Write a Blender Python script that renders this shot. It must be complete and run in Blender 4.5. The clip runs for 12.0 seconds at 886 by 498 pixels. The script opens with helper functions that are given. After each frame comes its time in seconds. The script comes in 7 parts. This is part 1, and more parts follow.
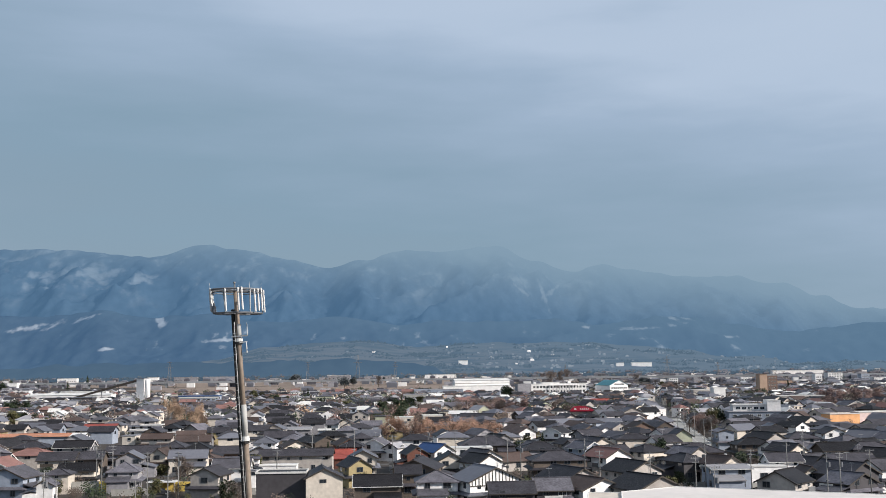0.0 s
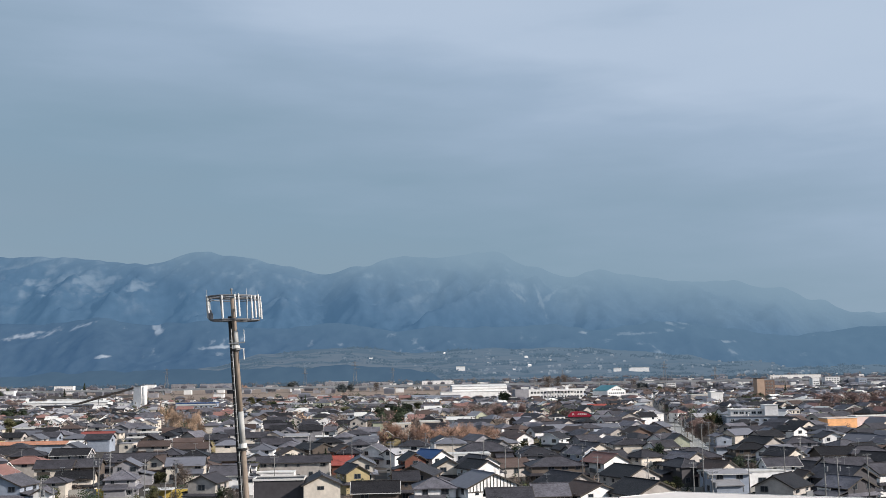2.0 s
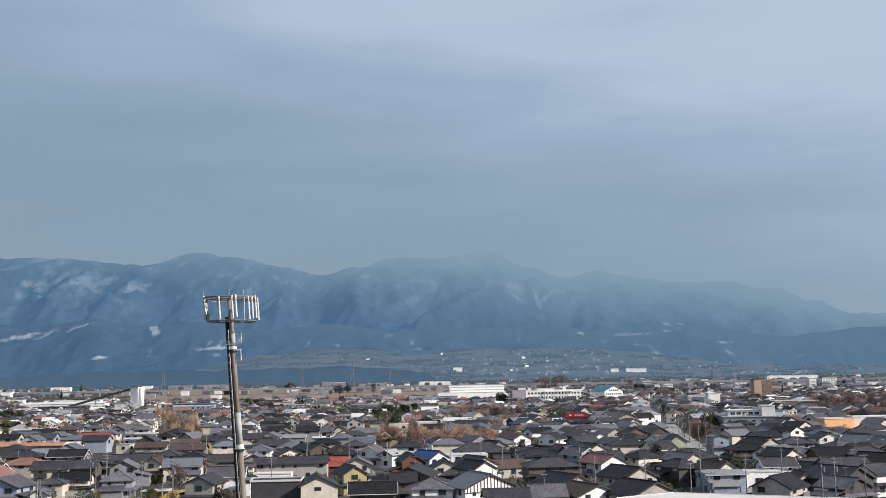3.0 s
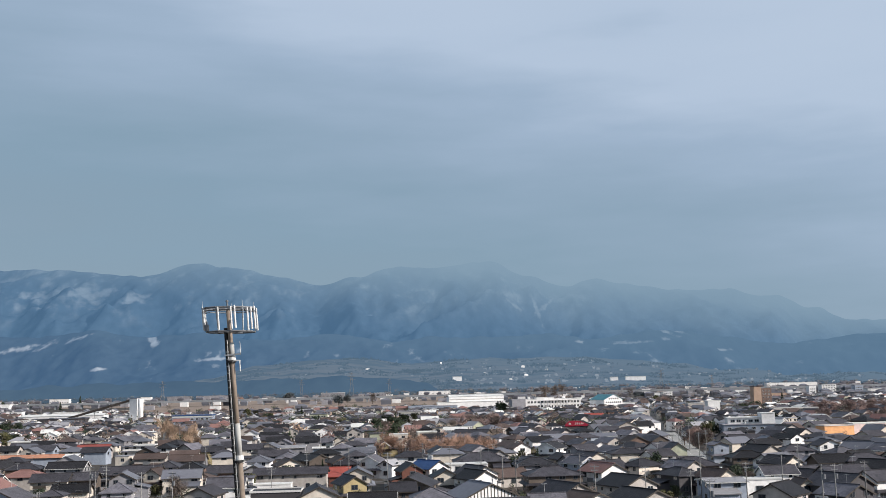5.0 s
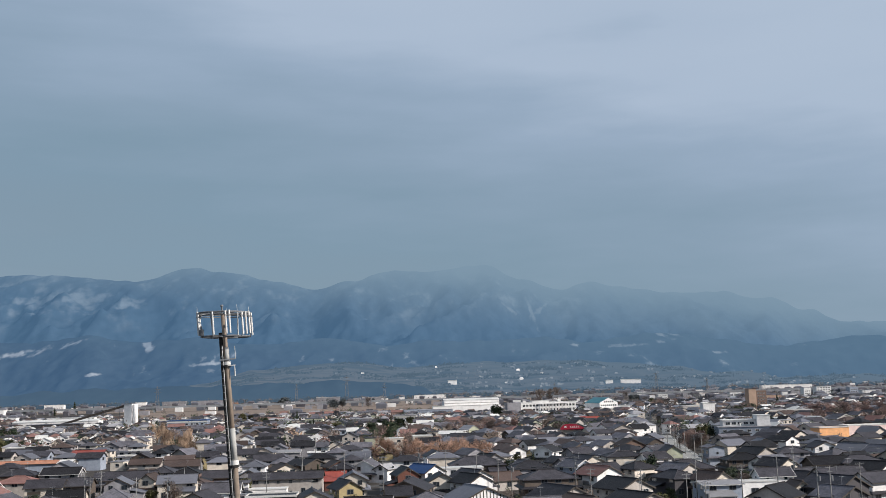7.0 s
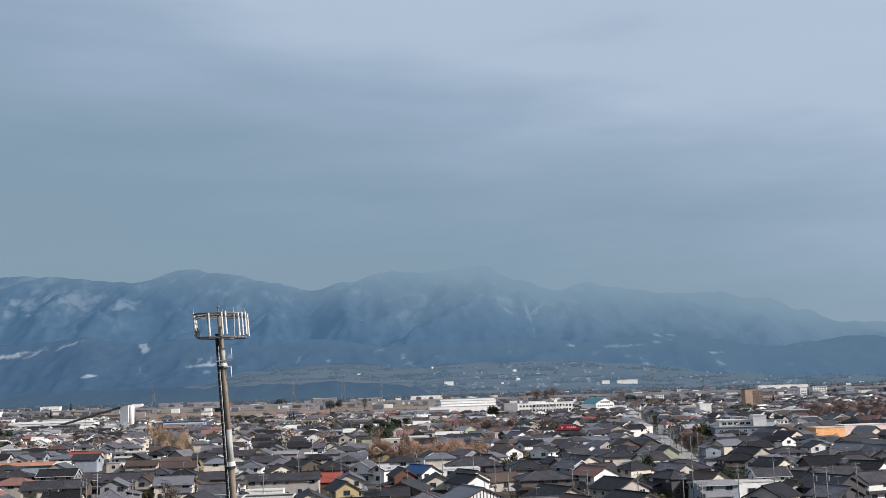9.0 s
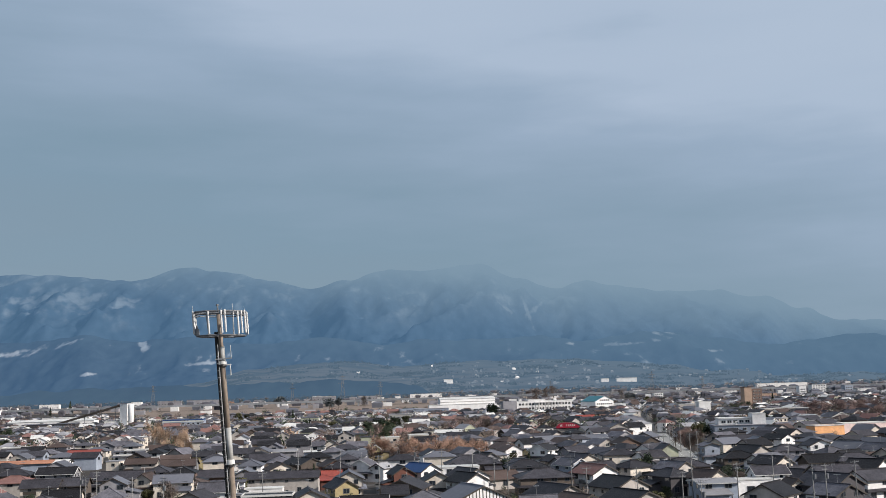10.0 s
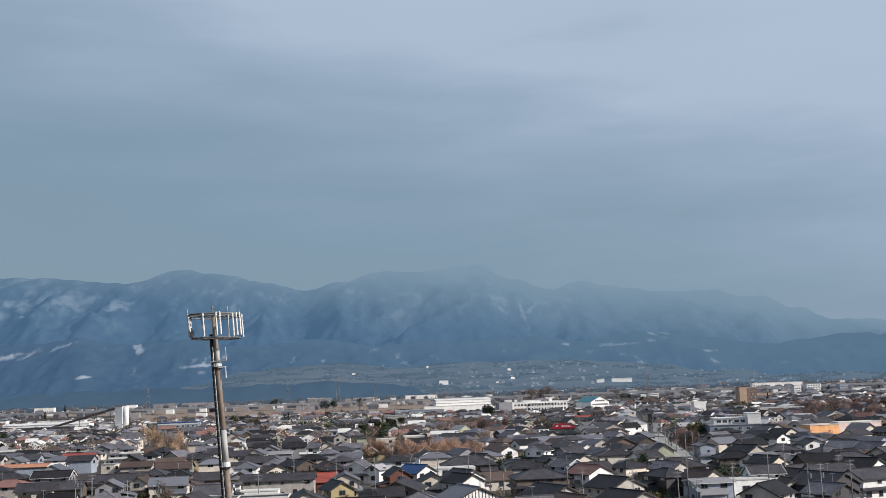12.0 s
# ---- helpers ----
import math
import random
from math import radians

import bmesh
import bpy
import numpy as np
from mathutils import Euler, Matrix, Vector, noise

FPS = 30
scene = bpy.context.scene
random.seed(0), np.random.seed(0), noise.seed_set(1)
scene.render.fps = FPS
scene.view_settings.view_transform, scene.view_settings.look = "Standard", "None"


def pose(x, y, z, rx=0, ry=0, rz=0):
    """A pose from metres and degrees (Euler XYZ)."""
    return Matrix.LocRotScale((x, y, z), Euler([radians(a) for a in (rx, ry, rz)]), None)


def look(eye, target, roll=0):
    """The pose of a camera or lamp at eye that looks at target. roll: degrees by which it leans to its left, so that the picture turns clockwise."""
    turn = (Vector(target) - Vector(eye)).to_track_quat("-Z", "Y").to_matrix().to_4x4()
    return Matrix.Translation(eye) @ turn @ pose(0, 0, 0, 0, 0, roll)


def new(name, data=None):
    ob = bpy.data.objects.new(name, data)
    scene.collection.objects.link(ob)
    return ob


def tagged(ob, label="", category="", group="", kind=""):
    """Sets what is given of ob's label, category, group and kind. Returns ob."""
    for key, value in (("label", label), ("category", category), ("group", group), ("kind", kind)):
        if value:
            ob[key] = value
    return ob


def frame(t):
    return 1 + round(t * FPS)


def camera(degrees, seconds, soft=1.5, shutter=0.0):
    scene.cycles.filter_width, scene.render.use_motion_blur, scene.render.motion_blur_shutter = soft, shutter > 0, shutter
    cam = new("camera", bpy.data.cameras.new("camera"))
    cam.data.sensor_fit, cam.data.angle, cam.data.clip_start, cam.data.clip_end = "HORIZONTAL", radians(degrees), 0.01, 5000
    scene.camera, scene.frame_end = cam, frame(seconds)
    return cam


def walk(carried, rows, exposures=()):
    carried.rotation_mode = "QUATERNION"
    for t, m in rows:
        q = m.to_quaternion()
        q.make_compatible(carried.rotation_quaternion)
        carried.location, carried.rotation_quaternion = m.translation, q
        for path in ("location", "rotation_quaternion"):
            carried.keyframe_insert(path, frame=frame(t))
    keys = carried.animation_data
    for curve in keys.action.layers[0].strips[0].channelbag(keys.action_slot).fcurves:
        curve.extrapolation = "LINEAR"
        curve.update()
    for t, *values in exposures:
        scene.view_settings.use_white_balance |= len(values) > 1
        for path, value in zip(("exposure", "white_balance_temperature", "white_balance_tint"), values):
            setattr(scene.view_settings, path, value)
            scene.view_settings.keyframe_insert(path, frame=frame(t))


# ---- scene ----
# ---- camera and walk ----
EYE = (0.0, 0.0, 29.0)


def aim(yaw, pitch, roll):
    """A pose at the balcony that looks yaw degrees to the left of +Y and pitch degrees up."""
    a, b = radians(yaw), radians(pitch)
    way = Vector((-math.sin(a) * math.cos(b), math.cos(a) * math.cos(b), math.sin(b)))
    return look(EYE, Vector(EYE) + 100 * way, roll)


cam = camera(45, 12.0, soft=0.85)
walk(cam, [
    (0.0, aim(-0.000, 6.451, -0.700)),
    (0.5, aim(-0.002, 6.492, -0.709)),
    (1.0, aim(-0.099, 6.602, -0.794)),
    (1.5, aim(-0.168, 6.711, -0.917)),
    (2.0, aim(-0.173, 6.766, -0.957)),
    (2.5, aim(-0.197, 6.807, -0.954)),
    (3.0, aim(-0.327, 6.807, -0.995)),
    (5.0, aim(-0.413, 7.303, -1.372)),
    (5.5, aim(-0.498, 7.385, -1.453)),
    (6.0, aim(-0.580, 7.392, -1.506)),
    (6.5, aim(-0.624, 7.462, -1.573)),
    (7.0, aim(-0.704, 7.495, -1.643)),
    (9.0, aim(-0.902, 7.532, -1.759)),
    (9.5, aim(-0.947, 7.284, -1.681)),
    (10.0, aim(-0.935, 7.432, -1.765)),
    (10.5, aim(-0.974, 7.492, -1.812)),
    (11.0, aim(-1.069, 7.488, -1.869)),
    (11.5, aim(-1.167, 7.541, -2.026)),
    (12.0, aim(-1.215, 7.488, -2.057)),
], exposures=[(0.0, 0.37), (0.5, 0.29), (1.0, 0.21), (1.5, 0.22), (2.0, 0.34), (2.5, 0.38), (3.0, 0.34),
                 (5.0, 0.37), (5.5, 0.37), (6.0, 0.32), (6.5, 0.23), (7.0, 0.21), (9.0, 0.27), (9.3, 0.34), (9.5, 0.18),
                 (10.0, 0.23), (10.5, 0.36), (11.0, 0.37), (11.5, 0.31), (12.0, 0.22)])

# ---- world, sun ----
world = bpy.data.worlds.new("winter_sky")
scene.world = world
world.use_nodes = True
SUN_AZ, SUN_EL = 112.0, 28.0     # degrees clockwise from +Y, degrees up


def build_sky():
    nt = world.node_tree
    nt.nodes.clear()
    N, Lk = nt.nodes.new, nt.links.new
    out, bg = N("ShaderNodeOutputWorld"), N("ShaderNodeBackground")
    sky = N("ShaderNodeTexSky")
    sky.sky_type, sky.sun_disc = "NISHITA", False
    sky.sun_elevation, sky.sun_rotation = radians(SUN_EL), radians(SUN_AZ)
    sky.dust_density, sky.air_density = 2.0, 1.0
    dim = N("ShaderNodeVectorMath")
    dim.operation = "SCALE"
    dim.inputs["Scale"].default_value = 0.07
    Lk(sky.outputs["Color"], dim.inputs[0])
    tc, sep = N("ShaderNodeTexCoord"), N("ShaderNodeSeparateXYZ")
    Lk(tc.outputs["Generated"], sep.inputs[0])
    # cloud sheet: wide flat billows
    mp = N("ShaderNodeMapping")
    mp.inputs["Scale"].default_value = (1.0, 1.0, 5.0)
    Lk(tc.outputs["Generated"], mp.inputs[0])
    nz = N("ShaderNodeTexNoise")
    nz.inputs["Scale"].default_value = 3.6
    nz.inputs["Detail"].default_value = 5.0
    nz.inputs["Roughness"].default_value = 0.5
    Lk(mp.outputs[0], nz.inputs["Vector"])
    # height in the sky, bent by the billows and brighter towards the sun's side
    add = N("ShaderNodeMath")
    add.operation = "MULTIPLY_ADD"
    add.inputs[1].default_value = 0.22
    Lk(nz.outputs["Fac"], add.inputs[0])
    Lk(sep.outputs["Z"], add.inputs[2])
    add2 = N("ShaderNodeMath")
    add2.operation = "MULTIPLY_ADD"
    add2.inputs[1].default_value = 0.27
    Lk(sep.outputs["X"], add2.inputs[0])
    Lk(add.outputs[0], add2.inputs[2])
    ramp = N("ShaderNodeValToRGB")
    e = ramp.color_ramp.elements
    e[0].position, e[0].color = 0.0, (0.285, 0.375, 0.485, 1)
    e[1].position, e[1].color = 1.0, (0.40, 0.48, 0.60, 1)
    for p, c in ((0.16, (0.250, 0.355, 0.455, 1)), (0.23, (0.248, 0.362, 0.470, 1)), (0.31, (0.30, 0.410, 0.535, 1)),
                 (0.38, (0.365, 0.475, 0.62, 1)), (0.45, (0.48, 0.585, 0.735, 1)), (0.60, (0.53, 0.63, 0.775, 1))):
        el = e.new(p)
        el.color = c
    Lk(add2.outputs[0], ramp.inputs[0])
    mix = N("ShaderNodeMixRGB")
    mix.inputs[0].default_value = 0.10
    Lk(ramp.outputs[0], mix.inputs[1])
    Lk(dim.outputs[0], mix.inputs[2])
    Lk(mix.outputs[0], bg.inputs["Color"])
    bg.inputs["Strength"].default_value = 0.79
    Lk(bg.outputs[0], out.inputs[0])


build_sky()
sun_data = bpy.data.lights.new("sun", "SUN")
sun_data.energy, sun_data.angle, sun_data.color = 4.9, radians(1.5), (1.0, 0.935, 0.86)
sun = new("sun", sun_data)
sun.matrix_world = look((0, 0, 0), (-math.sin(radians(SUN_AZ)) * math.cos(radians(SUN_EL)),
                                    -math.cos(radians(SUN_AZ)) * math.cos(radians(SUN_EL)), -math.sin(radians(SUN_EL))))
sun.location = (60, -60, 80)

# ---- materials ----
def material(name, color, rough=0.8, vary=0.25, size=0.6, big=6.0, bump=0.15, metal=0.0, random_hue=0.0, random_val=0.0,
             island=False, courses=0.0, spec=0.3):
    """A surface with grain and stains of two sizes; courses: metres between level rows of tiles or boards."""
    m = bpy.data.materials.new(name)
    m.use_nodes = True
    nt = m.node_tree
    N, Lk = nt.nodes.new, nt.links.new
    b = nt.nodes["Principled BSDF"]
    b.inputs["Roughness"].default_value, b.inputs["Metallic"].default_value = rough, metal
    b.inputs["Specular IOR Level"].default_value = spec
    tc = N("ShaderNodeTexCoord")
    fine, wide = N("ShaderNodeTexNoise"), N("ShaderNodeTexNoise")
    for n, s in ((fine, size), (wide, big)):
        n.inputs["Scale"].default_value = 1.0 / s
        n.inputs["Detail"].default_value = 4.0
        Lk(tc.outputs["Object"], n.inputs["Vector"])
    both = N("ShaderNodeMath")
    both.operation = "ADD"
    Lk(fine.outputs["Fac"], both.inputs[0])
    Lk(wide.outputs["Fac"], both.inputs[1])
    rng = N("ShaderNodeMapRange")
    rng.inputs["From Min"].default_value, rng.inputs["From Max"].default_value = 0.6, 1.4
    rng.inputs["To Min"].default_value, rng.inputs["To Max"].default_value = 1 - vary, 1 + vary
    Lk(both.outputs[0], rng.inputs["Value"])
    val = rng.outputs[0]
    col = N("ShaderNodeRGB")
    col.outputs[0].default_value = (*color, 1)
    src = col.outputs[0]
    if random_hue or random_val:
        who = N("ShaderNodeNewGeometry") if island else N("ShaderNodeObjectInfo")
        rnd = who.outputs["Random Per Island" if island else "Random"]
        hsv = N("ShaderNodeHueSaturation")
        h, v = N("ShaderNodeMapRange"), N("ShaderNodeMapRange")
        h.inputs["To Min"].default_value, h.inputs["To Max"].default_value = 0.5 - random_hue, 0.5 + random_hue
        v.inputs["To Min"].default_value, v.inputs["To Max"].default_value = 1 - random_val, 1 + random_val
        wn = N("ShaderNodeTexWhiteNoise")
        wn.noise_dimensions = "1D"
        Lk(rnd, wn.inputs["W"])
        Lk(rnd, h.inputs["Value"])
        Lk(wn.outputs["Value"], v.inputs["Value"])
        Lk(h.outputs[0], hsv.inputs["Hue"])
        Lk(v.outputs[0], hsv.inputs["Value"])
        Lk(src, hsv.inputs["Color"])
        src = hsv.outputs[0]
    mul = N("ShaderNodeVectorMath")
    mul.operation = "SCALE"
    Lk(src, mul.inputs[0])
    Lk(val, mul.inputs["Scale"])
    Lk(mul.outputs[0], b.inputs["Base Color"])
    height = fine.outputs["Fac"]
    if courses:
        sep = N("ShaderNodeSeparateXYZ")
        Lk(tc.outputs["Object"], sep.inputs[0])
        saw = N("ShaderNodeMath")
        saw.operation = "FRACT"
        dv = N("ShaderNodeMath")
        dv.operation = "DIVIDE"
        dv.inputs[1].default_value = courses
        Lk(sep.outputs["Z"], dv.inputs[0])
        Lk(dv.outputs[0], saw.inputs[0])
        am = N("ShaderNodeMath")
        am.operation = "MULTIPLY_ADD"
        am.inputs[1].default_value = 0.8
        Lk(saw.outputs[0], am.inputs[0])
        Lk(fine.outputs["Fac"], am.inputs[2])
        height = am.outputs[0]
    if bump:
        bp = N("ShaderNodeBump")
        bp.inputs["Strength"].default_value = bump
        bp.inputs["Distance"].default_value = 0.06
        Lk(height, bp.inputs["Height"])
        Lk(bp.outputs[0], b.inputs["Normal"])
    return m


ROOF = {
    "dark": material("dark_grey_tile", (0.045, 0.043, 0.050), 0.55, 0.55, 0.45, 2.6, 0.6, random_val=0.35, random_hue=0.02, courses=0.14, spec=0.12),
    "black": material("black_tile", (0.019, 0.018, 0.020), 0.5, 0.55, 0.45, 2.6, 0.6, random_val=0.3, courses=0.14, spec=0.12),
    "grey": material("grey_tile", (0.103, 0.099, 0.114), 0.55, 0.55, 0.45, 2.6, 0.6, random_val=0.3, courses=0.14, spec=0.12),
    "slate": material("blue_grey_metal_roof", (0.125, 0.128, 0.150), 0.5, 0.2, 0.7, 7, 0.2, random_val=0.25, spec=0.12),
    "brown": material("brown_tile", (0.075, 0.054, 0.048), 0.6, 0.3, 0.5, 5, 0.4, random_val=0.35, courses=0.14, spec=0.12),
    "salmon": material("faded_red_tile", (0.21, 0.115, 0.102), 0.65, 0.25, 0.5, 5, 0.3, random_val=0.15, courses=0.14, spec=0.12),
    "red": material("red_painted_metal_roof", (0.24, 0.060, 0.048), 0.5, 0.25, 0.6, 5, 0.2, random_val=0.15, spec=0.12),
    "orange": material("rusty_orange_metal_roof", (0.40, 0.19, 0.12), 0.6, 0.35, 0.8, 6, 0.2, spec=0.12),
    "blue": material("bright_blue_metal_roof", (0.022, 0.060, 0.165), 0.45, 0.25, 0.6, 5, 0.2, spec=0.12),
    "teal": material("teal_metal_roof", (0.06, 0.21, 0.25), 0.5, 0.2, 0.8, 6, 0.2, spec=0.12),
    "white": material("pale_metal_roof", (0.58, 0.57, 0.55), 0.5, 0.18, 0.9, 8, 0.15, random_val=0.1, spec=0.12),
    "lightgrey": material("light_grey_metal_roof", (0.27, 0.265, 0.28), 0.5, 0.2, 0.9, 8, 0.15, random_val=0.15, spec=0.12),
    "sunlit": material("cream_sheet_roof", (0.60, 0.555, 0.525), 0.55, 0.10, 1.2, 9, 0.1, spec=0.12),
}
WALL = {
    "white": material("white_plaster", (0.73, 0.71, 0.70), 0.85, 0.19, 0.8, 4, 0.1, random_val=0.1),
    "cream": material("cream_plaster", (0.56, 0.50, 0.435), 0.85, 0.22, 0.8, 4, 0.1, random_val=0.12),
    "beige": material("beige_siding", (0.38, 0.345, 0.32), 0.85, 0.26, 0.8, 4, 0.15, random_val=0.15, courses=0.4),
    "grey": material("grey_siding", (0.235, 0.228, 0.245), 0.8, 0.26, 0.8, 4, 0.15, random_val=0.2, courses=0.4),
    "bluegrey": material("blue_grey_siding", (0.27, 0.30, 0.36), 0.8, 0.22, 0.8, 4, 0.15, random_val=0.12, courses=0.4),
    "charcoal": material("charcoal_siding", (0.055, 0.051, 0.056), 0.75, 0.2, 0.8, 4, 0.2, random_val=0.2, courses=0.4),
    "wood": material("weathered_wood_boards", (0.10, 0.08, 0.068), 0.85, 0.3, 0.4, 3, 0.3, random_val=0.3, courses=0.25),
    "brown": material("brown_brick_siding", (0.15, 0.10, 0.082), 0.85, 0.2, 0.5, 4, 0.2, random_val=0.15, courses=0.2),
    "rust": material("rust_red_siding", (0.14, 0.060, 0.045), 0.85, 0.25, 0.5, 4, 0.2, courses=0.3),
    "yellow": material("ochre_plaster", (0.36, 0.29, 0.16), 0.85, 0.19, 0.8, 4, 0.1),
    "green": material("pale_green_siding", (0.33, 0.34, 0.26), 0.85, 0.22, 0.8, 4, 0.1, courses=0.4),
    "pink": material("pink_painted_wall", (0.70, 0.54, 0.51), 0.8, 0.19, 0.9, 5, 0.1),
    "orange": material("orange_painted_wall", (0.74, 0.38, 0.18), 0.75, 0.24, 0.9, 5, 0.1),
    "tan": material("tan_tile_wall", (0.37, 0.26, 0.195), 0.8, 0.24, 0.6, 5, 0.1),
    "concrete": material("stained_concrete", (0.33, 0.32, 0.30), 0.9, 0.2, 0.7, 4, 0.2),
}
TRIM = material("white_painted_trim", (0.55, 0.54, 0.52), 0.6, 0.08, 0.5, 3, 0.05)
DARK_TRIM = material("dark_brown_trim", (0.05, 0.042, 0.036), 0.6, 0.15, 0.5, 3, 0.1)
FRAME = material("aluminium_frame", (0.15, 0.15, 0.155), 0.4, 0.08, 0.5, 3, 0.03, metal=0.6)
GLASS = material("dark_window_glass", (0.022, 0.028, 0.036), 0.08, 0.1, 0.5, 3, 0.0, spec=0.6)
STEEL = material("galvanised_steel", (0.42, 0.42, 0.42), 0.45, 0.15, 0.3, 2, 0.05, metal=0.75)
DULL_STEEL = material("dull_grey_steel", (0.16, 0.165, 0.175), 0.6, 0.2, 0.3, 2, 0.05, metal=0.3)
MAST_PAINT = material("weathered_tan_mast_steel", (0.20, 0.158, 0.125), 0.65, 0.28, 0.25, 2.5, 0.1)
MAST_GREY = material("pale_mast_sleeve", (0.36, 0.355, 0.34), 0.6, 0.15, 0.3, 2, 0.05)
CABLE = material("black_cable", (0.016, 0.015, 0.015), 0.6, 0.2, 0.2, 2, 0.1)
ANTENNA = material("white_antenna_radome", (0.58, 0.57, 0.56), 0.5, 0.1, 0.3, 2, 0.03)
CONCRETE = WALL["concrete"]
POLE = material("concrete_pole", (0.19, 0.185, 0.18), 0.9, 0.2, 0.3, 2, 0.15, random_val=0.2)
WIRE = material("wire_sheath", (0.03, 0.03, 0.032), 0.6, 0.1, 0.3, 2, 0.0)
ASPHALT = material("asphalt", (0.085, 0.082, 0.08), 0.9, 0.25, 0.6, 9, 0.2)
# sunlight on the main road is painted in as a lighter asphalt colour
ROAD = material("asphalt_painted_sunlight", (0.27, 0.265, 0.25), 0.9, 0.2, 0.6, 9, 0.2)
PAINT = material("road_paint", (0.60, 0.59, 0.56), 0.8, 0.2, 0.4, 2, 0.05)
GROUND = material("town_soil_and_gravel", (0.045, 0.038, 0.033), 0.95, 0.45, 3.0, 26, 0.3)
RAIL_CONCRETE = material("weathered_viaduct_concrete", (0.26, 0.27, 0.285), 0.9, 0.2, 2, 30, 0.1)
DRY_FIELD = material("dry_winter_field", (0.20, 0.155, 0.125), 0.95, 0.3, 4.0, 60, 0.3)
BARK = material("bark", (0.10, 0.075, 0.055), 0.9, 0.3, 0.2, 2, 0.4)
TWIG = material("bare_brown_twigs", (0.30, 0.185, 0.135), 0.9, 0.25, 0.4, 3, 0.0, random_val=0.2, island=True)
TWIG_GREY = material("bare_grey_twigs", (0.115, 0.09, 0.078), 0.9, 0.25, 0.4, 3, 0.0, random_val=0.25, island=True)
TWIG_RUSSET = material("bare_russet_twigs", (0.19, 0.128, 0.116), 0.9, 0.25, 0.4, 3, 0.0, random_val=0.3, island=True)
TWIG_TAN = material("dry_tan_leaves", (0.36, 0.25, 0.175), 0.9, 0.25, 0.4, 3, 0.0, random_val=0.25, island=True)
LEAF = material("evergreen_leaves", (0.030, 0.042, 0.022), 0.8, 0.3, 0.4, 3, 0.0, random_hue=0.03, random_val=0.5, island=True)
LEAF_OLIVE = material("olive_leaves", (0.075, 0.072, 0.030), 0.8, 0.3, 0.4, 3, 0.0, random_hue=0.03, random_val=0.4, island=True)
# distance haze is put into these greyed, lighter leaf and twig colours
FAR_LEAF = material("green_groves_haze_tint", (0.085, 0.096, 0.10), 0.9, 0.3, 2, 20, 0.0, random_val=0.35, island=True)
FAR_TWIG = material("brown_groves_haze_tint", (0.125, 0.108, 0.100), 0.9, 0.3, 2, 20, 0.0, random_val=0.35, island=True)
CAR_WHITE = material("white_car_paint", (0.72, 0.72, 0.72), 0.25, 0.04, 0.5, 3, 0.0, spec=0.5)
CAR_DARK = material("dark_car_paint", (0.03, 0.032, 0.038), 0.25, 0.04, 0.5, 3, 0.0, spec=0.5)
CAR_SILVER = material("silver_car_paint", (0.36, 0.37, 0.38), 0.3, 0.04, 0.5, 3, 0.0, metal=0.4)
RUBBER = material("black_rubber", (0.02, 0.02, 0.02), 0.8, 0.1, 0.2, 2, 0.05)
LAMP_RED = material("red_lamp_glass", (0.40, 0.02, 0.02), 0.3, 0.05, 0.2, 2, 0.0)
SIGN_RED = material("red_sign_panel", (0.24, 0.012, 0.03), 0.5, 0.12, 0.8, 5, 0.02)
SIGN_YELLOW = material("yellow_sign_panel", (0.55, 0.40, 0.10), 0.5, 0.1, 0.8, 5, 0.02)


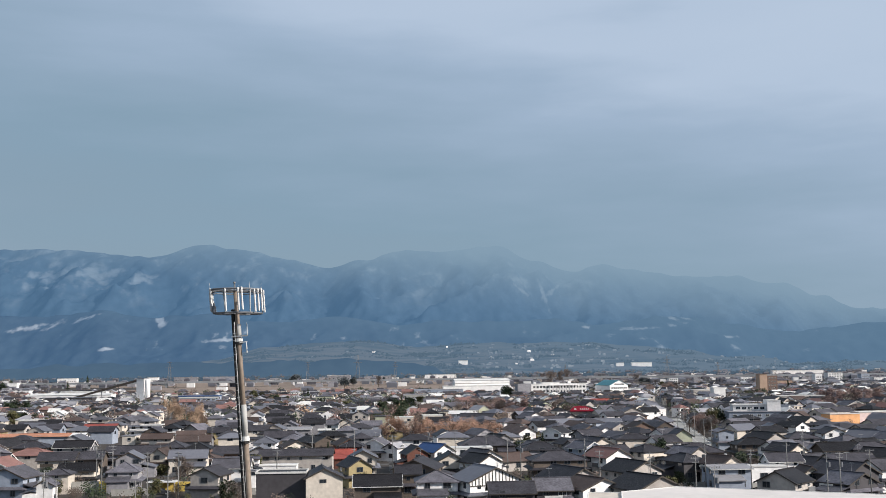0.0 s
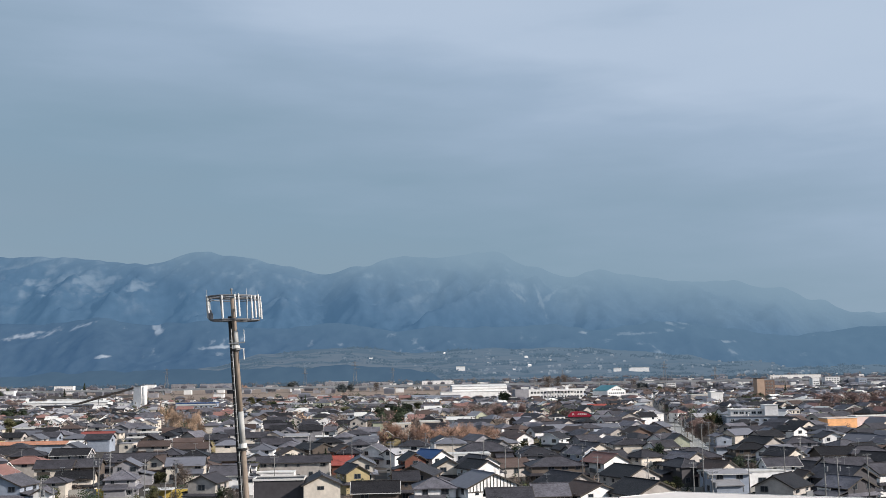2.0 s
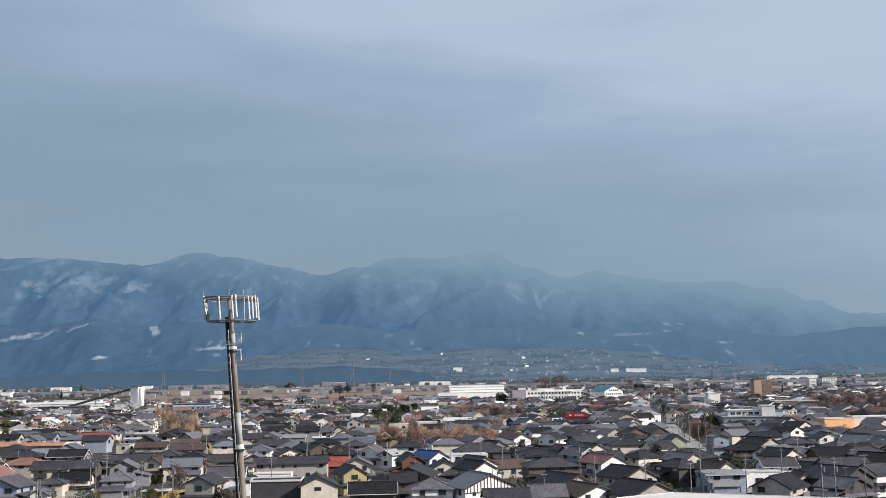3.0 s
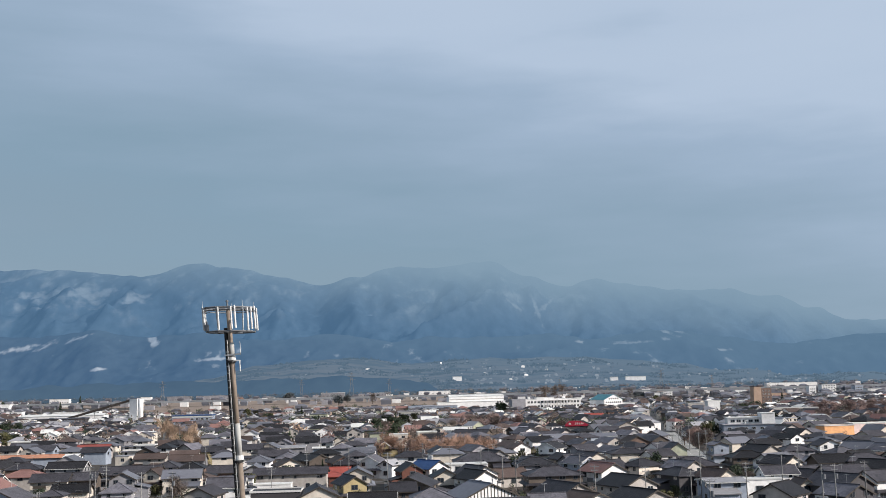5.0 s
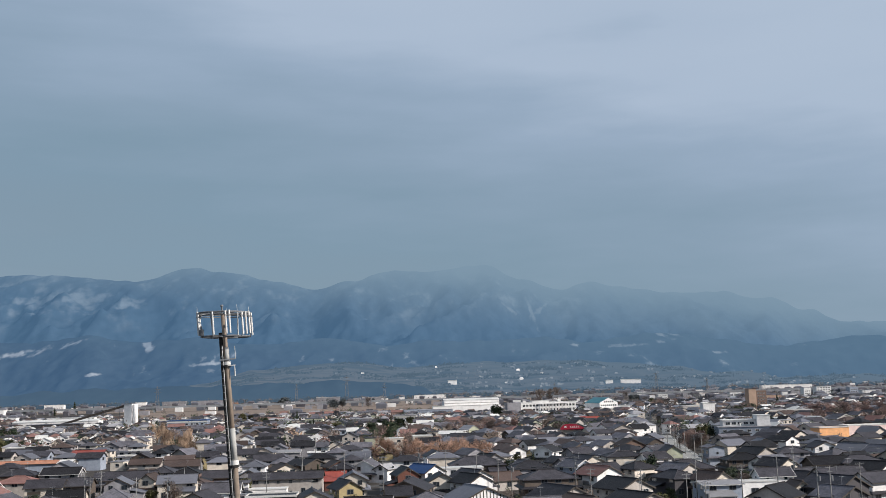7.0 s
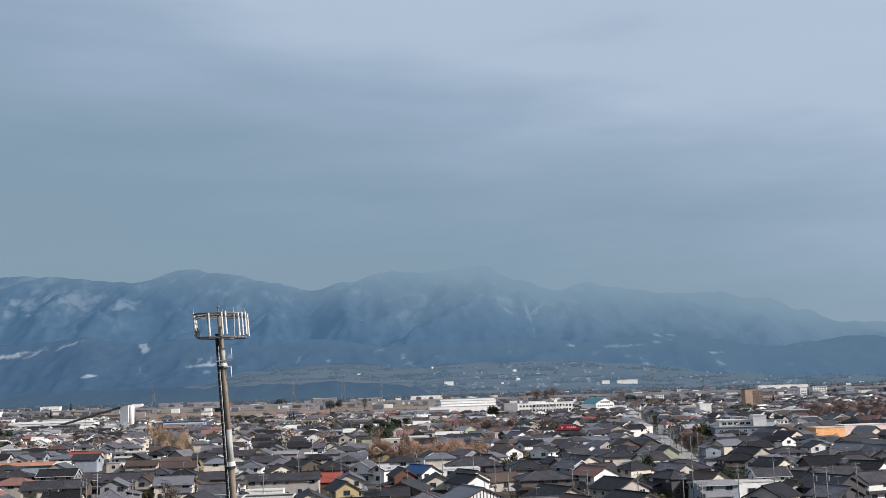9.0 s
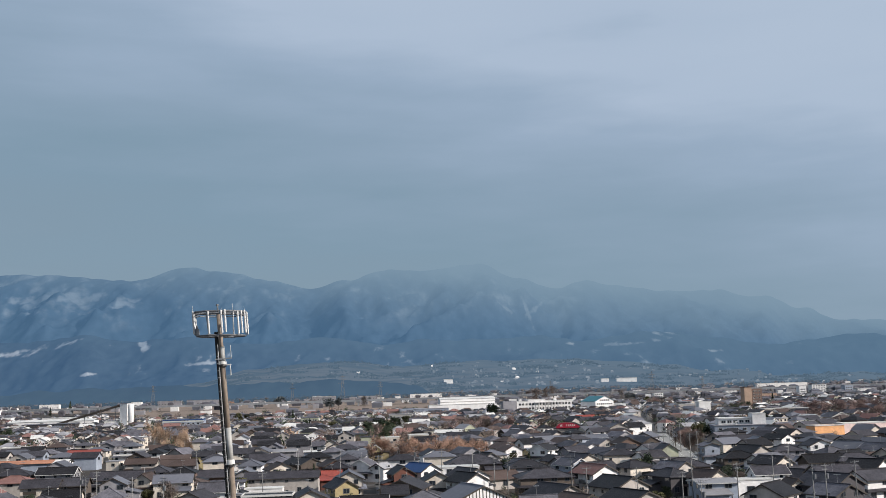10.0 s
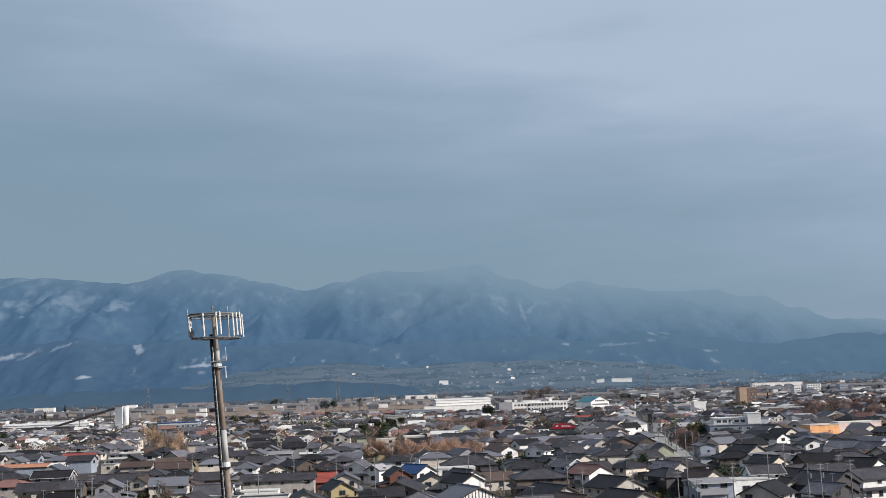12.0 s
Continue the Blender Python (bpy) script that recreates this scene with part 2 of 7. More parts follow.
def hill_material(name, forest, snow, air, cloud, z0, z1, snow_level, snow_size, patch, lean, clearings=(), grain=(1.0, 0.35, 0.8), turn=0.0, bare=None, hide=1.0):
    """Far wooded slopes: dark forest, thin snow in gullies and clearings; the air's haze and the cloud on the crests
    are painted as emission.
    """
    m = bpy.data.materials.new(name)
    m.use_nodes = True
    nt = m.node_tree
    N, Lk = nt.nodes.new, nt.links.new
    b = nt.nodes["Principled BSDF"]
    b.inputs["Roughness"].default_value = 0.95
    b.inputs["Specular IOR Level"].default_value = 0.0
    tc = N("ShaderNodeTexCoord")
    mp = N("ShaderNodeMapping")
    mp.inputs["Scale"].default_value = grain
    mp.inputs["Rotation"].default_value = (0, radians(turn), 0)
    Lk(tc.outputs["Object"], mp.inputs[0])
    n1, n2, n3, n4, n5 = (N("ShaderNodeTexNoise") for _ in range(5))
    for n, s, d in ((n1, snow_size, 6), (n2, snow_size * 0.25, 6), (n3, 30.0, 6), (n4, 28.0, 5), (n5, 900.0, 3)):
        n.inputs["Scale"].default_value = 1.0 / s
        n.inputs["Detail"].default_value = d
        n.inputs["Roughness"].default_value = 0.58
        Lk(mp.outputs[0], n.inputs["Vector"])

    def maths(op, p, q=None, r=None):
        k = N("ShaderNodeMath")
        k.operation = op
        for i, v in enumerate((p, q, r)):
            if v is None:
                continue
            if isinstance(v, (int, float)):
                k.inputs[i].default_value = v
            else:
                Lk(v, k.inputs[i])
        return k.outputs[0]

    def between(v, low, high):
        k = N("ShaderNodeMapRange")
        k.inputs["From Min"].default_value, k.inputs["From Max"].default_value = low, high
        k.interpolation_type = "SMOOTHSTEP"
        Lk(v, k.inputs["Value"])
        return k.outputs[0]

    # thin snow lies in patches, more of it on some flanks than on others
    lie = maths("MULTIPLY_ADD", n5.outputs["Fac"], 0.25, maths("MULTIPLY", n1.outputs["Fac"], n2.outputs["Fac"]))
    white = between(lie, snow_level + 0.125, snow_level + 0.125 + patch)
    sep = N("ShaderNodeSeparateXYZ")
    Lk(tc.outputs["Object"], sep.inputs[0])
    if bare:     # thin snow only above this height, and less of it towards the east
        white = maths("MULTIPLY", white, between(sep.outputs["Z"], *bare[:2]))
        white = maths("MULTIPLY", white, between(sep.outputs["X"], *bare[2:]))
    wob = maths("MULTIPLY_ADD", n4.outputs["Fac"], 4.2, -2.1)
    for x, z, w, h, slant in clearings:
        dx = maths("DIVIDE", maths("SUBTRACT", sep.outputs["X"], x), w)
        dz = maths("DIVIDE", maths("SUBTRACT", maths("SUBTRACT", sep.outputs["Z"], z), maths("MULTIPLY", dx, slant)), h)
        d = maths("SQRT", maths("ADD", maths("MULTIPLY", dx, dx), maths("MULTIPLY", dz, dz)))
        white = maths("MAXIMUM", white, between(maths("ADD", d, wob), 1.5, 0.3))
    mix = N("ShaderNodeMixRGB")
    mix.inputs[1].default_value, mix.inputs[2].default_value = (*forest, 1), (*snow, 1)
    Lk(white, mix.inputs[0])
    vary = N("ShaderNodeMapRange")
    vary.inputs["To Min"].default_value, vary.inputs["To Max"].default_value = 0.3, 1.7
    Lk(n3.outputs["Fac"], vary.inputs["Value"])
    sc = N("ShaderNodeVectorMath")
    sc.operation = "SCALE"
    Lk(mix.outputs[0], sc.inputs[0])
    Lk(vary.outputs[0], sc.inputs["Scale"])
    # painted haze: emission turns paler and base colour fades with height and x
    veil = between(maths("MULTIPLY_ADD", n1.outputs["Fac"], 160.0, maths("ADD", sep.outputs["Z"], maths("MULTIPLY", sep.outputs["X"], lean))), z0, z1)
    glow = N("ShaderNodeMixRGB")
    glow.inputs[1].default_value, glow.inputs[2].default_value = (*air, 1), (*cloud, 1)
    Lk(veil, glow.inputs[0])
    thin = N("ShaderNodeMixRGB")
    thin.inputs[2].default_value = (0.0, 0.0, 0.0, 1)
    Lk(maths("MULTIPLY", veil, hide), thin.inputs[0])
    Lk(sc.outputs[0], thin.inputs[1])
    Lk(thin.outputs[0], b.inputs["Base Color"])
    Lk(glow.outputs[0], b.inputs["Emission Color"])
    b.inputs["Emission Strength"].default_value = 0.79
    return m


# the air and cloud tints are haze painted into each slope's emission
FAR_HILL = hill_material("snowy_forest_painted_haze", (0.018, 0.028, 0.040), (0.068, 0.080, 0.090), (0.062, 0.131, 0.225), (0.230, 0.338, 0.440), 270, 700, 0.235, 230, 0.20, 0.13,
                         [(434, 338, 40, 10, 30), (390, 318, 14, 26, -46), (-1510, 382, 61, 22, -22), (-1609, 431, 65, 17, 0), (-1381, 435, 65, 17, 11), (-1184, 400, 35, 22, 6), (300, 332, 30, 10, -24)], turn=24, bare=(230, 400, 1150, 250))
NEAR_HILL = hill_material("foothill_painted_haze", (0.020, 0.028, 0.034), (0.19, 0.20, 0.205), (0.046, 0.101, 0.190), (0.100, 0.180, 0.276), 60, 370, 0.36, 170, 0.16, 0.12,
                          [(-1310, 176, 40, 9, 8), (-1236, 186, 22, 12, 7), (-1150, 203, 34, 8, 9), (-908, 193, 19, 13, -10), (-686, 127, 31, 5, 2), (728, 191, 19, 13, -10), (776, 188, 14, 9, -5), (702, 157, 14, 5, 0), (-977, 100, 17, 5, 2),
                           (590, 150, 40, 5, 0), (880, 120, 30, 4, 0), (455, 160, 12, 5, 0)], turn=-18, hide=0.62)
LOW_HILL = hill_material("wooded_spur_painted_haze", (0.016, 0.022, 0.024), (0.05, 0.05, 0.05), (0.062, 0.114, 0.184), (0.066, 0.120, 0.192), 40, 200, 0.40, 80, 0.1, 0.0)
FAN = hill_material("upland_fields_painted_haze", (0.014, 0.017, 0.018), (0.048, 0.042, 0.037), (0.078, 0.130, 0.194), (0.130, 0.196, 0.270), 60, 300, 0.17, 120, 0.10, 0.12, grain=(0.28, 1.3, 1.0))
# these woods, walls and trees glow: haze is put into their emission
UPLAND_WOOD = hill_material("upland_woods_painted_haze", (0.008, 0.011, 0.010), (0.02, 0.02, 0.02), (0.080, 0.127, 0.183), (0.090, 0.150, 0.218), 60, 330, 0.40, 60, 0.10, 0.0)
VILLAGE_WALL = hill_material("village_walls_painted_haze", (0.060, 0.058, 0.056), (0.16, 0.155, 0.15), (0.085, 0.138, 0.200), (0.105, 0.172, 0.250), 60, 330, 0.20, 30, 0.1, 0.0)
FAR_BELT = hill_material("tree_belt_painted_haze", (0.014, 0.017, 0.016), (0.03, 0.03, 0.03), (0.062, 0.097, 0.140), (0.066, 0.105, 0.152), 40, 200, 0.30, 40, 0.1, 0.0)

# ---- mesh helpers ----
def mesh_of(name, verts, faces, mat, smooth=False):
    me = bpy.data.meshes.new(name)
    me.from_pydata([tuple(v) for v in verts], [], [tuple(f) for f in faces])
    me.materials.append(mat)
    if smooth:
        me.polygons.foreach_set("use_smooth", [True] * len(me.polygons))
    me.update()
    return me


class Geo:
    """Collects boxes, prisms, tubes and slabs of one part."""

    def __init__(self):
        self.v, self.f, self.m, self.slot = [], [], [], 0

    def poly(self, verts, faces):
        n = len(self.v)
        self.v += [tuple(p) for p in verts]
        self.f += [tuple(i + n for i in f) for f in faces]
        self.m += [self.slot] * len(faces)
        return self

    def box(self, x0, y0, z0, x1, y1, z1):
        return self.poly([(x0, y0, z0), (x1, y0, z0), (x1, y1, z0), (x0, y1, z0), (x0, y0, z1), (x1, y0, z1), (x1, y1, z1), (x0, y1, z1)],
                         [(0, 3, 2, 1), (4, 5, 6, 7), (0, 1, 5, 4), (1, 2, 6, 5), (2, 3, 7, 6), (3, 0, 4, 7)])

    def tube(self, p, q, r0, r1=None, n=8, caps=True):
        p, q = Vector(p), Vector(q)
        r1 = r0 if r1 is None else r1
        d = (q - p).normalized()
        u = d.orthogonal().normalized()
        w = d.cross(u)
        vs = []
        for c, r in ((p, r0), (q, r1)):
            for i in range(n):
                a = 2 * math.pi * i / n
                vs.append(c + r * (math.cos(a) * u + math.sin(a) * w))
        fs = [(i, (i + 1) % n, n + (i + 1) % n, n + i) for i in range(n)]
        if caps:
            fs += [tuple(reversed(range(n))), tuple(range(n, 2 * n))]
        return self.poly(vs, fs)

    def mesh(self, name, mat, smooth=False):
        if not isinstance(mat, list):
            return mesh_of(name, self.v, self.f, mat, smooth)
        me = mesh_of(name, self.v, self.f, mat[0], smooth)
        for extra in mat[1:]:
            me.materials.append(extra)
        me.polygons.foreach_set("material_index", self.m)
        return me


def part(name, geo, mat, parent, label="", smooth=False):
    """One mesh object under a thing or under a part; geo is a Geo or a mesh that alike parts share."""
    me = geo if isinstance(geo, bpy.types.Mesh) else geo.mesh(name, mat, smooth)
    ob = new(name, me)
    ob.parent = parent
    if label:
        tagged(ob, label=label)
    return ob


def thing(name, m, label, category, group="", kind=""):
    ob = new(name)
    ob.empty_display_size = 0.5
    ob.matrix_basis = m
    return tagged(ob, label, category, group, kind)


# ---- ground ----
def land(y):
    """Height of the plain, which rises gently towards the foothills."""
    s = max(0.0, min(1.0, (y - 1150) / 1300))
    return 14.5 * s ** 1.15


def ground_sheet():
    g = Geo()
    xs = [-4800, -2400, -1200, -600, -300, 0, 300, 600, 1200, 2400, 4800]
    ys = [-900, -300, 0, 100, 200, 400, 700, 1150] + [1150 + 50 * i for i in range(1, 27)] + [3200, 4800]
    g.poly([(x, y, land(y)) for y in ys for x in xs],
           [(j * len(xs) + i, j * len(xs) + i + 1, (j + 1) * len(xs) + i + 1, (j + 1) * len(xs) + i) for j in range(len(ys) - 1) for i in range(len(xs) - 1)])
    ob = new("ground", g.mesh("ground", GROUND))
    return tagged(ob, "dark soil and gravel ground between the houses", "ground", kind="structure")


ground_sheet()


def lerp_profile(points, u):
    if u <= points[0][0]:
        return points[0][1]
    for (a, va), (b, vb) in zip(points, points[1:]):
        if u <= b:
            s = (u - a) / (b - a)
            s = s * s * (3 - 2 * s)
            return va + (vb - va) * s
    return points[-1][1]


# slopes of the skyline, seen from the balcony: sideways tangent, upward tangent
SKYLINE = [(-0.682, 0.1059), (-0.523, 0.1147), (-0.417, 0.1182), (-0.364, 0.1159), (-0.311, 0.1131), (-0.273, 0.1084), (-0.226, 0.1190), (-0.188, 0.1143), (-0.151, 0.1058), (-0.108, 0.0968), (-0.077, 0.1028), (-0.039, 0.1125), (-0.002, 0.1104), (0.051, 0.1151), (0.083, 0.1008), (0.120, 0.0908), (0.141, 0.0958), (0.183, 0.0905), (0.225, 0.0842), (0.268, 0.0852), (0.315, 0.0767), (0.352, 0.0656), (0.388, 0.0530), (0.413, 0.0522), (0.482, 0.0439), (0.693, 0.0361)]
FRONT_LINE = [(-0.679, 0.0581), (-0.468, 0.0635), (-0.383, 0.0545), (-0.320, 0.0580), (-0.277, 0.0522), (-0.214, 0.0546), (-0.161, 0.0455), (-0.098, 0.0500), (-0.035, 0.0429), (0.008, 0.0466), (0.060, 0.0428), (0.103, 0.0475), (0.145, 0.0402), (0.208, 0.0473), (0.271, 0.0402), (0.324, 0.0327), (0.377, 0.0373), (0.413, 0.0395), (0.534, 0.0328), (0.692, 0.0256)]
FAN_LINE = [(-0.676, 0.0134), (-0.413, 0.0045), (-0.282, 0.0045), (-0.229, 0.0106), (-0.161, 0.0223), (-0.098, 0.0268), (-0.019, 0.0217), (0.060, 0.0249), (0.139, 0.0234), (0.218, 0.0167), (0.270, 0.0098), (0.348, 0.0036), (0.410, 0.0028), (0.637, 0.0001)]


def ridged(x, y, octaves=5):
    total, amp, f = 0.0, 1.0, 1.0
    for _ in range(octaves):
        total += amp * (1 - abs(noise.noise((x * f, y * f, 3.7)))) ** 2
        amp *= 0.5
        f *= 2.05
    return total / 1.94


def slope_height(profile, y0, y1, rough, power, base, u, y):
    """Height of a range at sideways tangent u and distance y."""
    s = (y - y0) / (y1 - y0)
    top = 29 + (lerp_profile(profile, u) + 0.0022 * noise.noise((u * 34, 1.3, y1)) + 0.0014 * noise.noise((u * 90, 4.3, y1))) * y1
    x = u * y
    spur = (ridged(x / 420.0, y / 700.0 + 5.1) - 0.62) * rough * math.sin(math.pi * min(1.0, s * 0.97 + 0.03)) ** 0.8
    z = base + (top - base) * s ** power + spur * top + 5 * noise.noise((x / 60.0, y / 90.0, 0.3)) * (0.3 + s)
    return max(z, base - 2.0 + 2.5 * s)


def range_mesh(name, mat, profile, y0, y1, nu, nv, rough, power, label, umax=0.62, base=0.0):
    g_v, g_f = [], []
    for j in range(nv + 1):
        y = y0 + (y1 - y0) * j / nv
        for i in range(nu + 1):
            u = -umax + 2 * umax * i / nu
            g_v.append((u * y, y, slope_height(profile, y0, y1, rough, power, base, u, y)))
    # the far side falls away behind the crest
    for i in range(nu + 1):
        u = -umax + 2 * umax * i / nu
        g_v.append((u * (y1 + 140), y1 + 140, -5))
    w = nu + 1
    for j in range(nv + 1):
        for i in range(nu):
            g_f.append((j * w + i, j * w + i + 1, (j + 1) * w + i + 1, (j + 1) * w + i))
    ob = new(name, mesh_of(name, g_v, g_f, mat, True))
    return tagged(ob, label, "mountains", kind="structure")


LOW_LINE = [(-0.62, 0.004), (-0.42, 0.006), (-0.30, 0.010), (-0.20, 0.0085), (-0.14, 0.0105), (-0.095, 0.0118), (-0.05, 0.0080), (-0.012, 0.0020), (0.004, -0.005), (0.62, -0.008)]
FAN_AT = (FAN_LINE, 2400, 3050, 0.10, 1.0, 14.0)
range_mesh("backdrop", FAR_HILL, SKYLINE, 3500, 4600, 420, 90, 0.42, 0.85, "blue mountain range dusted with snow, haze and cloud painted in")
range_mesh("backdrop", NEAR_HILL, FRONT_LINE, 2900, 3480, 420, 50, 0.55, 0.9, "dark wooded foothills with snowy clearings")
range_mesh("backdrop", FAN, FAN_LINE, 2400, 3050, 260, 40, 0.10, 1.0, base=14.0, label="gently rising farmland below the foothills with painted haze")
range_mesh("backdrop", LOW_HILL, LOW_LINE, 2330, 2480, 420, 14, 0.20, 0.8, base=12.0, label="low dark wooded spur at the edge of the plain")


# ---- houses ----
CACHE = {}


def shared(key, make):
    if key not in CACHE:
        CACHE[key] = make()
    return CACHE[key]


def window_meshes():
    f = Geo()
    t = 0.07
    f.box(-0.5, -0.06, 0, 0.5, 0.02, t).box(-0.5, -0.06, 1 - t, 0.5, 0.02, 1)
    f.box(-0.5, -0.06, t, -0.5 + t, 0.02, 1 - t).box(0.5 - t, -0.06, t, 0.5, 0.02, 1 - t).box(-0.02, -0.05, t, 0.02, 0.02, 1 - t)
    p = Geo().box(-0.5 + t, -0.03, t, 0.5 - t, 0.015, 1 - t)
    return f.mesh("window", FRAME), p.mesh("pane", GLASS), f.mesh("window", TRIM)


WIN, PANE, WIN_WHITE = window_meshes()


def window(parent, x, y, z, w, h, facing, white=False):
    """A sliding window in a wall; facing: degrees that its outer side turns from -Y."""
    ob = part("window", WIN_WHITE if white else WIN, None, parent)
    ob.matrix_basis = Matrix.Translation((x, y, z)) @ Euler((0, 0, radians(facing))).to_matrix().to_4x4() @ Matrix.Diagonal((w, 1, h, 1))
    part("pane", PANE, None, ob)
    return ob


def gable_wall(L, S, h, rise, mat):
    a, b = L / 2, S / 2
    v = [(-a, -b, 0), (-a, b, 0), (-a, b, h), (-a, 0, h + rise), (-a, -b, h), (a, -b, 0), (a, b, 0), (a, b, h), (a, 0, h + rise), (a, -b, h)]
    f = [(0, 4, 3, 2, 1), (5, 6, 7, 8, 9), (0, 5, 9, 4), (1, 2, 7, 6), (4, 9, 8, 3), (3, 8, 7, 2), (0, 1, 6, 5)]
    return mesh_of("wall", v, f, mat)


def gable_roof(L, S, h, rise, mat, over=0.55, side=0.45, t=0.2):
    a, k = L / 2 + side, rise / (S / 2)
    o = S / 2 + over
    e = h - over * k
    prof = [(-o, e + 0.02), (0, h + rise + 0.02), (o, e + 0.02), (o, e + t), (0, h + rise + t), (-o, e + t)]
    v = [(x, y, z) for x in (-a, a) for y, z in prof]
    f = [(0, 1, 7, 6), (1, 2, 8, 7), (2, 3, 9, 8), (3, 4, 10, 9), (4, 5, 11, 10), (5, 0, 6, 11), (0, 5, 4, 1), (1, 4, 3, 2), (6, 7, 10, 11), (7, 8, 9, 10)]
    return mesh_of("roof", v, f, mat)


def hip_roof(L, S, h, rise, mat, over=0.6, t=0.18, ridge=None):
    a, b = L / 2 + over, S / 2 + over
    r = max(0.15, L / 2 - S / 2) if ridge is None else ridge / 2
    v = [(-a, -b, h - 0.1), (a, -b, h - 0.1), (a, b, h - 0.1), (-a, b, h - 0.1), (-a, -b, h + t - 0.1), (a, -b, h + t - 0.1), (a, b, h + t - 0.1), (-a, b, h + t - 0.1),
         (-r, 0, h + rise), (r, 0, h + rise)]
    f = [(3, 2, 1, 0), (0, 1, 5, 4), (1, 2, 6, 5), (2, 3, 7, 6), (3, 0, 4, 7), (4, 5, 9, 8), (5, 6, 9), (6, 7, 8, 9), (7, 4, 8)]
    return mesh_of("roof", v, f, mat)


def skirt_roof(L, S, z, mat, out=1.1, t=0.16, drop=0.5):
    g = Geo()
    a, b = L / 2, S / 2
    A, B = a + out, b + out
    inner = [(-a, -b), (a, -b), (a, b), (-a, b)]
    outer = [(-A, -B), (A, -B), (A, B), (-A, B)]
    for i in range(4):
        j = (i + 1) % 4
        p, q, r, s = outer[i], outer[j], inner[j], inner[i]
        g.poly([(*p, z - drop), (*q, z - drop), (*r, z), (*s, z), (*p, z - drop - t), (*q, z - drop - t), (*r, z - t), (*s, z - t)],
               [(0, 1, 2, 3), (7, 6, 5, 4), (0, 4, 5, 1), (2, 6, 7, 3), (1, 5, 6, 2), (3, 7, 4, 0)])
    return g.mesh("lower_roof", mat)


WORDS = {"dark": "dark grey tiled", "black": "black tiled", "grey": "grey tiled", "slate": "blue-grey metal", "brown": "brown tiled",
         "salmon": "faded red tiled", "red": "red metal", "orange": "rusty orange metal", "blue": "bright blue metal", "teal": "teal metal",
         "white": "pale metal", "lightgrey": "light grey metal", "sunlit": "cream metal"}
WALL_WORDS = {"white": "white plaster", "cream": "cream plaster", "beige": "beige siding", "grey": "grey siding", "bluegrey": "blue-grey siding",
              "charcoal": "charcoal siding", "wood": "weathered wooden", "brown": "brown clad", "rust": "rust-red clad", "yellow": "ochre plaster",
              "green": "pale green siding", "pink": "pink painted", "orange": "orange painted", "tan": "tan tiled", "concrete": "concrete"}
FOOTPRINTS = []        # x, y, radius of what already stands


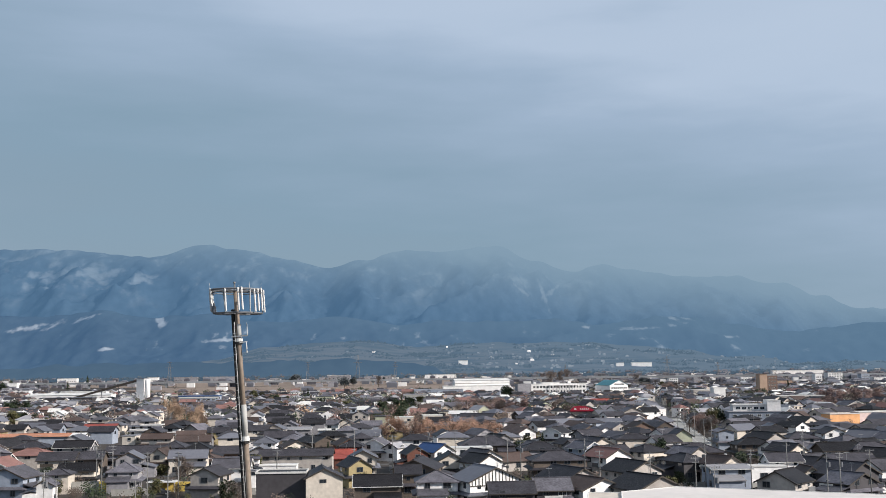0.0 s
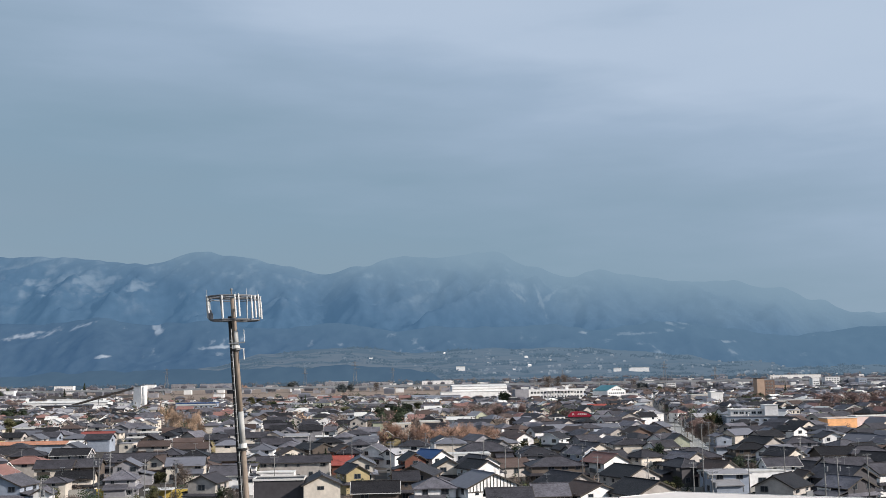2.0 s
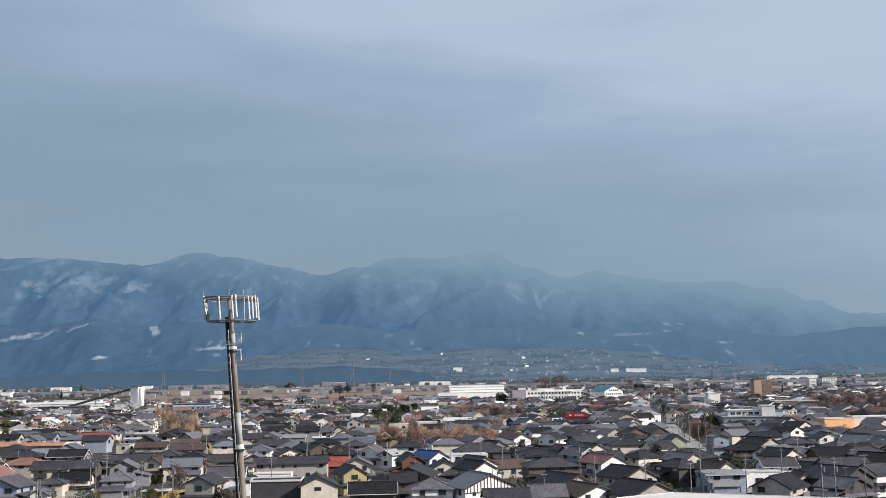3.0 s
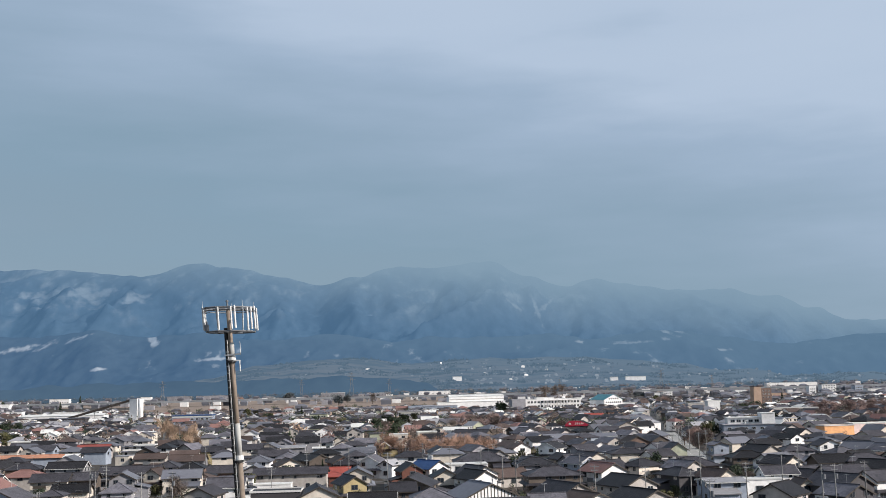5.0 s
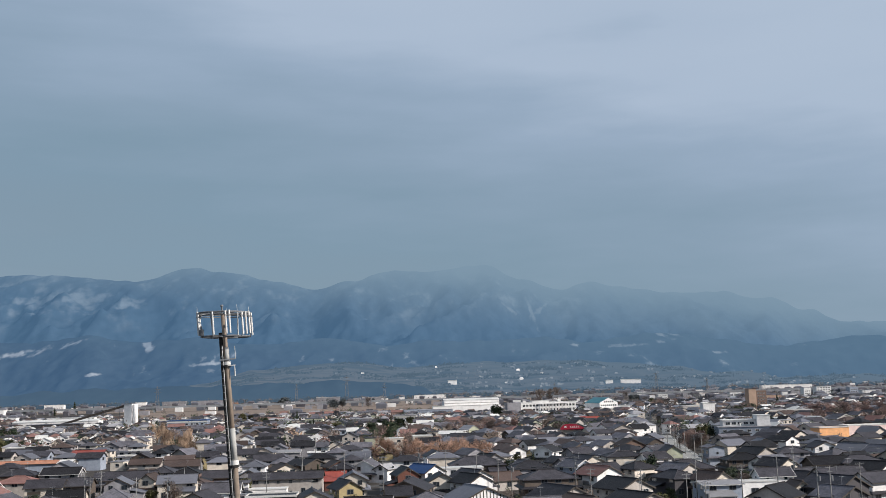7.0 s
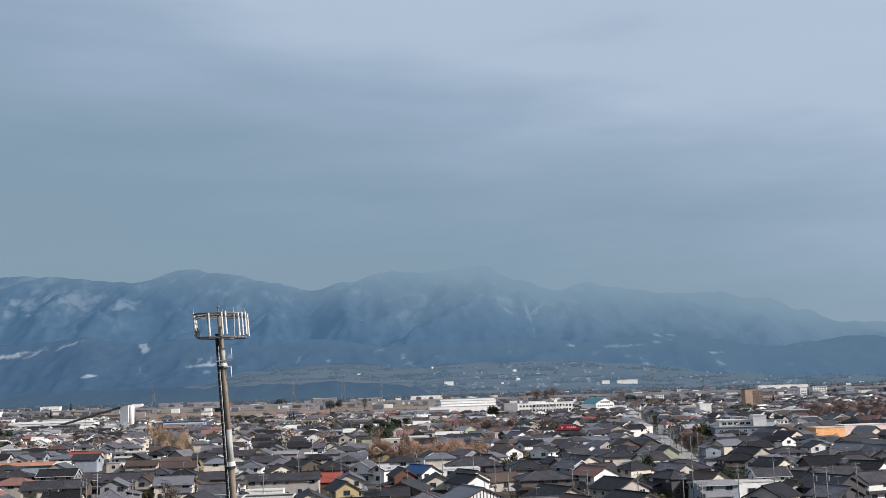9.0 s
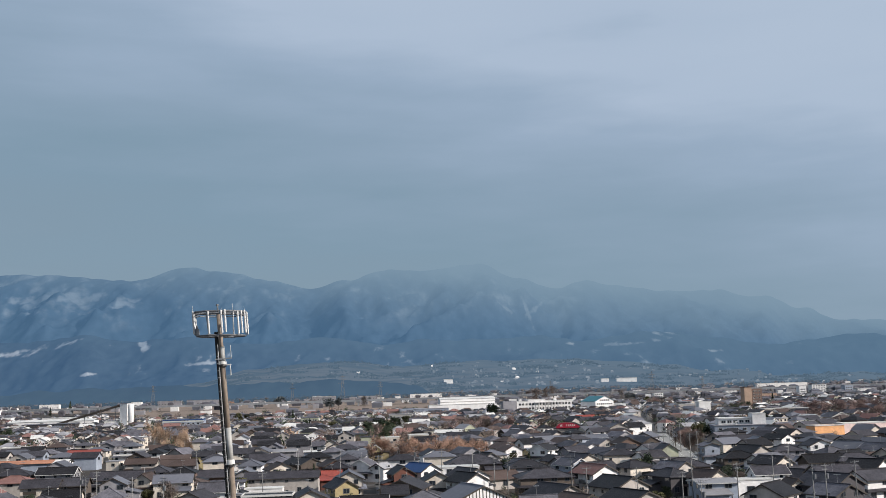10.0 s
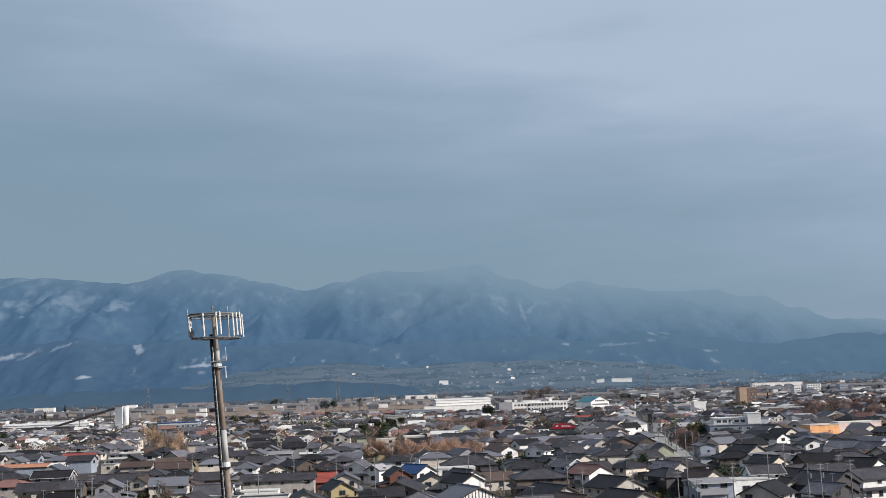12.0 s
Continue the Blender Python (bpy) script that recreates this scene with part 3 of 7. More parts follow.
def house(x, y, a, L, S, h, rise, roof, wall, kind="gable", detail=2, seed=0, storeys=2, note="", bare=False):
    """A house whose ridge runs a degrees from +X; L along the ridge, S across, eaves at h."""
    FOOTPRINTS.append((x, y, 0.5 * math.hypot(L, S)))
    rnd = random.Random(seed * 7919 + 13)
    if seed < 130 and not bare:
        L, S, rise = round(1.17 * L, 2), round(1.17 * S, 2), round(1.12 * rise, 2)
    shape = {"gable": "gabled", "hip": "hip-roofed", "flat": "flat-roofed"}[kind]
    label = note or "%s house, %s walls, %s roof" % (shape, WALL_WORDS[wall], WORDS[roof])
    ob = thing("house", pose(x, y, 0, 0, 0, a), label, "house", "houses of the town")
    W, Rf = WALL[wall], ROOF[roof]
    if kind == "gable":
        part("wall", shared(("gw", L, S, h, rise, wall), lambda: gable_wall(L, S, h, rise, W)), None, ob)
        part("roof", shared(("gr", L, S, h, rise, roof), lambda: gable_roof(L, S, h, rise, Rf)), None, ob)
    elif kind == "hip":
        part("wall", shared(("bw", L, S, h, wall), lambda: Geo().box(-L / 2, -S / 2, 0, L / 2, S / 2, h).mesh("wall", W)), None, ob)
        part("roof", shared(("hr", L, S, h, rise, roof), lambda: hip_roof(L, S, h, rise, Rf)), None, ob)
    else:
        part("wall", shared(("bw", L, S, h, wall), lambda: Geo().box(-L / 2, -S / 2, 0, L / 2, S / 2, h).mesh("wall", W)), None, ob)
        part("roof", shared(("fr", L, S, h, roof), lambda: Geo().box(-L / 2 - 0.15, -S / 2 - 0.15, h, L / 2 + 0.15, S / 2 + 0.15, h + 0.3).mesh("roof", Rf)), None, ob)
    two = h > 4.2
    if detail >= 1 and not bare:
        rows = [(1.0, 1.5)] + ([(3.9, 1.25)] if two else [])
        ca, sa = math.cos(radians(a)), math.sin(radians(a))
        for facing, half, span, nx, ny in ((0, S / 2, L, 0, -1), (90, L / 2, S, 1, 0), (180, S / 2, L, 0, 1), (270, L / 2, S, -1, 0)):
            wx, wy = ca * nx - sa * ny, sa * nx + ca * ny
            seen = -(wx * x + wy * y) / (math.hypot(x, y) + 1e-6)
            if seen < (0.12 if detail < 3 else -2):
                continue
            n = max(1, int(span / 3.4)) if detail >= 2 else 1
            for zi, (z, wh) in enumerate(rows):
                if detail == 1 and zi == 0 and two:
                    continue
                for i in range(n):
                    if rnd.random() < 0.18:
                        continue
                    p = (i + 0.5) / n * span - span / 2 + rnd.uniform(-0.25, 0.25)
                    w = rnd.choice((1.7, 1.7, 1.2, 0.8)) if detail >= 2 else 2.0
                    off = half + 0.02
                    window(ob, nx * off + (p if nx == 0 else 0) * (1 if ny < 0 else -1), ny * off + (p if ny == 0 else 0) * (1 if nx > 0 else -1), z, w, wh if w > 1 else 0.8, facing,
                           rnd.random() < 0.12)
    if detail >= 2:
        if kind == "gable":
            part("ridge_cap", shared(("rc", L, S, h, rise, roof), lambda: Geo().box(-L / 2 - 0.5, -0.16, h + rise + 0.12, L / 2 + 0.5, 0.16, h + rise + 0.34).mesh("ridge_cap", Rf)), None, ob)
            trim = TRIM if rnd.random() < 0.2 else DARK_TRIM
            k = rise / (S / 2)
            o = S / 2 + 0.57
            for sx in (-1, 1):
                xx = sx * (L / 2 + 0.46)
                g = Geo()
                zt, zb, e = h + rise + 0.21, h + rise - 0.10, o * k
                rim = [(-o, zt - e), (0, zt), (o, zt - e), (o, zb - e), (0, zb), (-o, zb - e)]
                g.poly([(xx - 0.04, y_, z_) for y_, z_ in rim] + [(xx + 0.04, y_, z_) for y_, z_ in rim],
                       [(0, 1, 4, 5), (1, 2, 3, 4), (11, 10, 7, 6), (10, 9, 8, 7)] + [((i + 1) % 6, i, 6 + i, 6 + (i + 1) % 6) for i in range(6)])
                part("bargeboard", g, trim, ob)
            for sy in (-1, 1):
                part("gutter", Geo().box(-L / 2 - 0.45, sy * (S / 2 + 0.6) - 0.07, h - 0.55 * k - 0.02, L / 2 + 0.45, sy * (S / 2 + 0.6) + 0.07, h - 0.55 * k + 0.12), trim, ob)
        elif kind == "hip":
            r = max(0.15, L / 2 - S / 2)
            g = Geo()
            g.box(-r - 0.1, -0.17, h + rise - 0.05, r + 0.1, 0.17, h + rise + 0.22)
            for sx in (-1, 1):
                for sy in (-1, 1):
                    g.tube((sx * r, 0, h + rise + 0.02), (sx * (L / 2 + 0.55), sy * (S / 2 + 0.55), h + 0.1), 0.12, n=5)
            part("ridge_cap", g, Rf, ob)
        if two and kind != "flat" and not bare and rnd.random() < 0.75 and roof in ("dark", "black", "grey", "brown", "slate"):
            part("lower_roof", shared(("sk", L, S, roof), lambda: skirt_roof(L, S, 3.2, Rf)), None, ob)
        if kind != "flat" and not bare and rnd.random() < 0.6:
            # a lower wing built on to one side
            wl, ws, wh = rnd.choice((4.0, 5.0, 6.0)), rnd.choice((3.0, 3.6)), 2.9
            side = rnd.choice((-1, 1))
            at_x = rnd.choice((-1, 1)) * max(0.2, (L - wl) / 2 - 0.2)
            w = part("wing", shared(("wg", wl, ws, wall), lambda: Geo().box(-wl / 2, -ws / 2, 0, wl / 2, ws / 2, wh).mesh("wing", W)), None, ob)
            w.location = (at_x, side * (S / 2 + ws / 2 + 0.01), 0)
            up, dn = wh + 1.0, wh + 0.05
            wr = part("wing_roof", Geo().poly([(-wl / 2 - 0.4, 0.01, up), (wl / 2 + 0.4, 0.01, up), (wl / 2 + 0.4, ws + 0.5, dn), (-wl / 2 - 0.4, ws + 0.5, dn),
                                               (-wl / 2 - 0.4, 0.01, up - 0.2), (wl / 2 + 0.4, 0.01, up - 0.2), (wl / 2 + 0.4, ws + 0.5, dn - 0.2), (-wl / 2 - 0.4, ws + 0.5, dn - 0.2)],
                                              [(3, 2, 1, 0), (4, 5, 6, 7), (0, 1, 5, 4), (1, 2, 6, 5), (2, 3, 7, 6), (3, 0, 4, 7)]), Rf, w)
            wr.matrix_basis = Matrix.Translation((0, -side * ws / 2, 0)) @ Euler((0, 0, 0 if side > 0 else math.pi)).to_matrix().to_4x4()
        if two and not bare and rnd.random() < 0.45:
            side = -1 if -math.cos(radians(a)) < 0 else 1
            bl = rnd.choice((2.7, 3.6))
            bx = rnd.uniform(-0.25, 0.25) * L
            y0, y1 = side * (S / 2 + 0.01), side * (S / 2 + 1.1)
            lo, hi = min(y0, y1), max(y0, y1)
            bal = part("balcony", Geo().box(bx - bl / 2, lo, 2.85, bx + bl / 2, hi, 3.0), DULL_STEEL, ob)
            part("railing", Geo().box(bx - bl / 2, y1 - 0.04, 3.05, bx + bl / 2, y1 + 0.04, 4.0), rnd.choice((TRIM, DULL_STEEL, DARK_TRIM)), bal)
        if not bare and rnd.random() < 0.6:
            part("air_conditioner", Geo().box(L / 2 + 0.05, -S / 4 - 0.4, 0.1, L / 2 + 0.38, -S / 4 + 0.4, 0.75), TRIM, ob)
        if kind == "flat" and rnd.random() < 0.7:
            part("parapet", Geo().box(-L / 2 - 0.22, -S / 2 - 0.22, h + 0.1, L / 2 + 0.22, -S / 2 - 0.05, h + 0.55).box(-L / 2 - 0.22, S / 2 + 0.05, h + 0.1, L / 2 + 0.22, S / 2 + 0.22, h + 0.55)
                 .box(-L / 2 - 0.22, -S / 2 - 0.05, h + 0.1, -L / 2 - 0.05, S / 2 + 0.05, h + 0.55).box(L / 2 + 0.05, -S / 2 - 0.05, h + 0.1, L / 2 + 0.22, S / 2 + 0.05, h + 0.55), TRIM, ob)
        if rnd.random() < 0.5 and kind != "flat":
            g = Geo()
            ax = rnd.uniform(-L / 4, L / 4)
            g.tube((ax, 0, h + rise), (ax, 0, h + rise + 2.2), 0.03, n=5)
            for i in range(4):
                g.box(ax - 0.6, -0.02 + 0.3 * i - 0.5, h + rise + 2.0, ax + 0.6, 0.02 + 0.3 * i - 0.5, h + rise + 2.04)
            g.box(ax - 0.02, -0.6, h + rise + 2.0, ax + 0.02, 0.7, h + rise + 2.04)
            part("roof_aerial", g, STEEL, ob)
    return ob


# ---- roads ----
def strip(name, points, width, z, mat, label, category):
    g = Geo()
    pts = [Vector((*p, 0)) for p in points]
    vs = []
    for i, p in enumerate(pts):
        d = (pts[min(i + 1, len(pts) - 1)] - pts[max(i - 1, 0)]).normalized()
        s = Vector((-d.y, d.x, 0)) * width / 2
        vs += [p + s + Vector((0, 0, z)), p - s + Vector((0, 0, z))]
    g.poly(vs, [(2 * i, 2 * i + 1, 2 * i + 3, 2 * i + 2) for i in range(len(pts) - 1)])
    ob = new(name, g.mesh(name, mat))
    return tagged(ob, label, category, kind="structure")


ROADS = []


def road(points, width, mat=None, sight_margin=0.0):
    for p, q in zip(points, points[1:]):
        ROADS.append((*p, *q, width / 2 + sight_margin))
    return strip("road", points, width, 0.012, mat or ASPHALT, "worn grey asphalt street between houses", "road")


def clear_of(x, y, r):
    for fx, fy, fr in FOOTPRINTS:
        if (x - fx) ** 2 + (y - fy) ** 2 < (0.86 * (r + fr)) ** 2:
            return False
    for ax, ay, bx, by, w in ROADS:
        dx, dy = bx - ax, by - ay
        s = max(0, min(1, ((x - ax) * dx + (y - ay) * dy) / (dx * dx + dy * dy)))
        if math.hypot(x - ax - s * dx, y - ay - s * dy) < w + 0.62 * r:
            return False
    return True

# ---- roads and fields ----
# extra margin keeps houses from hiding this road from the camera
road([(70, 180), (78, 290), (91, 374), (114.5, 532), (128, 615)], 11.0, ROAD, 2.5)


def road_paint():
    pts = [Vector((70, 180)), Vector((78, 290)), Vector((91, 374)), Vector((114.5, 532)), Vector((128, 615))]
    g = Geo()
    for p, q in zip(pts, pts[1:]):
        d = (q - p).normalized()
        s = Vector((-d.y, d.x))
        n = int((q - p).length / 8)
        for off, w in ((-4.2, 0.08), (4.2, 0.08), (0.0, 0.08)):
            for i in range(n):
                a, b = p + d * (8 * i), p + d * (8 * i + (5 if off == 0 else 8))
                g.poly([(*(a + s * (off - w)), 0.018), (*(b + s * (off - w)), 0.018), (*(b + s * (off + w)), 0.018), (*(a + s * (off + w)), 0.018)], [(0, 1, 2, 3)])
    return tagged(new("road_marking", g.mesh("road_marking", PAINT)), "worn white lines painted on the road", "road marking", kind="structure")


road_paint()
road([(128, 615), (170.5, 863), (220, 1145)], 6.0)
road([(-110, 230), (-121, 383), (-145, 580), (-202, 806), (-290, 1113)], 6.5)
road([(-210, 348), (-46, 332), (89, 366), (220, 383)], 4.5)
road([(-300, 603), (-70, 576), (122, 580), (325, 603)], 5.5)
road([(-9, 232), (-16, 348), (-25, 580), (-35, 880)], 4.5)


def field(x0, y0, x1, y1, lift):
    n = int((y1 - y0) / 50) + 1
    ys = [y0 + (y1 - y0) * i / n for i in range(n + 1)]
    g = Geo().poly([(x, y, land(y) + lift) for y in ys for x in (x0, x1)], [(2 * i, 2 * i + 1, 2 * i + 3, 2 * i + 2) for i in range(n)])
    return tagged(new("field", g.mesh("field", DRY_FIELD)), "dry brown winter rice field", "field", kind="structure")


field(-470, 1330, 30, 1740, 0.05)
field(-560, 1765, 120, 2250, 0.05)
field(140, 1800, 420, 2250, 0.05)
field(-900, 1800, -580, 2250, 0.05)
field(440, 1900, 900, 2250, 0.05)


# ---- radio mast ----
def radio_mast():
    foot, head = Vector((-10.734, 67.6, 0.0)), Vector((-13.154, 67.6, 32.67))
    up = (head - foot)
    m = Matrix.Translation(foot) @ Vector((0, 0, 1)).rotation_difference(up).to_matrix().to_4x4()
    ob = thing("radio_mast", m, "tall weathered tan steel radio mast with a ring of pale antennas", "mast")
    top = up.length
    g = Geo()
    g.tube((0.13, 0, 0), (0.13, 0, top - 8.0), 0.21, 0.165, 18).tube((0.13, 0, top - 8.0), (0.08, 0, top + 1.5), 0.165, 0.14, 18)
    part("pole", g, MAST_PAINT, ob, smooth=True)
    part("base_plate", Geo().tube((0, 0, 0), (0, 0, 0.35), 0.8, 0.8, 16), CONCRETE, ob)
    g = Geo()
    for dx, dy in ((-0.31, -0.05), (-0.37, 0.02), (-0.25, -0.08), (-0.19, -0.04), (-0.13, 0.02)):
        g.tube((dx, dy, 0.3), (dx * 0.66, dy, top + 0.3), 0.05, 0.045, 6)
    part("cable_run", g, CABLE, ob, "bundle of black cables")
    g = Geo().tube((-0.16, -0.2, 0.5), (-0.09, -0.19, top - 0.5), 0.028, 0.024, 6)
    for i in range(70):
        z = 0.8 + i * (top - 1.6) / 70
        g.box(-0.2, -0.23, z, -0.06, -0.17, z + 0.04)
    part("climbing_rail", g, STEEL, ob, "thin bright climbing rail with rungs")
    # pale sleeves and collars along the pole
    for z0, z1, r in ((top - 7.85, top - 5.7, 0.178), (top - 1.65, top - 0.65, 0.16)):
        part("sleeve", Geo().tube((0.13, 0, z0), (0.13, 0, z1), r, r, 14), MAST_GREY, ob, "pale grey sleeve", True)
    for z, r, w in ((top - 7.95, 0.27, 0.28), (top - 1.75, 0.24, 0.20)):
        part("collar", Geo().tube((0.12, 0, z), (0.12, 0, z + w), r, r * 0.9, 14), TRIM, ob, "white collar")
        part("clamp", Geo().tube((0.06, 0, z - 0.16), (0.06, 0, z - 0.01), 0.29, 0.29, 12), CABLE, ob, "black clamp")
    # ring of the head
    n, hx = 12, 0.16
    z_low, z_high, r_low, r_high = top + 0.02, top + 1.50, 1.52, 1.64
    level = -math.tan(math.atan2(foot.x - head.x, head.z))      # pole leans and head is levelled to fit the camera's view
    ring = lambda r, z: [(hx + r * math.cos(2 * math.pi * (i + 0.35) / n), r * math.sin(2 * math.pi * (i + 0.35) / n), z + level * r * math.cos(2 * math.pi * (i + 0.35) / n)) for i in range(n)]
    for name, r, z, w in (("lower_ring", r_low, z_low, 0.05), ("upper_ring", r_high, z_high, 0.06), ("inner_ring", r_high - 0.12, z_high - 0.16, 0.035)):
        g = Geo()
        pts = ring(r, z)
        for i in range(n):
            g.tube(pts[i], pts[(i + 1) % n], w, w, 6)
        part(name, g, DULL_STEEL, ob)
    for z, r in ((z_low, r_low), (z_high, r_high)):
        for i in range(0, n, 2):
            p = ring(r, z)[i]
            part("spoke", Geo().tube((0.05, 0, z), p, 0.035, 0.035, 6), DULL_STEEL, ob)
    lo, hi = ring(r_low, z_low), ring(r_high, z_high)
    for i in range(0, n, 2):
        part("upright", Geo().tube(lo[i], hi[i], 0.035, 0.035, 6), STEEL, ob)
    for i, a in enumerate((-105, -77, -69, -39, -28, -14, 6, 168, 190, 205)):
        c, s = math.cos(radians(a)), math.sin(radians(a))
        g = Geo()
        zz = z_low + 0.06 + 0.05 * (i % 3)
        q = 1.66
        zz += level * q * c
        g.tube((hx + q * c, q * s, zz), (hx + q * c, q * s, zz + 1.42), 0.06, 0.06, 8)
        panel = part("antenna", g, ANTENNA, ob, "long white panel antenna")
        part("bracket", Geo().box(-0.05, -0.05, 0, 0.05, 0.05, 0.12).tube((0, 0, 0.05), (-0.14 * c, -0.14 * s, 0.05), 0.03), DULL_STEEL, panel).location = (hx + q * c, q * s, z_high - 0.3 + level * q * c)
    for a in (-170, -50, 30, 95):
        c, s = math.cos(radians(a)), math.sin(radians(a))
        part("lightning_rod", Geo().tube((hx + 1.64 * c, 1.64 * s, z_high + level * 1.64 * c), (hx + 1.64 * c, 1.64 * s, z_high + 0.45 + level * 1.64 * c), 0.014, 0.01, 5), STEEL, ob)
    part("finial", Geo().tube((0.05, 0, top + 1.4), (0.05, 0, top + 1.95), 0.06, 0.05, 8).tube((0.05, 0, top + 1.95), (0.05, 0, top + 2.05), 0.11, 0.08, 8), DULL_STEEL, ob)
    part("equipment_box", Geo().box(-1.30, -0.9, top + 0.15, -1.05, -0.7, top + 0.55).box(-1.22, -0.86, top + 0.55, -1.12, -0.74, top + 0.75), DULL_STEEL, ob)
    # whip aerials on side brackets
    g = Geo().box(-0.3, -0.25, top - 1.46, 0.72, -0.19, top - 1.38).tube((0.70, -0.22, top - 1.4), (0.70, -0.22, top - 0.62), 0.025, 0.02, 6)
    part("side_aerial", g, STEEL, ob)
    part("side_aerial", Geo().box(0.1, -0.25, top - 1.84, 0.66, -0.2, top - 1.79).tube((0.60, -0.22, top - 1.8), (0.60, -0.22, top - 2.5), 0.04, 0.04, 6), ANTENNA, ob)
    FOOTPRINTS.append((foot.x, foot.y, 4))
    return ob


radio_mast()


# ---- broad pale roof close by ----
def near_hall():
    ob = thing("hall", pose(0, 0, 0), "large hall with a flat cream sheet-metal roof", "hall")
    rim = [(17.07, 106.0), (23.4, 109.8), (64.0, 89.5), (42.0, 44.0), (7.6, 46.0)]
    g = Geo()
    n = len(rim)
    g.poly([(*p, 16.7) for p in rim] + [(*p, 17.0) for p in rim], [tuple(range(n, 2 * n))[::-1], tuple(range(n))] + [(i, (i + 1) % n, n + (i + 1) % n, n + i) for i in range(n)])
    part("roof", g, ROOF["sunlit"], ob)
    c = (31.0, 78.0)
    inner = [(c[0] + (x - c[0]) * 0.985, c[1] + (y - c[1]) * 0.985) for x, y in rim]
    g = Geo().poly([(*p, 0) for p in inner] + [(*p, 16.7) for p in inner], [(i, (i + 1) % n, n + (i + 1) % n, n + i) for i in range(n)])
    part("wall", g, WALL["cream"], ob)
    g = Geo()
    for i in range(n):
        p, q = Vector((*rim[i], 17.0)), Vector((*rim[(i + 1) % n], 17.0))
        g.tube(p, q, 0.07, 0.07, 6)
    part("roof_edge", g, TRIM, ob)
    wing = part("wing", Geo().poly([(13.9, 106.3, 0), (17.0, 106.0, 0), (8.2, 51.0, 0), (5.4, 51.0, 0), (13.9, 106.3, 16.9), (17.0, 106.0, 16.9), (8.2, 51.0, 16.9), (5.4, 51.0, 16.9)],
                                   [(0, 1, 2, 3), (4, 7, 6, 5), (0, 4, 5, 1), (1, 5, 6, 2), (2, 6, 7, 3), (3, 7, 4, 0)]), WALL["cream"], ob)
    part("wing_edge", Geo().tube((13.9, 106.3, 16.95), (17.0, 106.0, 16.95), 0.06, 0.06, 6).tube((13.9, 106.3, 16.95), (5.4, 51.0, 16.95), 0.06, 0.06, 6), TRIM, wing)
    FOOTPRINTS.append((32, 75, 46))


near_hall()

# ---- houses that stand out ----
house(-102.1, 257.4, 84, 7.8, 7.8, 5.3, 1.8, 'grey', 'bluegrey', 'gable', 2, 1)
house(-89.1, 243.3, 95, 3.5, 3, 4.7, 0.9, 'grey', 'white', 'gable', 2, 2)
house(-119.5, 291.2, 80, 7, 7, 5.1, 1.7, 'salmon', 'beige', 'gable', 2, 3)
house(-125.6, 330.1, 4, 9.6, 7, 4.9, 1.7, 'salmon', 'beige', 'hip', 2, 4)
house(-148.6, 367.3, 60, 7, 7, 5.3, 1.9, 'black', 'wood', 'gable', 2, 5)
house(-164.7, 438.3, 3, 33.5, 8.4, 4.3, 0.9, 'orange', 'bluegrey', 'gable', 2, 6, note='long low shed with rusty orange metal roof and pale blue-grey walls', bare=True)
house(-144.7, 429.3, 3, 4.3, 8.2, 4.7, 0.9, 'white', 'white', 'gable', 2, 7, note='white end bay of the long shed')
house(-123.5, 361.7, 2, 10.4, 6.1, 5.1, 1.6, 'black', 'grey', 'gable', 2, 8)
house(-110.8, 311.3, 5, 8.7, 6.1, 4.9, 1.6, 'dark', 'cream', 'gable', 2, 9)
house(-102.8, 314.3, 5, 7, 6.1, 4.9, 1.6, 'dark', 'wood', 'gable', 2, 10)
house(-95.4, 268.3, 5, 5.2, 5.2, 4.7, 1.2, 'dark', 'cream', 'hip', 2, 11)
house(-93.9, 278.5, 4, 7.8, 5.2, 4.7, 1.4, 'black', 'cream', 'gable', 2, 12)
house(-80.1, 271.7, 8, 6.1, 6.1, 4.9, 1.9, 'grey', 'grey', 'hip', 2, 13)
house(-84.0, 321.8, 84, 6.1, 4, 5.3, 1.4, 'brown', 'cream', 'gable', 2, 14)
house(-95.5, 337.4, 3, 15.8, 7.4, 4.5, 1.9, 'dark', 'grey', 'gable', 2, 15)
house(-118.3, 408.0, 86, 4.3, 4.3, 5.8, 0.1, 'lightgrey', 'cream', 'flat', 2, 16)
house(-107.6, 406.2, 2, 9.6, 6.1, 4.9, 1.4, 'brown', 'beige', 'gable', 2, 17)
house(-121.4, 502.3, 70, 7.8, 7, 5.3, 1.7, 'black', 'charcoal', 'hip', 2, 18)
house(-104.8, 458.3, 60, 7, 7, 5.3, 1.9, 'grey', 'beige', 'gable', 2, 19)
house(-54.7, 253.6, 80, 7, 5.7, 5.6, 1.4, 'dark', 'beige', 'gable', 2, 20)
house(-54.0, 275.6, 3, 7.8, 6.1, 5.3, 1.7, 'grey', 'white', 'gable', 2, 21)
house(-47.5, 268.4, 4, 1.4, 3.5, 4.7, 0.2, 'lightgrey', 'white', 'flat', 1, 22)
house(-36.7, 244.4, 3, 10.9, 7, 6.5, 0.1, 'black', 'charcoal', 'flat', 2, 23, note='flat-roofed charcoal house with a pale roof edge', bare=True)
cream_house = house(-27.6, 244.6, 100, 10.2, 8.0, 5.7, 1.9, 'dark', 'cream', 'gable', 2, 24, note='cream plaster house with one small gable window', bare=True)
window(cream_house, -5.12, 0.3, 4.6, 1.5, 0.8, 270)
house(-23.0, 275.7, 112, 7.8, 5.2, 5.3, 1.6, 'dark', 'yellow', 'gable', 2, 25)
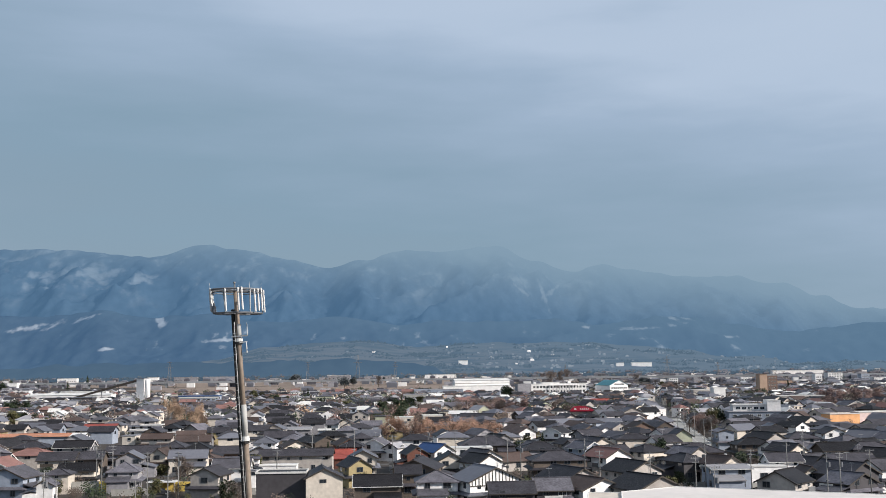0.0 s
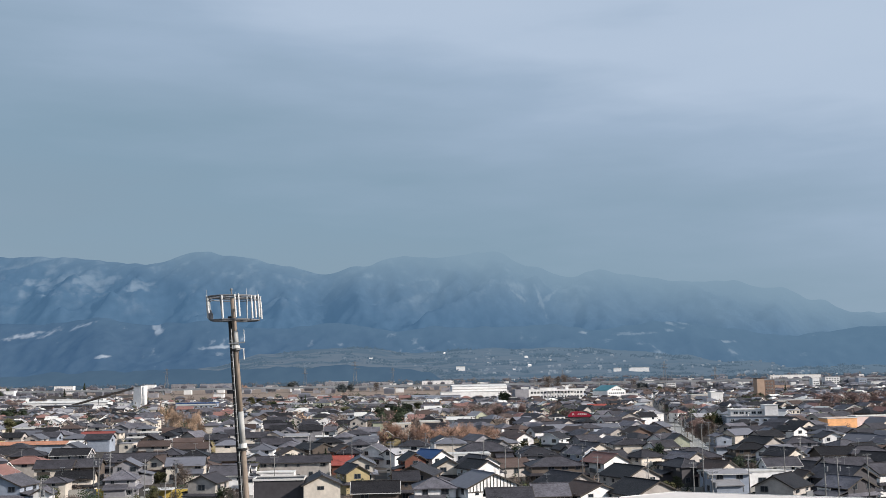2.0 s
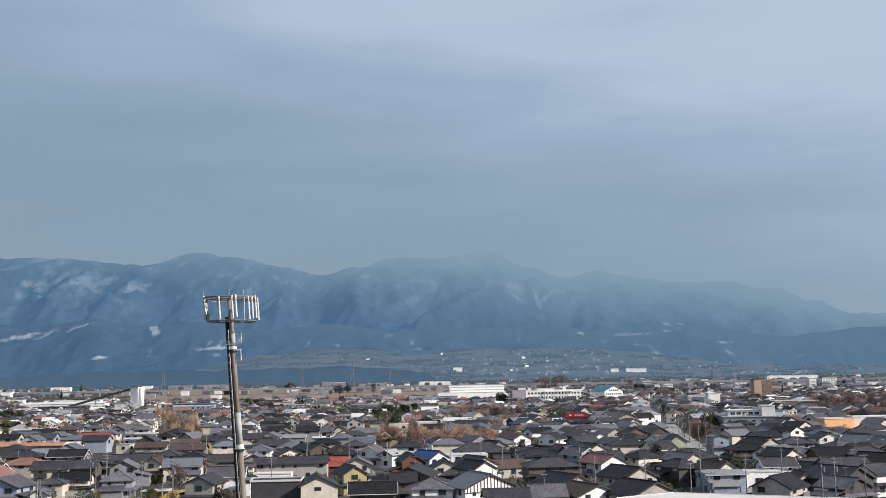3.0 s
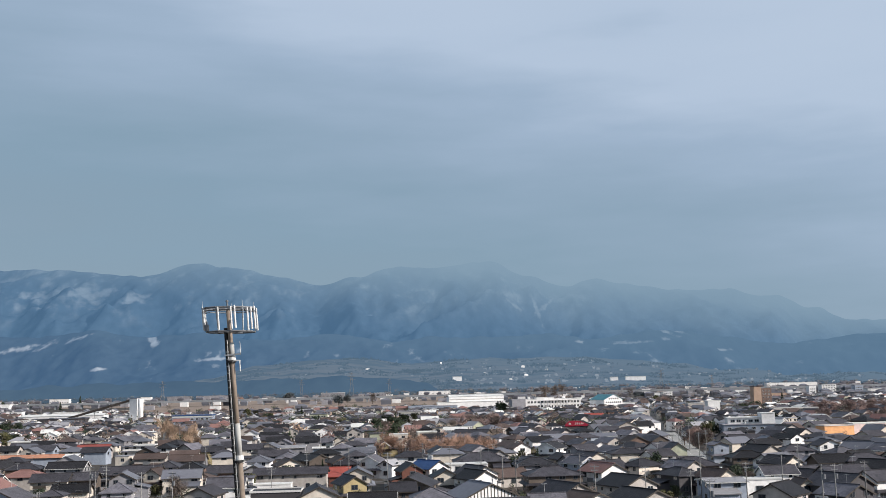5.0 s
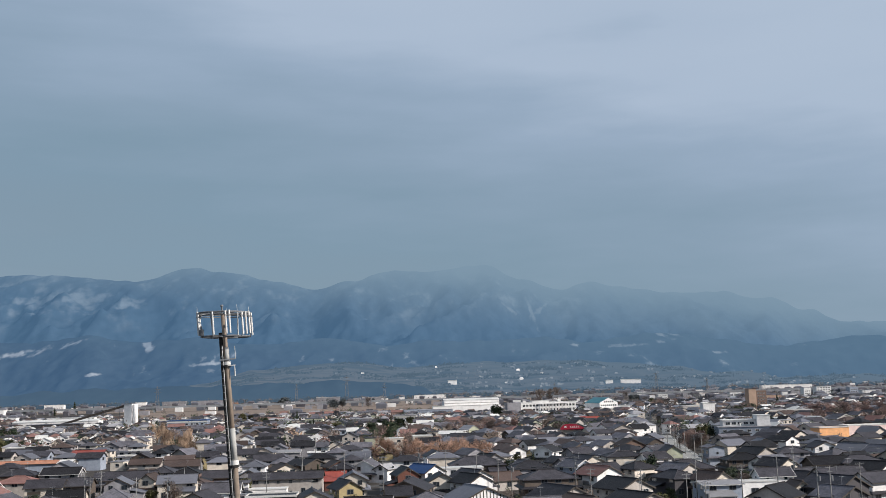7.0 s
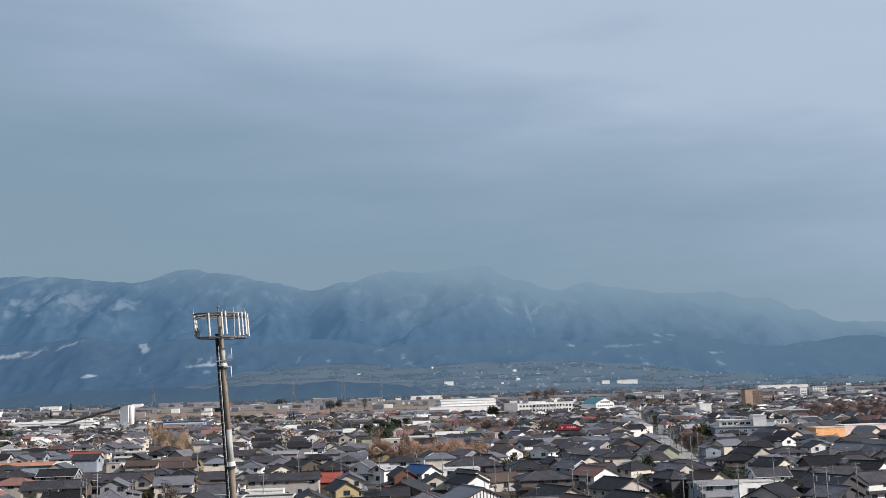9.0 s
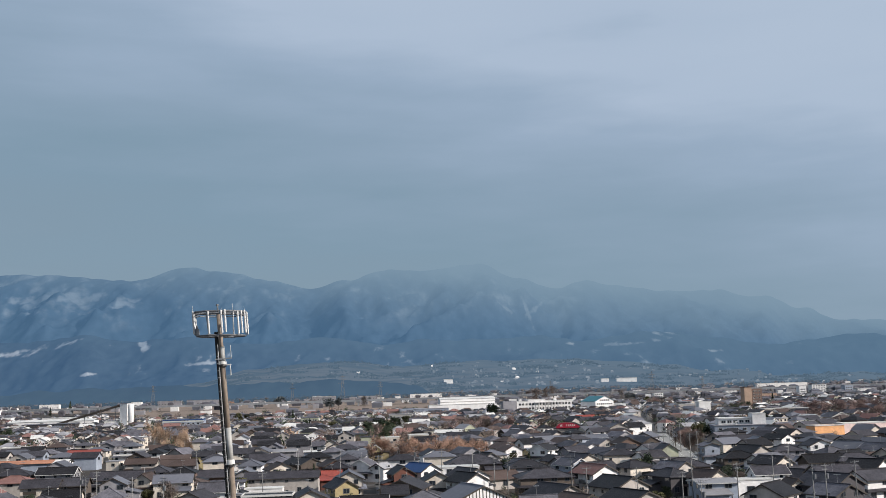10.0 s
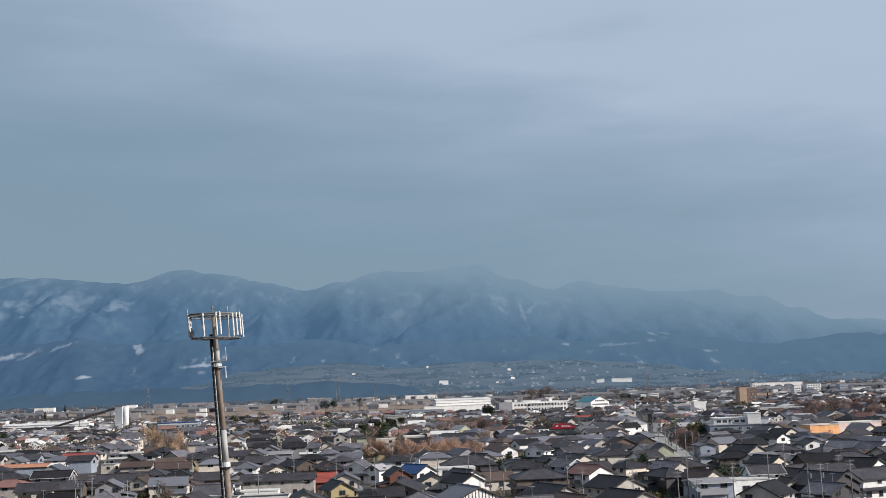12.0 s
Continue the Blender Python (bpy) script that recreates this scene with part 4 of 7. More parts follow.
house(-31.2, 331.7, 5, 6.1, 4.3, 3.8, 1.2, 'red', 'rust', 'gable', 2, 26)
house(-32.7, 355.9, 110, 7, 5.7, 5.3, 1.6, 'brown', 'rust', 'gable', 2, 27)
house(-43.1, 314.7, 2, 17.7, 6.5, 5.1, 1.3, 'dark', 'beige', 'gable', 2, 28)
house(-46.9, 302.1, 2, 9.6, 4.3, 3.2, 0.3, 'white', 'white', 'flat', 1, 29)
house(-14.4, 230.5, 3, 8.2, 6.1, 5.2, 1.6, 'black', 'wood', 'gable', 2, 30)
house(-8.8, 253.7, 4, 4.8, 6.1, 5.3, 1.4, 'dark', 'wood', 'gable', 2, 31)
house(-2.0, 236.5, 3, 7.4, 7, 5.2, 1.8, 'grey', 'white', 'hip', 2, 32)
house(-9.0, 314.1, 105, 7, 5.2, 5.3, 1.7, 'dark', 'rust', 'gable', 2, 33)
house(-3.4, 321.0, 132, 7.8, 6.5, 5.3, 1.8, 'blue', 'white', 'gable', 2, 34, note='white house with a bright blue metal roof')
house(-22.3, 355.5, 75, 7, 6.1, 5.1, 1.7, 'grey', 'white', 'gable', 2, 35)
house(-16.2, 352.0, 60, 5.2, 4.3, 4.3, 1.2, 'lightgrey', 'white', 'gable', 2, 36)
house(6.8, 328.8, 4, 12.2, 6.1, 5.5, 0.1, 'white', 'white', 'flat', 2, 37)
house(-6.8, 270.4, 80, 10.4, 8.7, 5.1, 1.9, 'dark', 'wood', 'gable', 2, 38)
timbered = house(8.6, 236.5, 114, 8.7, 10.4, 5.5, 2.3, 'slate', 'white', 'gable', 2, 39, note='white house with timber-ribbed gable and slate roof')
house(9.0, 282.2, 122, 7.8, 6.1, 5.3, 1.7, 'black', 'white', 'gable', 2, 40)
house(13.0, 218.5, 3, 7.4, 6.1, 4.7, 1.5, 'dark', 'charcoal', 'gable', 2, 41)
house(21.3, 220.5, 4, 6.0, 6.1, 5.0, 1.7, 'grey', 'charcoal', 'gable', 2, 42)
house(27.0, 239.8, 117, 10, 7.4, 5.3, 1.9, 'dark', 'beige', 'gable', 2, 43)
house(29.6, 223.0, 116, 8, 8.4, 4.9, 1.7, 'brown', 'white', 'gable', 2, 44)
house(43.6, 292.3, 117, 8.7, 7, 5.5, 1.8, 'salmon', 'white', 'gable', 2, 45, note='white gabled house with faded pink roof')
house(43.4, 254.5, 117, 9.4, 7.7, 5.3, 1.9, 'black', 'beige', 'gable', 2, 46)
house(39.8, 218.5, 117, 9.0, 9.2, 5.3, 2.1, 'black', 'beige', 'gable', 2, 47)
house(62.5, 361.3, 3, 10.4, 7, 5.5, 1.4, 'dark', 'cream', 'hip', 2, 48)
house(76.5, 428.4, 102, 7.8, 7.8, 5.5, 1.9, 'brown', 'brown', 'gable', 2, 49)
house(81.8, 378.7, 98, 6.1, 5.6, 5.3, 1.9, 'dark', 'green', 'gable', 2, 50)
house(73.3, 317.2, 3, 11.3, 8.7, 4.5, 2.1, 'dark', 'wood', 'hip', 2, 51)
house(69.2, 273.9, 118, 7, 5.2, 4.9, 1.6, 'brown', 'cream', 'gable', 2, 52)
house(66.7, 258.8, 3, 7.8, 7.8, 5.1, 0.5, 'lightgrey', 'bluegrey', 'gable', 2, 53)
house(79.6, 275.4, 2, 9.6, 6.1, 3.9, 0.1, 'white', 'white', 'flat', 1, 54)
house(71.2, 228.8, 50, 7.8, 7, 5.1, 1.9, 'black', 'beige', 'gable', 2, 55)
house(81.0, 244.6, 95, 5.2, 4, 4.9, 1.4, 'brown', 'cream', 'gable', 2, 56)
house(87.7, 240.1, 118, 9.6, 7.8, 5.5, 2.1, 'dark', 'charcoal', 'gable', 2, 57)
house(85.9, 232.6, 118, 7, 7, 4.3, 1.7, 'grey', 'charcoal', 'gable', 2, 58)
house(86.5, 279.7, 2, 7.4, 5.7, 4.9, 1.5, 'dark', 'white', 'gable', 2, 59)
house(98.2, 384.1, 95, 7, 4.7, 6.2, 0.7, 'grey', 'bluegrey', 'gable', 2, 60)
house(121.6, 429.6, 3, 12.2, 7.8, 4.9, 1.9, 'dark', 'grey', 'gable', 2, 61)
house(125.1, 415.4, 92, 7, 7.4, 5.1, 1.7, 'slate', 'bluegrey', 'gable', 2, 62)
house(137.5, 386.4, 95, 7, 7, 5.1, 1.6, 'dark', 'white', 'gable', 2, 63)
house(118.0, 361.1, 3, 8.7, 7, 5.1, 1.7, 'dark', 'grey', 'hip', 2, 64)
house(140.9, 364.3, 130, 8.7, 7, 5.1, 1.8, 'slate', 'grey', 'gable', 2, 65)
house(97.2, 310.0, 120, 7.8, 6.1, 5.1, 1.7, 'dark', 'cream', 'gable', 2, 66)
house(94.8, 335.9, 3, 9.6, 7, 5.1, 1.7, 'black', 'wood', 'hip', 2, 67)
house(121.6, 312.8, 5, 10.4, 7, 5.1, 1.7, 'dark', 'grey', 'hip', 2, 68)
house(112.6, 312.6, 5, 9.6, 7, 4.9, 1.7, 'black', 'wood', 'gable', 2, 69)
house(100.8, 272.3, 5, 9.6, 7, 5.1, 1.7, 'dark', 'beige', 'gable', 2, 70)
house(115.3, 287.3, 130, 7.8, 7, 5.1, 1.7, 'black', 'white', 'gable', 2, 71)
house(41.6, 404.5, 58, 7.8, 7, 5.3, 1.8, 'black', 'white', 'gable', 2, 72)
house(41.8, 531.8, 120, 8.4, 8.4, 5.3, 2.2, 'grey', 'white', 'gable', 2, 73)
house(49.7, 508.1, 3, 10.4, 7, 4.9, 1.6, 'dark', 'wood', 'gable', 2, 74)
house(13.3, 355.8, 3, 14.9, 9.3, 4.5, 2.4, 'dark', 'wood', 'hip', 2, 75)
house(28.9, 333.1, 3, 10.4, 7.8, 4.5, 1.9, 'dark', 'grey', 'hip', 2, 76)
house(29.8, 291.2, 5, 12.2, 8.7, 4.9, 1.9, 'dark', 'wood', 'hip', 2, 77)
house(67.9, 495.5, 2, 20.5, 8.4, 4.7, 1.1, 'slate', 'bluegrey', 'gable', 2, 78)
house(51.6, 392.5, 30, 7.8, 7, 4.9, 1.7, 'dark', 'grey', 'gable', 2, 79)
house(100.2, 585.4, 100, 8.4, 8.4, 5.5, 1.9, 'grey', 'beige', 'gable', 2, 80)
house(108.0, 753.8, 4, 11.2, 8.4, 5.3, 2, 'red', 'wood', 'gable', 2, 81)
house(148.1, 820.9, 4, 9.3, 7.4, 5.8, 0.9, 'white', 'cream', 'flat', 2, 82)
house(95.4, 478.0, 60, 8.7, 7, 5.3, 1.7, 'slate', 'grey', 'gable', 2, 83)
house(16.3, 543.1, 160, 14.9, 8.4, 5.1, 1.7, 'dark', 'wood', 'gable', 2, 84)
house(10.1, 592.6, 170, 13, 7.4, 5.1, 1.3, 'white', 'white', 'gable', 2, 85)
house(-24.0, 460.8, 100, 4.3, 3.5, 4.7, 1.4, 'brown', 'yellow', 'gable', 2, 86)
house(-20.5, 539.4, 5, 7.8, 6.1, 5.8, 0.2, 'white', 'cream', 'flat', 2, 87)
house(-12.3, 386.7, 95, 4.3, 3.5, 4.7, 1.4, 'brown', 'cream', 'gable', 2, 88)
house(-6.6, 555.5, 5, 8.4, 7.4, 5.8, 0.2, 'white', 'cream', 'flat', 2, 89)
house(-48.5, 528.9, 92, 5.2, 4.3, 4.3, 1.4, 'dark', 'cream', 'gable', 2, 90)
house(-67.3, 472.8, 4, 14.9, 7.4, 4.1, 0.7, 'lightgrey', 'grey', 'gable', 2, 91)
house(-47.4, 458.6, 4, 10.4, 6.1, 4.3, 0.3, 'white', 'bluegrey', 'gable', 2, 92)
house(-45.0, 378.5, 130, 10.4, 7.8, 4.7, 1.7, 'black', 'wood', 'gable', 2, 93)
house(-49.2, 352.3, 110, 7.8, 7, 4.9, 1.7, 'brown', 'cream', 'gable', 2, 94)
house(-88.5, 588.9, 3, 5.6, 5.6, 5.3, 0.3, 'white', 'white', 'flat', 2, 95)
house(-71.4, 411.1, 3, 10.4, 5.2, 3.8, 0.5, 'dark', 'white', 'gable', 2, 96)
house(-56.5, 303.0, 4, 7.8, 5.2, 5.1, 0.3, 'grey', 'white', 'gable', 2, 97)
house(-211.1, 555.2, 3, 10.4, 7, 5.6, 0.3, 'white', 'cream', 'flat', 2, 98)
house(-375.4, 988.5, 3, 12.1, 8.4, 6.6, 0.2, 'white', 'white', 'flat', 2, 99)
house(-137.7, 499.7, 3, 12.2, 6.1, 4.7, 0.3, 'slate', 'white', 'gable', 2, 100)
house(-217.4, 773.3, 3, 22.3, 7.4, 5.6, 0.3, 'white', 'white', 'flat', 2, 101)
house(-286.2, 967.0, 3, 9.3, 7.4, 5.6, 0.2, 'white', 'white', 'flat', 2, 102)
house(-156.3, 492.5, 3, 12.2, 7, 5.1, 1, 'red', 'beige', 'gable', 2, 103)
house(-135.6, 501.5, 3, 7.8, 6.1, 5.1, 0.3, 'lightgrey', 'white', 'flat', 2, 104)
house(-106.7, 526.7, 110, 7.8, 7, 4.9, 1.6, 'slate', 'beige', 'gable', 2, 105)
house(-89.9, 389.0, 3, 10.4, 7, 4.9, 1.6, 'brown', 'grey', 'gable', 2, 106)
house(-125.3, 779.4, 3, 18.6, 8.4, 5.3, 0.9, 'dark', 'beige', 'gable', 2, 107)
house(227.8, 900.2, 3, 8.4, 8.4, 11.3, 0.4, 'white', 'white', 'flat', 2, 108, note='white three-storey block with flat roof')
house(227.0, 957.2, 3, 13, 7.4, 8.5, 0.3, 'lightgrey', 'beige', 'flat', 2, 109)
house(198.0, 1135.5, 3, 5.6, 5.6, 5.6, 0.3, 'white', 'cream', 'flat', 2, 110)
house(77.2, 693.7, 92, 7.4, 7.4, 5.5, 2, 'brown', 'cream', 'gable', 2, 111)
house(79.1, 835.7, 100, 8.4, 7.4, 5.6, 2, 'white', 'cream', 'gable', 2, 112)
house(193.6, 530.0, 12, 16, 8, 5.2, 0.3, 'orange', 'orange', 'flat', 2, 113, note='orange painted flat-roofed building', bare=True)
house(220.0, 552.0, 10, 24, 8, 5.0, 0.3, 'white', 'pink', 'flat', 2, 114, note='long pink painted flat-roofed building', bare=True)
house(240.0, 639.5, 100, 11.2, 9.3, 5.6, 2.2, 'grey', 'beige', 'gable', 2, 115)
house(259.0, 788.3, 2, 27.9, 9.3, 7, 0.4, 'lightgrey', 'beige', 'flat', 2, 116)
house(212.2, 612.7, 3, 13, 8.4, 5.1, 1.9, 'dark', 'wood', 'gable', 2, 117)


def gable_ribs(ob, L, S, h, rise, n):
    """Dark upright timbers on the near gable of a house."""
    for i in range(n):
        y = (i - (n - 1) / 2) * S * 0.92 / (n - 1)
        top = h + rise * (1 - abs(y) / (S / 2)) - 0.1
        part("timber", Geo().box(-L / 2 - 0.07, y - 0.09, h - 0.9, -L / 2 - 0.01, y + 0.09, top), DARK_TRIM, ob)
    part("tie_beam", Geo().box(-L / 2 - 0.09, -S / 2, h - 1.1, -L / 2 - 0.01, S / 2, h - 0.9), DARK_TRIM, ob)


gable_ribs(timbered, 10.18, 12.17, 5.5, 2.58, 15)


# ---- large buildings of the plain ----
def slab(name, x, y, a, label, category):
    return thing(name, pose(x, y, 0, 0, 0, a), label, category)


def windows_row(ob, x0, x1, y, z, w, h, n, facing=0):
    for i in range(n):
        window(ob, x0 + (x1 - x0) * (i + 0.5) / n, y, z, w, h, facing, True)


def factory():
    ob = slab("factory", 40, 1218, 7, "long white factory with low pale roofs", "factory")
    ob.location.z = land(1218)
    part("wall", Geo().box(-30, -10, 0, 32, 12, 16.5).box(-44, -18, 0, 32, -10.05, 10.5), WALL["white"], ob)
    part("roof", gable_roof(62, 22, 16.5, 1.6, ROOF["white"]), None, ob).location = (1, 1, 0)
    part("lower_roof", Geo().box(-44.3, -18.4, 10.5, 32.3, -10.1, 11.0), ROOF["white"], ob)
    part("annexe", Geo().box(-76, -14, 0, -44.4, 6, 7.5), WALL["bluegrey"], ob)
    part("band", Geo().box(-30.05, -10.1, 12.8, 32.05, -10.0, 13.6), WALL["concrete"], ob)
    windows_row(ob, -40, 28, -18.05, 2.0, 3.4, 2.0, 9)
    FOOTPRINTS.append((32, 1212, 50))


def school():
    ob = slab("school", 114, 1102, 8, "white three-storey school with rows of windows", "school")
    part("wall", Geo().box(-28, -6, 0, 30, 8, 13.5).box(-16, -6, 13.5, 2, 4, 15), WALL["white"], ob)
    part("west_block", Geo().box(-42, -9, 0, -28.1, 6, 14), WALL["grey"], ob)
    part("roof", Geo().box(-28.3, -6.3, 13.5, -16.1, 8.3, 13.9).box(2.1, -6.3, 13.5, 30.3, 8.3, 13.9).box(-16.2, -6.2, 15.0, 2.2, 4.2, 15.3), ROOF["white"], ob)
    for z in (1.2, 5.2, 9.4):
        windows_row(ob, -26, 29, -6.05, z, 2.4, 2.3, 16)
    for i in range(9):
        part("pillar", Geo().box(-8 + 3.4 * i - 0.3, -8.2, 0, -8 + 3.4 * i + 0.3, -7.6, 12), WALL["white"], ob)
    part("canopy", Geo().box(-9, -8.4, 12, 21, -6.05, 12.5), WALL["white"], ob)
    part("roof_tank", Geo().box(12, -2, 13.95, 15, 1, 16.2), WALL["white"], ob)
    part("roof_tank", Geo().box(-24, -2, 13.95, -21.5, 1, 15.6), WALL["white"], ob)
    FOOTPRINTS.append((108, 1102, 42))


def sports_hall():
    ob = slab("sports_hall", 171, 1105, -1, "white gabled sports hall with a teal roof", "hall")
    part("wall", gable_wall(30, 21, 11.5, 5.0, WALL["white"]), None, ob).rotation_euler = (0, 0, radians(112))
    part("roof", gable_roof(30, 21, 11.5, 5.0, ROOF["teal"]), None, ob).rotation_euler = (0, 0, radians(112))
    part("annexe", Geo().box(15, -10, 0, 28, 2, 8.0), WALL["white"], ob)
    part("annexe_roof", Geo().box(14.8, -10.3, 8.0, 28.3, 2.3, 8.4), ROOF["white"], ob)
    gab = Vector((math.cos(radians(-68)), math.sin(radians(-68)), 0))
    for z, n in ((11.6, 5), (8.0, 8), (3.0, 8)):
        for i in range(n):
            q = gab * 15.06 + Vector((-gab.y, gab.x, 0)) * (i - (n - 1) / 2) * 2.3
            window(ob, q.x, q.y, z, 1.5, 1.6, 22)
    FOOTPRINTS.append((171, 1105, 28))


def silo_tower():
    ob = slab("silo_tower", -285, 1023, -18, "tall white silo tower beside a plant", "tower")
    part("shaft", Geo().box(-6, -4, 0, 2.2, 4, 24.0), WALL["white"], ob, )
    part("shaft", Geo().tube((4.4, -1, 0), (4.4, -1, 23.6), 2.3, 2.3, 16), WALL["white"], ob, smooth=True)
    part("cap", Geo().box(-6.3, -4.3, 24.0, 2.4, 4.3, 24.5), ROOF["lightgrey"], ob)
    part("base", Geo().box(-12, -9, 0, 12, -5.1, 3.6), WALL["white"], ob)
    FOOTPRINTS.append((-285, 1023, 16))
    cv = thing("conveyor", pose(-352, 1046, 0), "long dark sloping conveyor gallery on legs", "conveyor")
    g = Geo()
    p, q = Vector((-10, 0, 4.5)), Vector((61, -20, 22.0))
    side = Vector((0, 1.3, 0))
    up = Vector((0, 0, 2.0))
    g.poly([p - side, q - side, q + side, p + side, p - side + up, q - side + up, q + side + up, p + side + up],
           [(0, 3, 2, 1), (4, 5, 6, 7), (0, 1, 5, 4), (1, 2, 6, 5), (2, 3, 7, 6), (3, 0, 4, 7)])
    part("gallery", g, WALL["wood"], cv)
    for s in (0.2, 0.45, 0.7, 0.9):
        c = p + (q - p) * s
        part("leg", Geo().tube((c.x, c.y, 0), c, 0.35, 0.3, 6), DULL_STEEL, cv)
    pl = slab("plant_building", -384, 1085, 2, "long white plant building with low roof", "factory")
    part("wall", Geo().box(-34, -9, 0, 50, 9, 8.5), WALL["white"], pl)
    part("roof", gable_roof(84, 18, 8.5, 1.6, ROOF["white"]), None, pl).location = (8, 0, 0)
    windows_row(pl, -30, 46, -9.05, 2.5, 4.0, 2.0, 10)
    FOOTPRINTS.extend([(-405, 1085, 26), (-365, 1085, 26), (-345, 1075, 22)])


def blue_white_shop():
    ob = slab("shop", -214, 945, 2, "blue and white two-storey shop building", "shop")
    part("wall", Geo().box(-17, -8, 0, 17, 8, 8.6), WALL["bluegrey"], ob)
    part("roof", Geo().box(-17.5, -8.5, 8.6, 17.5, 8.5, 9.3), ROOF["blue"], ob)
    part("band", Geo().box(-17.3, -8.3, 7.2, 17.3, -8.05, 8.4), TRIM, ob)
    part("canopy", Geo().box(-17.2, -10, 3.8, 17.2, -8.05, 4.2), ROOF["blue"], ob)
    windows_row(ob, -15, 15, -8.05, 1.0, 3.0, 2.4, 7)
    windows_row(ob, -15, 15, -8.05, 5.0, 2.4, 1.6, 7)
    FOOTPRINTS.append((-214, 945, 19))


def tan_apartments():
    ob = slab("apartment_block", 295, 1005, 4, "tan and red-brown tiled apartment block", "apartment building")
    part("wall", Geo().box(-3, -5, 0, 4, 5, 21.5), WALL["tan"], ob)
    part("side_block", Geo().box(4.1, -4, 0, 14, 6, 20.0), WALL["brown"], ob)
    part("roof", Geo().box(-3.3, -5.3, 21.5, 4.05, 5.3, 22), ROOF["brown"], ob)
    for z in (2, 5, 8, 11, 14, 17):
        windows_row(ob, 5, 13, -4.05, z, 1.4, 1.4, 3)
    FOOTPRINTS.append((294, 1005, 14))


def white_blue_offices():
    ob = slab("office_building", 158, 556, -7, "white and pale blue office building with a stair tower", "office building")
    part("wall", Geo().box(-13, -9, 0, 14, 9, 6.0), WALL["bluegrey"], ob)
    part("upper_wall", Geo().box(-10, -3, 6.35, 6.5, 8, 9.2), WALL["white"], ob)
    part("stair_tower", Geo().box(6.6, -6, 6.35, 13.2, 6, 11.4), WALL["white"], ob)
    part("roof", Geo().box(-13.4, -9.4, 6.0, 14.4, 9.4, 6.3), ROOF["lightgrey"], ob)
    part("upper_roof", Geo().box(-10.4, -3.6, 9.2, 6.55, 8.4, 9.6), ROOF["white"], ob)
    part("tower_roof", Geo().box(6.57, -6.2, 11.4, 13.4, 6.2, 11.7), ROOF["white"], ob)
    part("vent", Geo().tube((-2, -7, 6.3), (-2, -7, 7.8), 0.35, 0.35, 10).tube((-2, -7, 7.6), (-0.8, -7, 7.9), 0.35, 0.35, 10), TRIM, ob)
    windows_row(ob, -9, 6, -3.05, 7.0, 2.4, 1.4, 5)
    windows_row(ob, -12, 12, -9.05, 3.6, 2.0, 1.2, 6)
    FOOTPRINTS.append((158, 556, 19))


def red_sign_shop():
    ob = slab("shop", 77, 612, 2, "low dark shop below a red arched sign", "shop")
    part("wall", Geo().box(-11, -5, 0, 12, 7, 4.6), WALL["beige"], ob)
    part("roof", Geo().box(-11.4, -5.4, 4.6, 12.4, 7.4, 5.0), ROOF["dark"], ob)
    FOOTPRINTS.append((77, 612, 13))
    sg = thing("sign", pose(77, 605.8, 5.0, 0, 0, 2), "red arched shop sign with pale lettering", "sign")
    rim = [(-6.8, 0), (6.8, 0), (6.8, 0.6), (4.4, 1.9), (2.2, 2.7), (-1, 3.1), (-4.2, 2.9), (-5.6, 2.1), (-6.8, 1.0)]
    n = len(rim)
    part("panel", Geo().poly([(x, -0.25, z) for x, z in rim] + [(x, 0.25, z) for x, z in rim],
                             [tuple(range(n)), tuple(range(2 * n - 1, n - 1, -1))] + [((i + 1) % n, i, n + i, n + (i + 1) % n) for i in range(n)]), SIGN_RED, sg)
    g = Geo()
    for x, w in ((-3.9, 1.5), (-0.9, 0.9), (0.2, 0.9), (1.3, 0.9), (2.4, 0.9), (3.4, 0.8)):
        g.box(x - w / 2, -0.31, 1.0, x + w / 2 - 0.15, -0.26, 1.35).box(x - w / 2 + 0.1, -0.31, 1.5, x + w / 2 - 0.3, -0.26, 1.9)
    part("marking", g, TRIM, sg)


factory()
school()
sports_hall()
silo_tower()
blue_white_shop()
tan_apartments()
white_blue_offices()
red_sign_shop()


def far_block(x, y, a, w, d, h, wall, roof, label, n=8, rows=2):
    ob = slab("warehouse" if rows < 3 else "block_of_flats", x, y, a, label, "building")
    ob.location.z = land(y)
    part("wall", Geo().box(-w / 2, -d / 2, 0, w / 2, d / 2, h), WALL[wall], ob)
    part("roof", Geo().box(-w / 2 - 0.3, -d / 2 - 0.3, h, w / 2 + 0.3, d / 2 + 0.3, h + 0.5), ROOF[roof], ob)
    for k in range(rows):
        windows_row(ob, -w / 2 + 1, w / 2 - 1, -d / 2 - 0.05, 1.2 + k * 3.2, min(2.4, w / n * 0.6), 1.5, n)
    FOOTPRINTS.append((x, y, 0.45 * w))
    return ob


far_block(682, 2085, 2, 99, 14, 9.9, 'white', 'white', 'long white warehouse on the plain', 12, 1)
far_block(581, 1610, 2, 22, 14, 13.6, 'white', 'lightgrey', 'white block of flats with a flat roof', 5, 4)
far_block(539, 1560, 2, 10, 14, 13.2, 'white', 'lightgrey', 'narrow white block of flats', 3, 3)
far_block(618, 1590, 2, 12, 14, 11.8, 'bluegrey', 'lightgrey', 'pale blue-grey block of flats', 4, 3)
far_block(590, 1465, 2, 19, 14, 9.3, 'white', 'lightgrey', 'white block of flats with flat roof', 4, 2)
far_block(425, 1370, 2, 29, 14, 8.7, 'tan', 'grey', 'low tan hall behind trees', 8, 2)
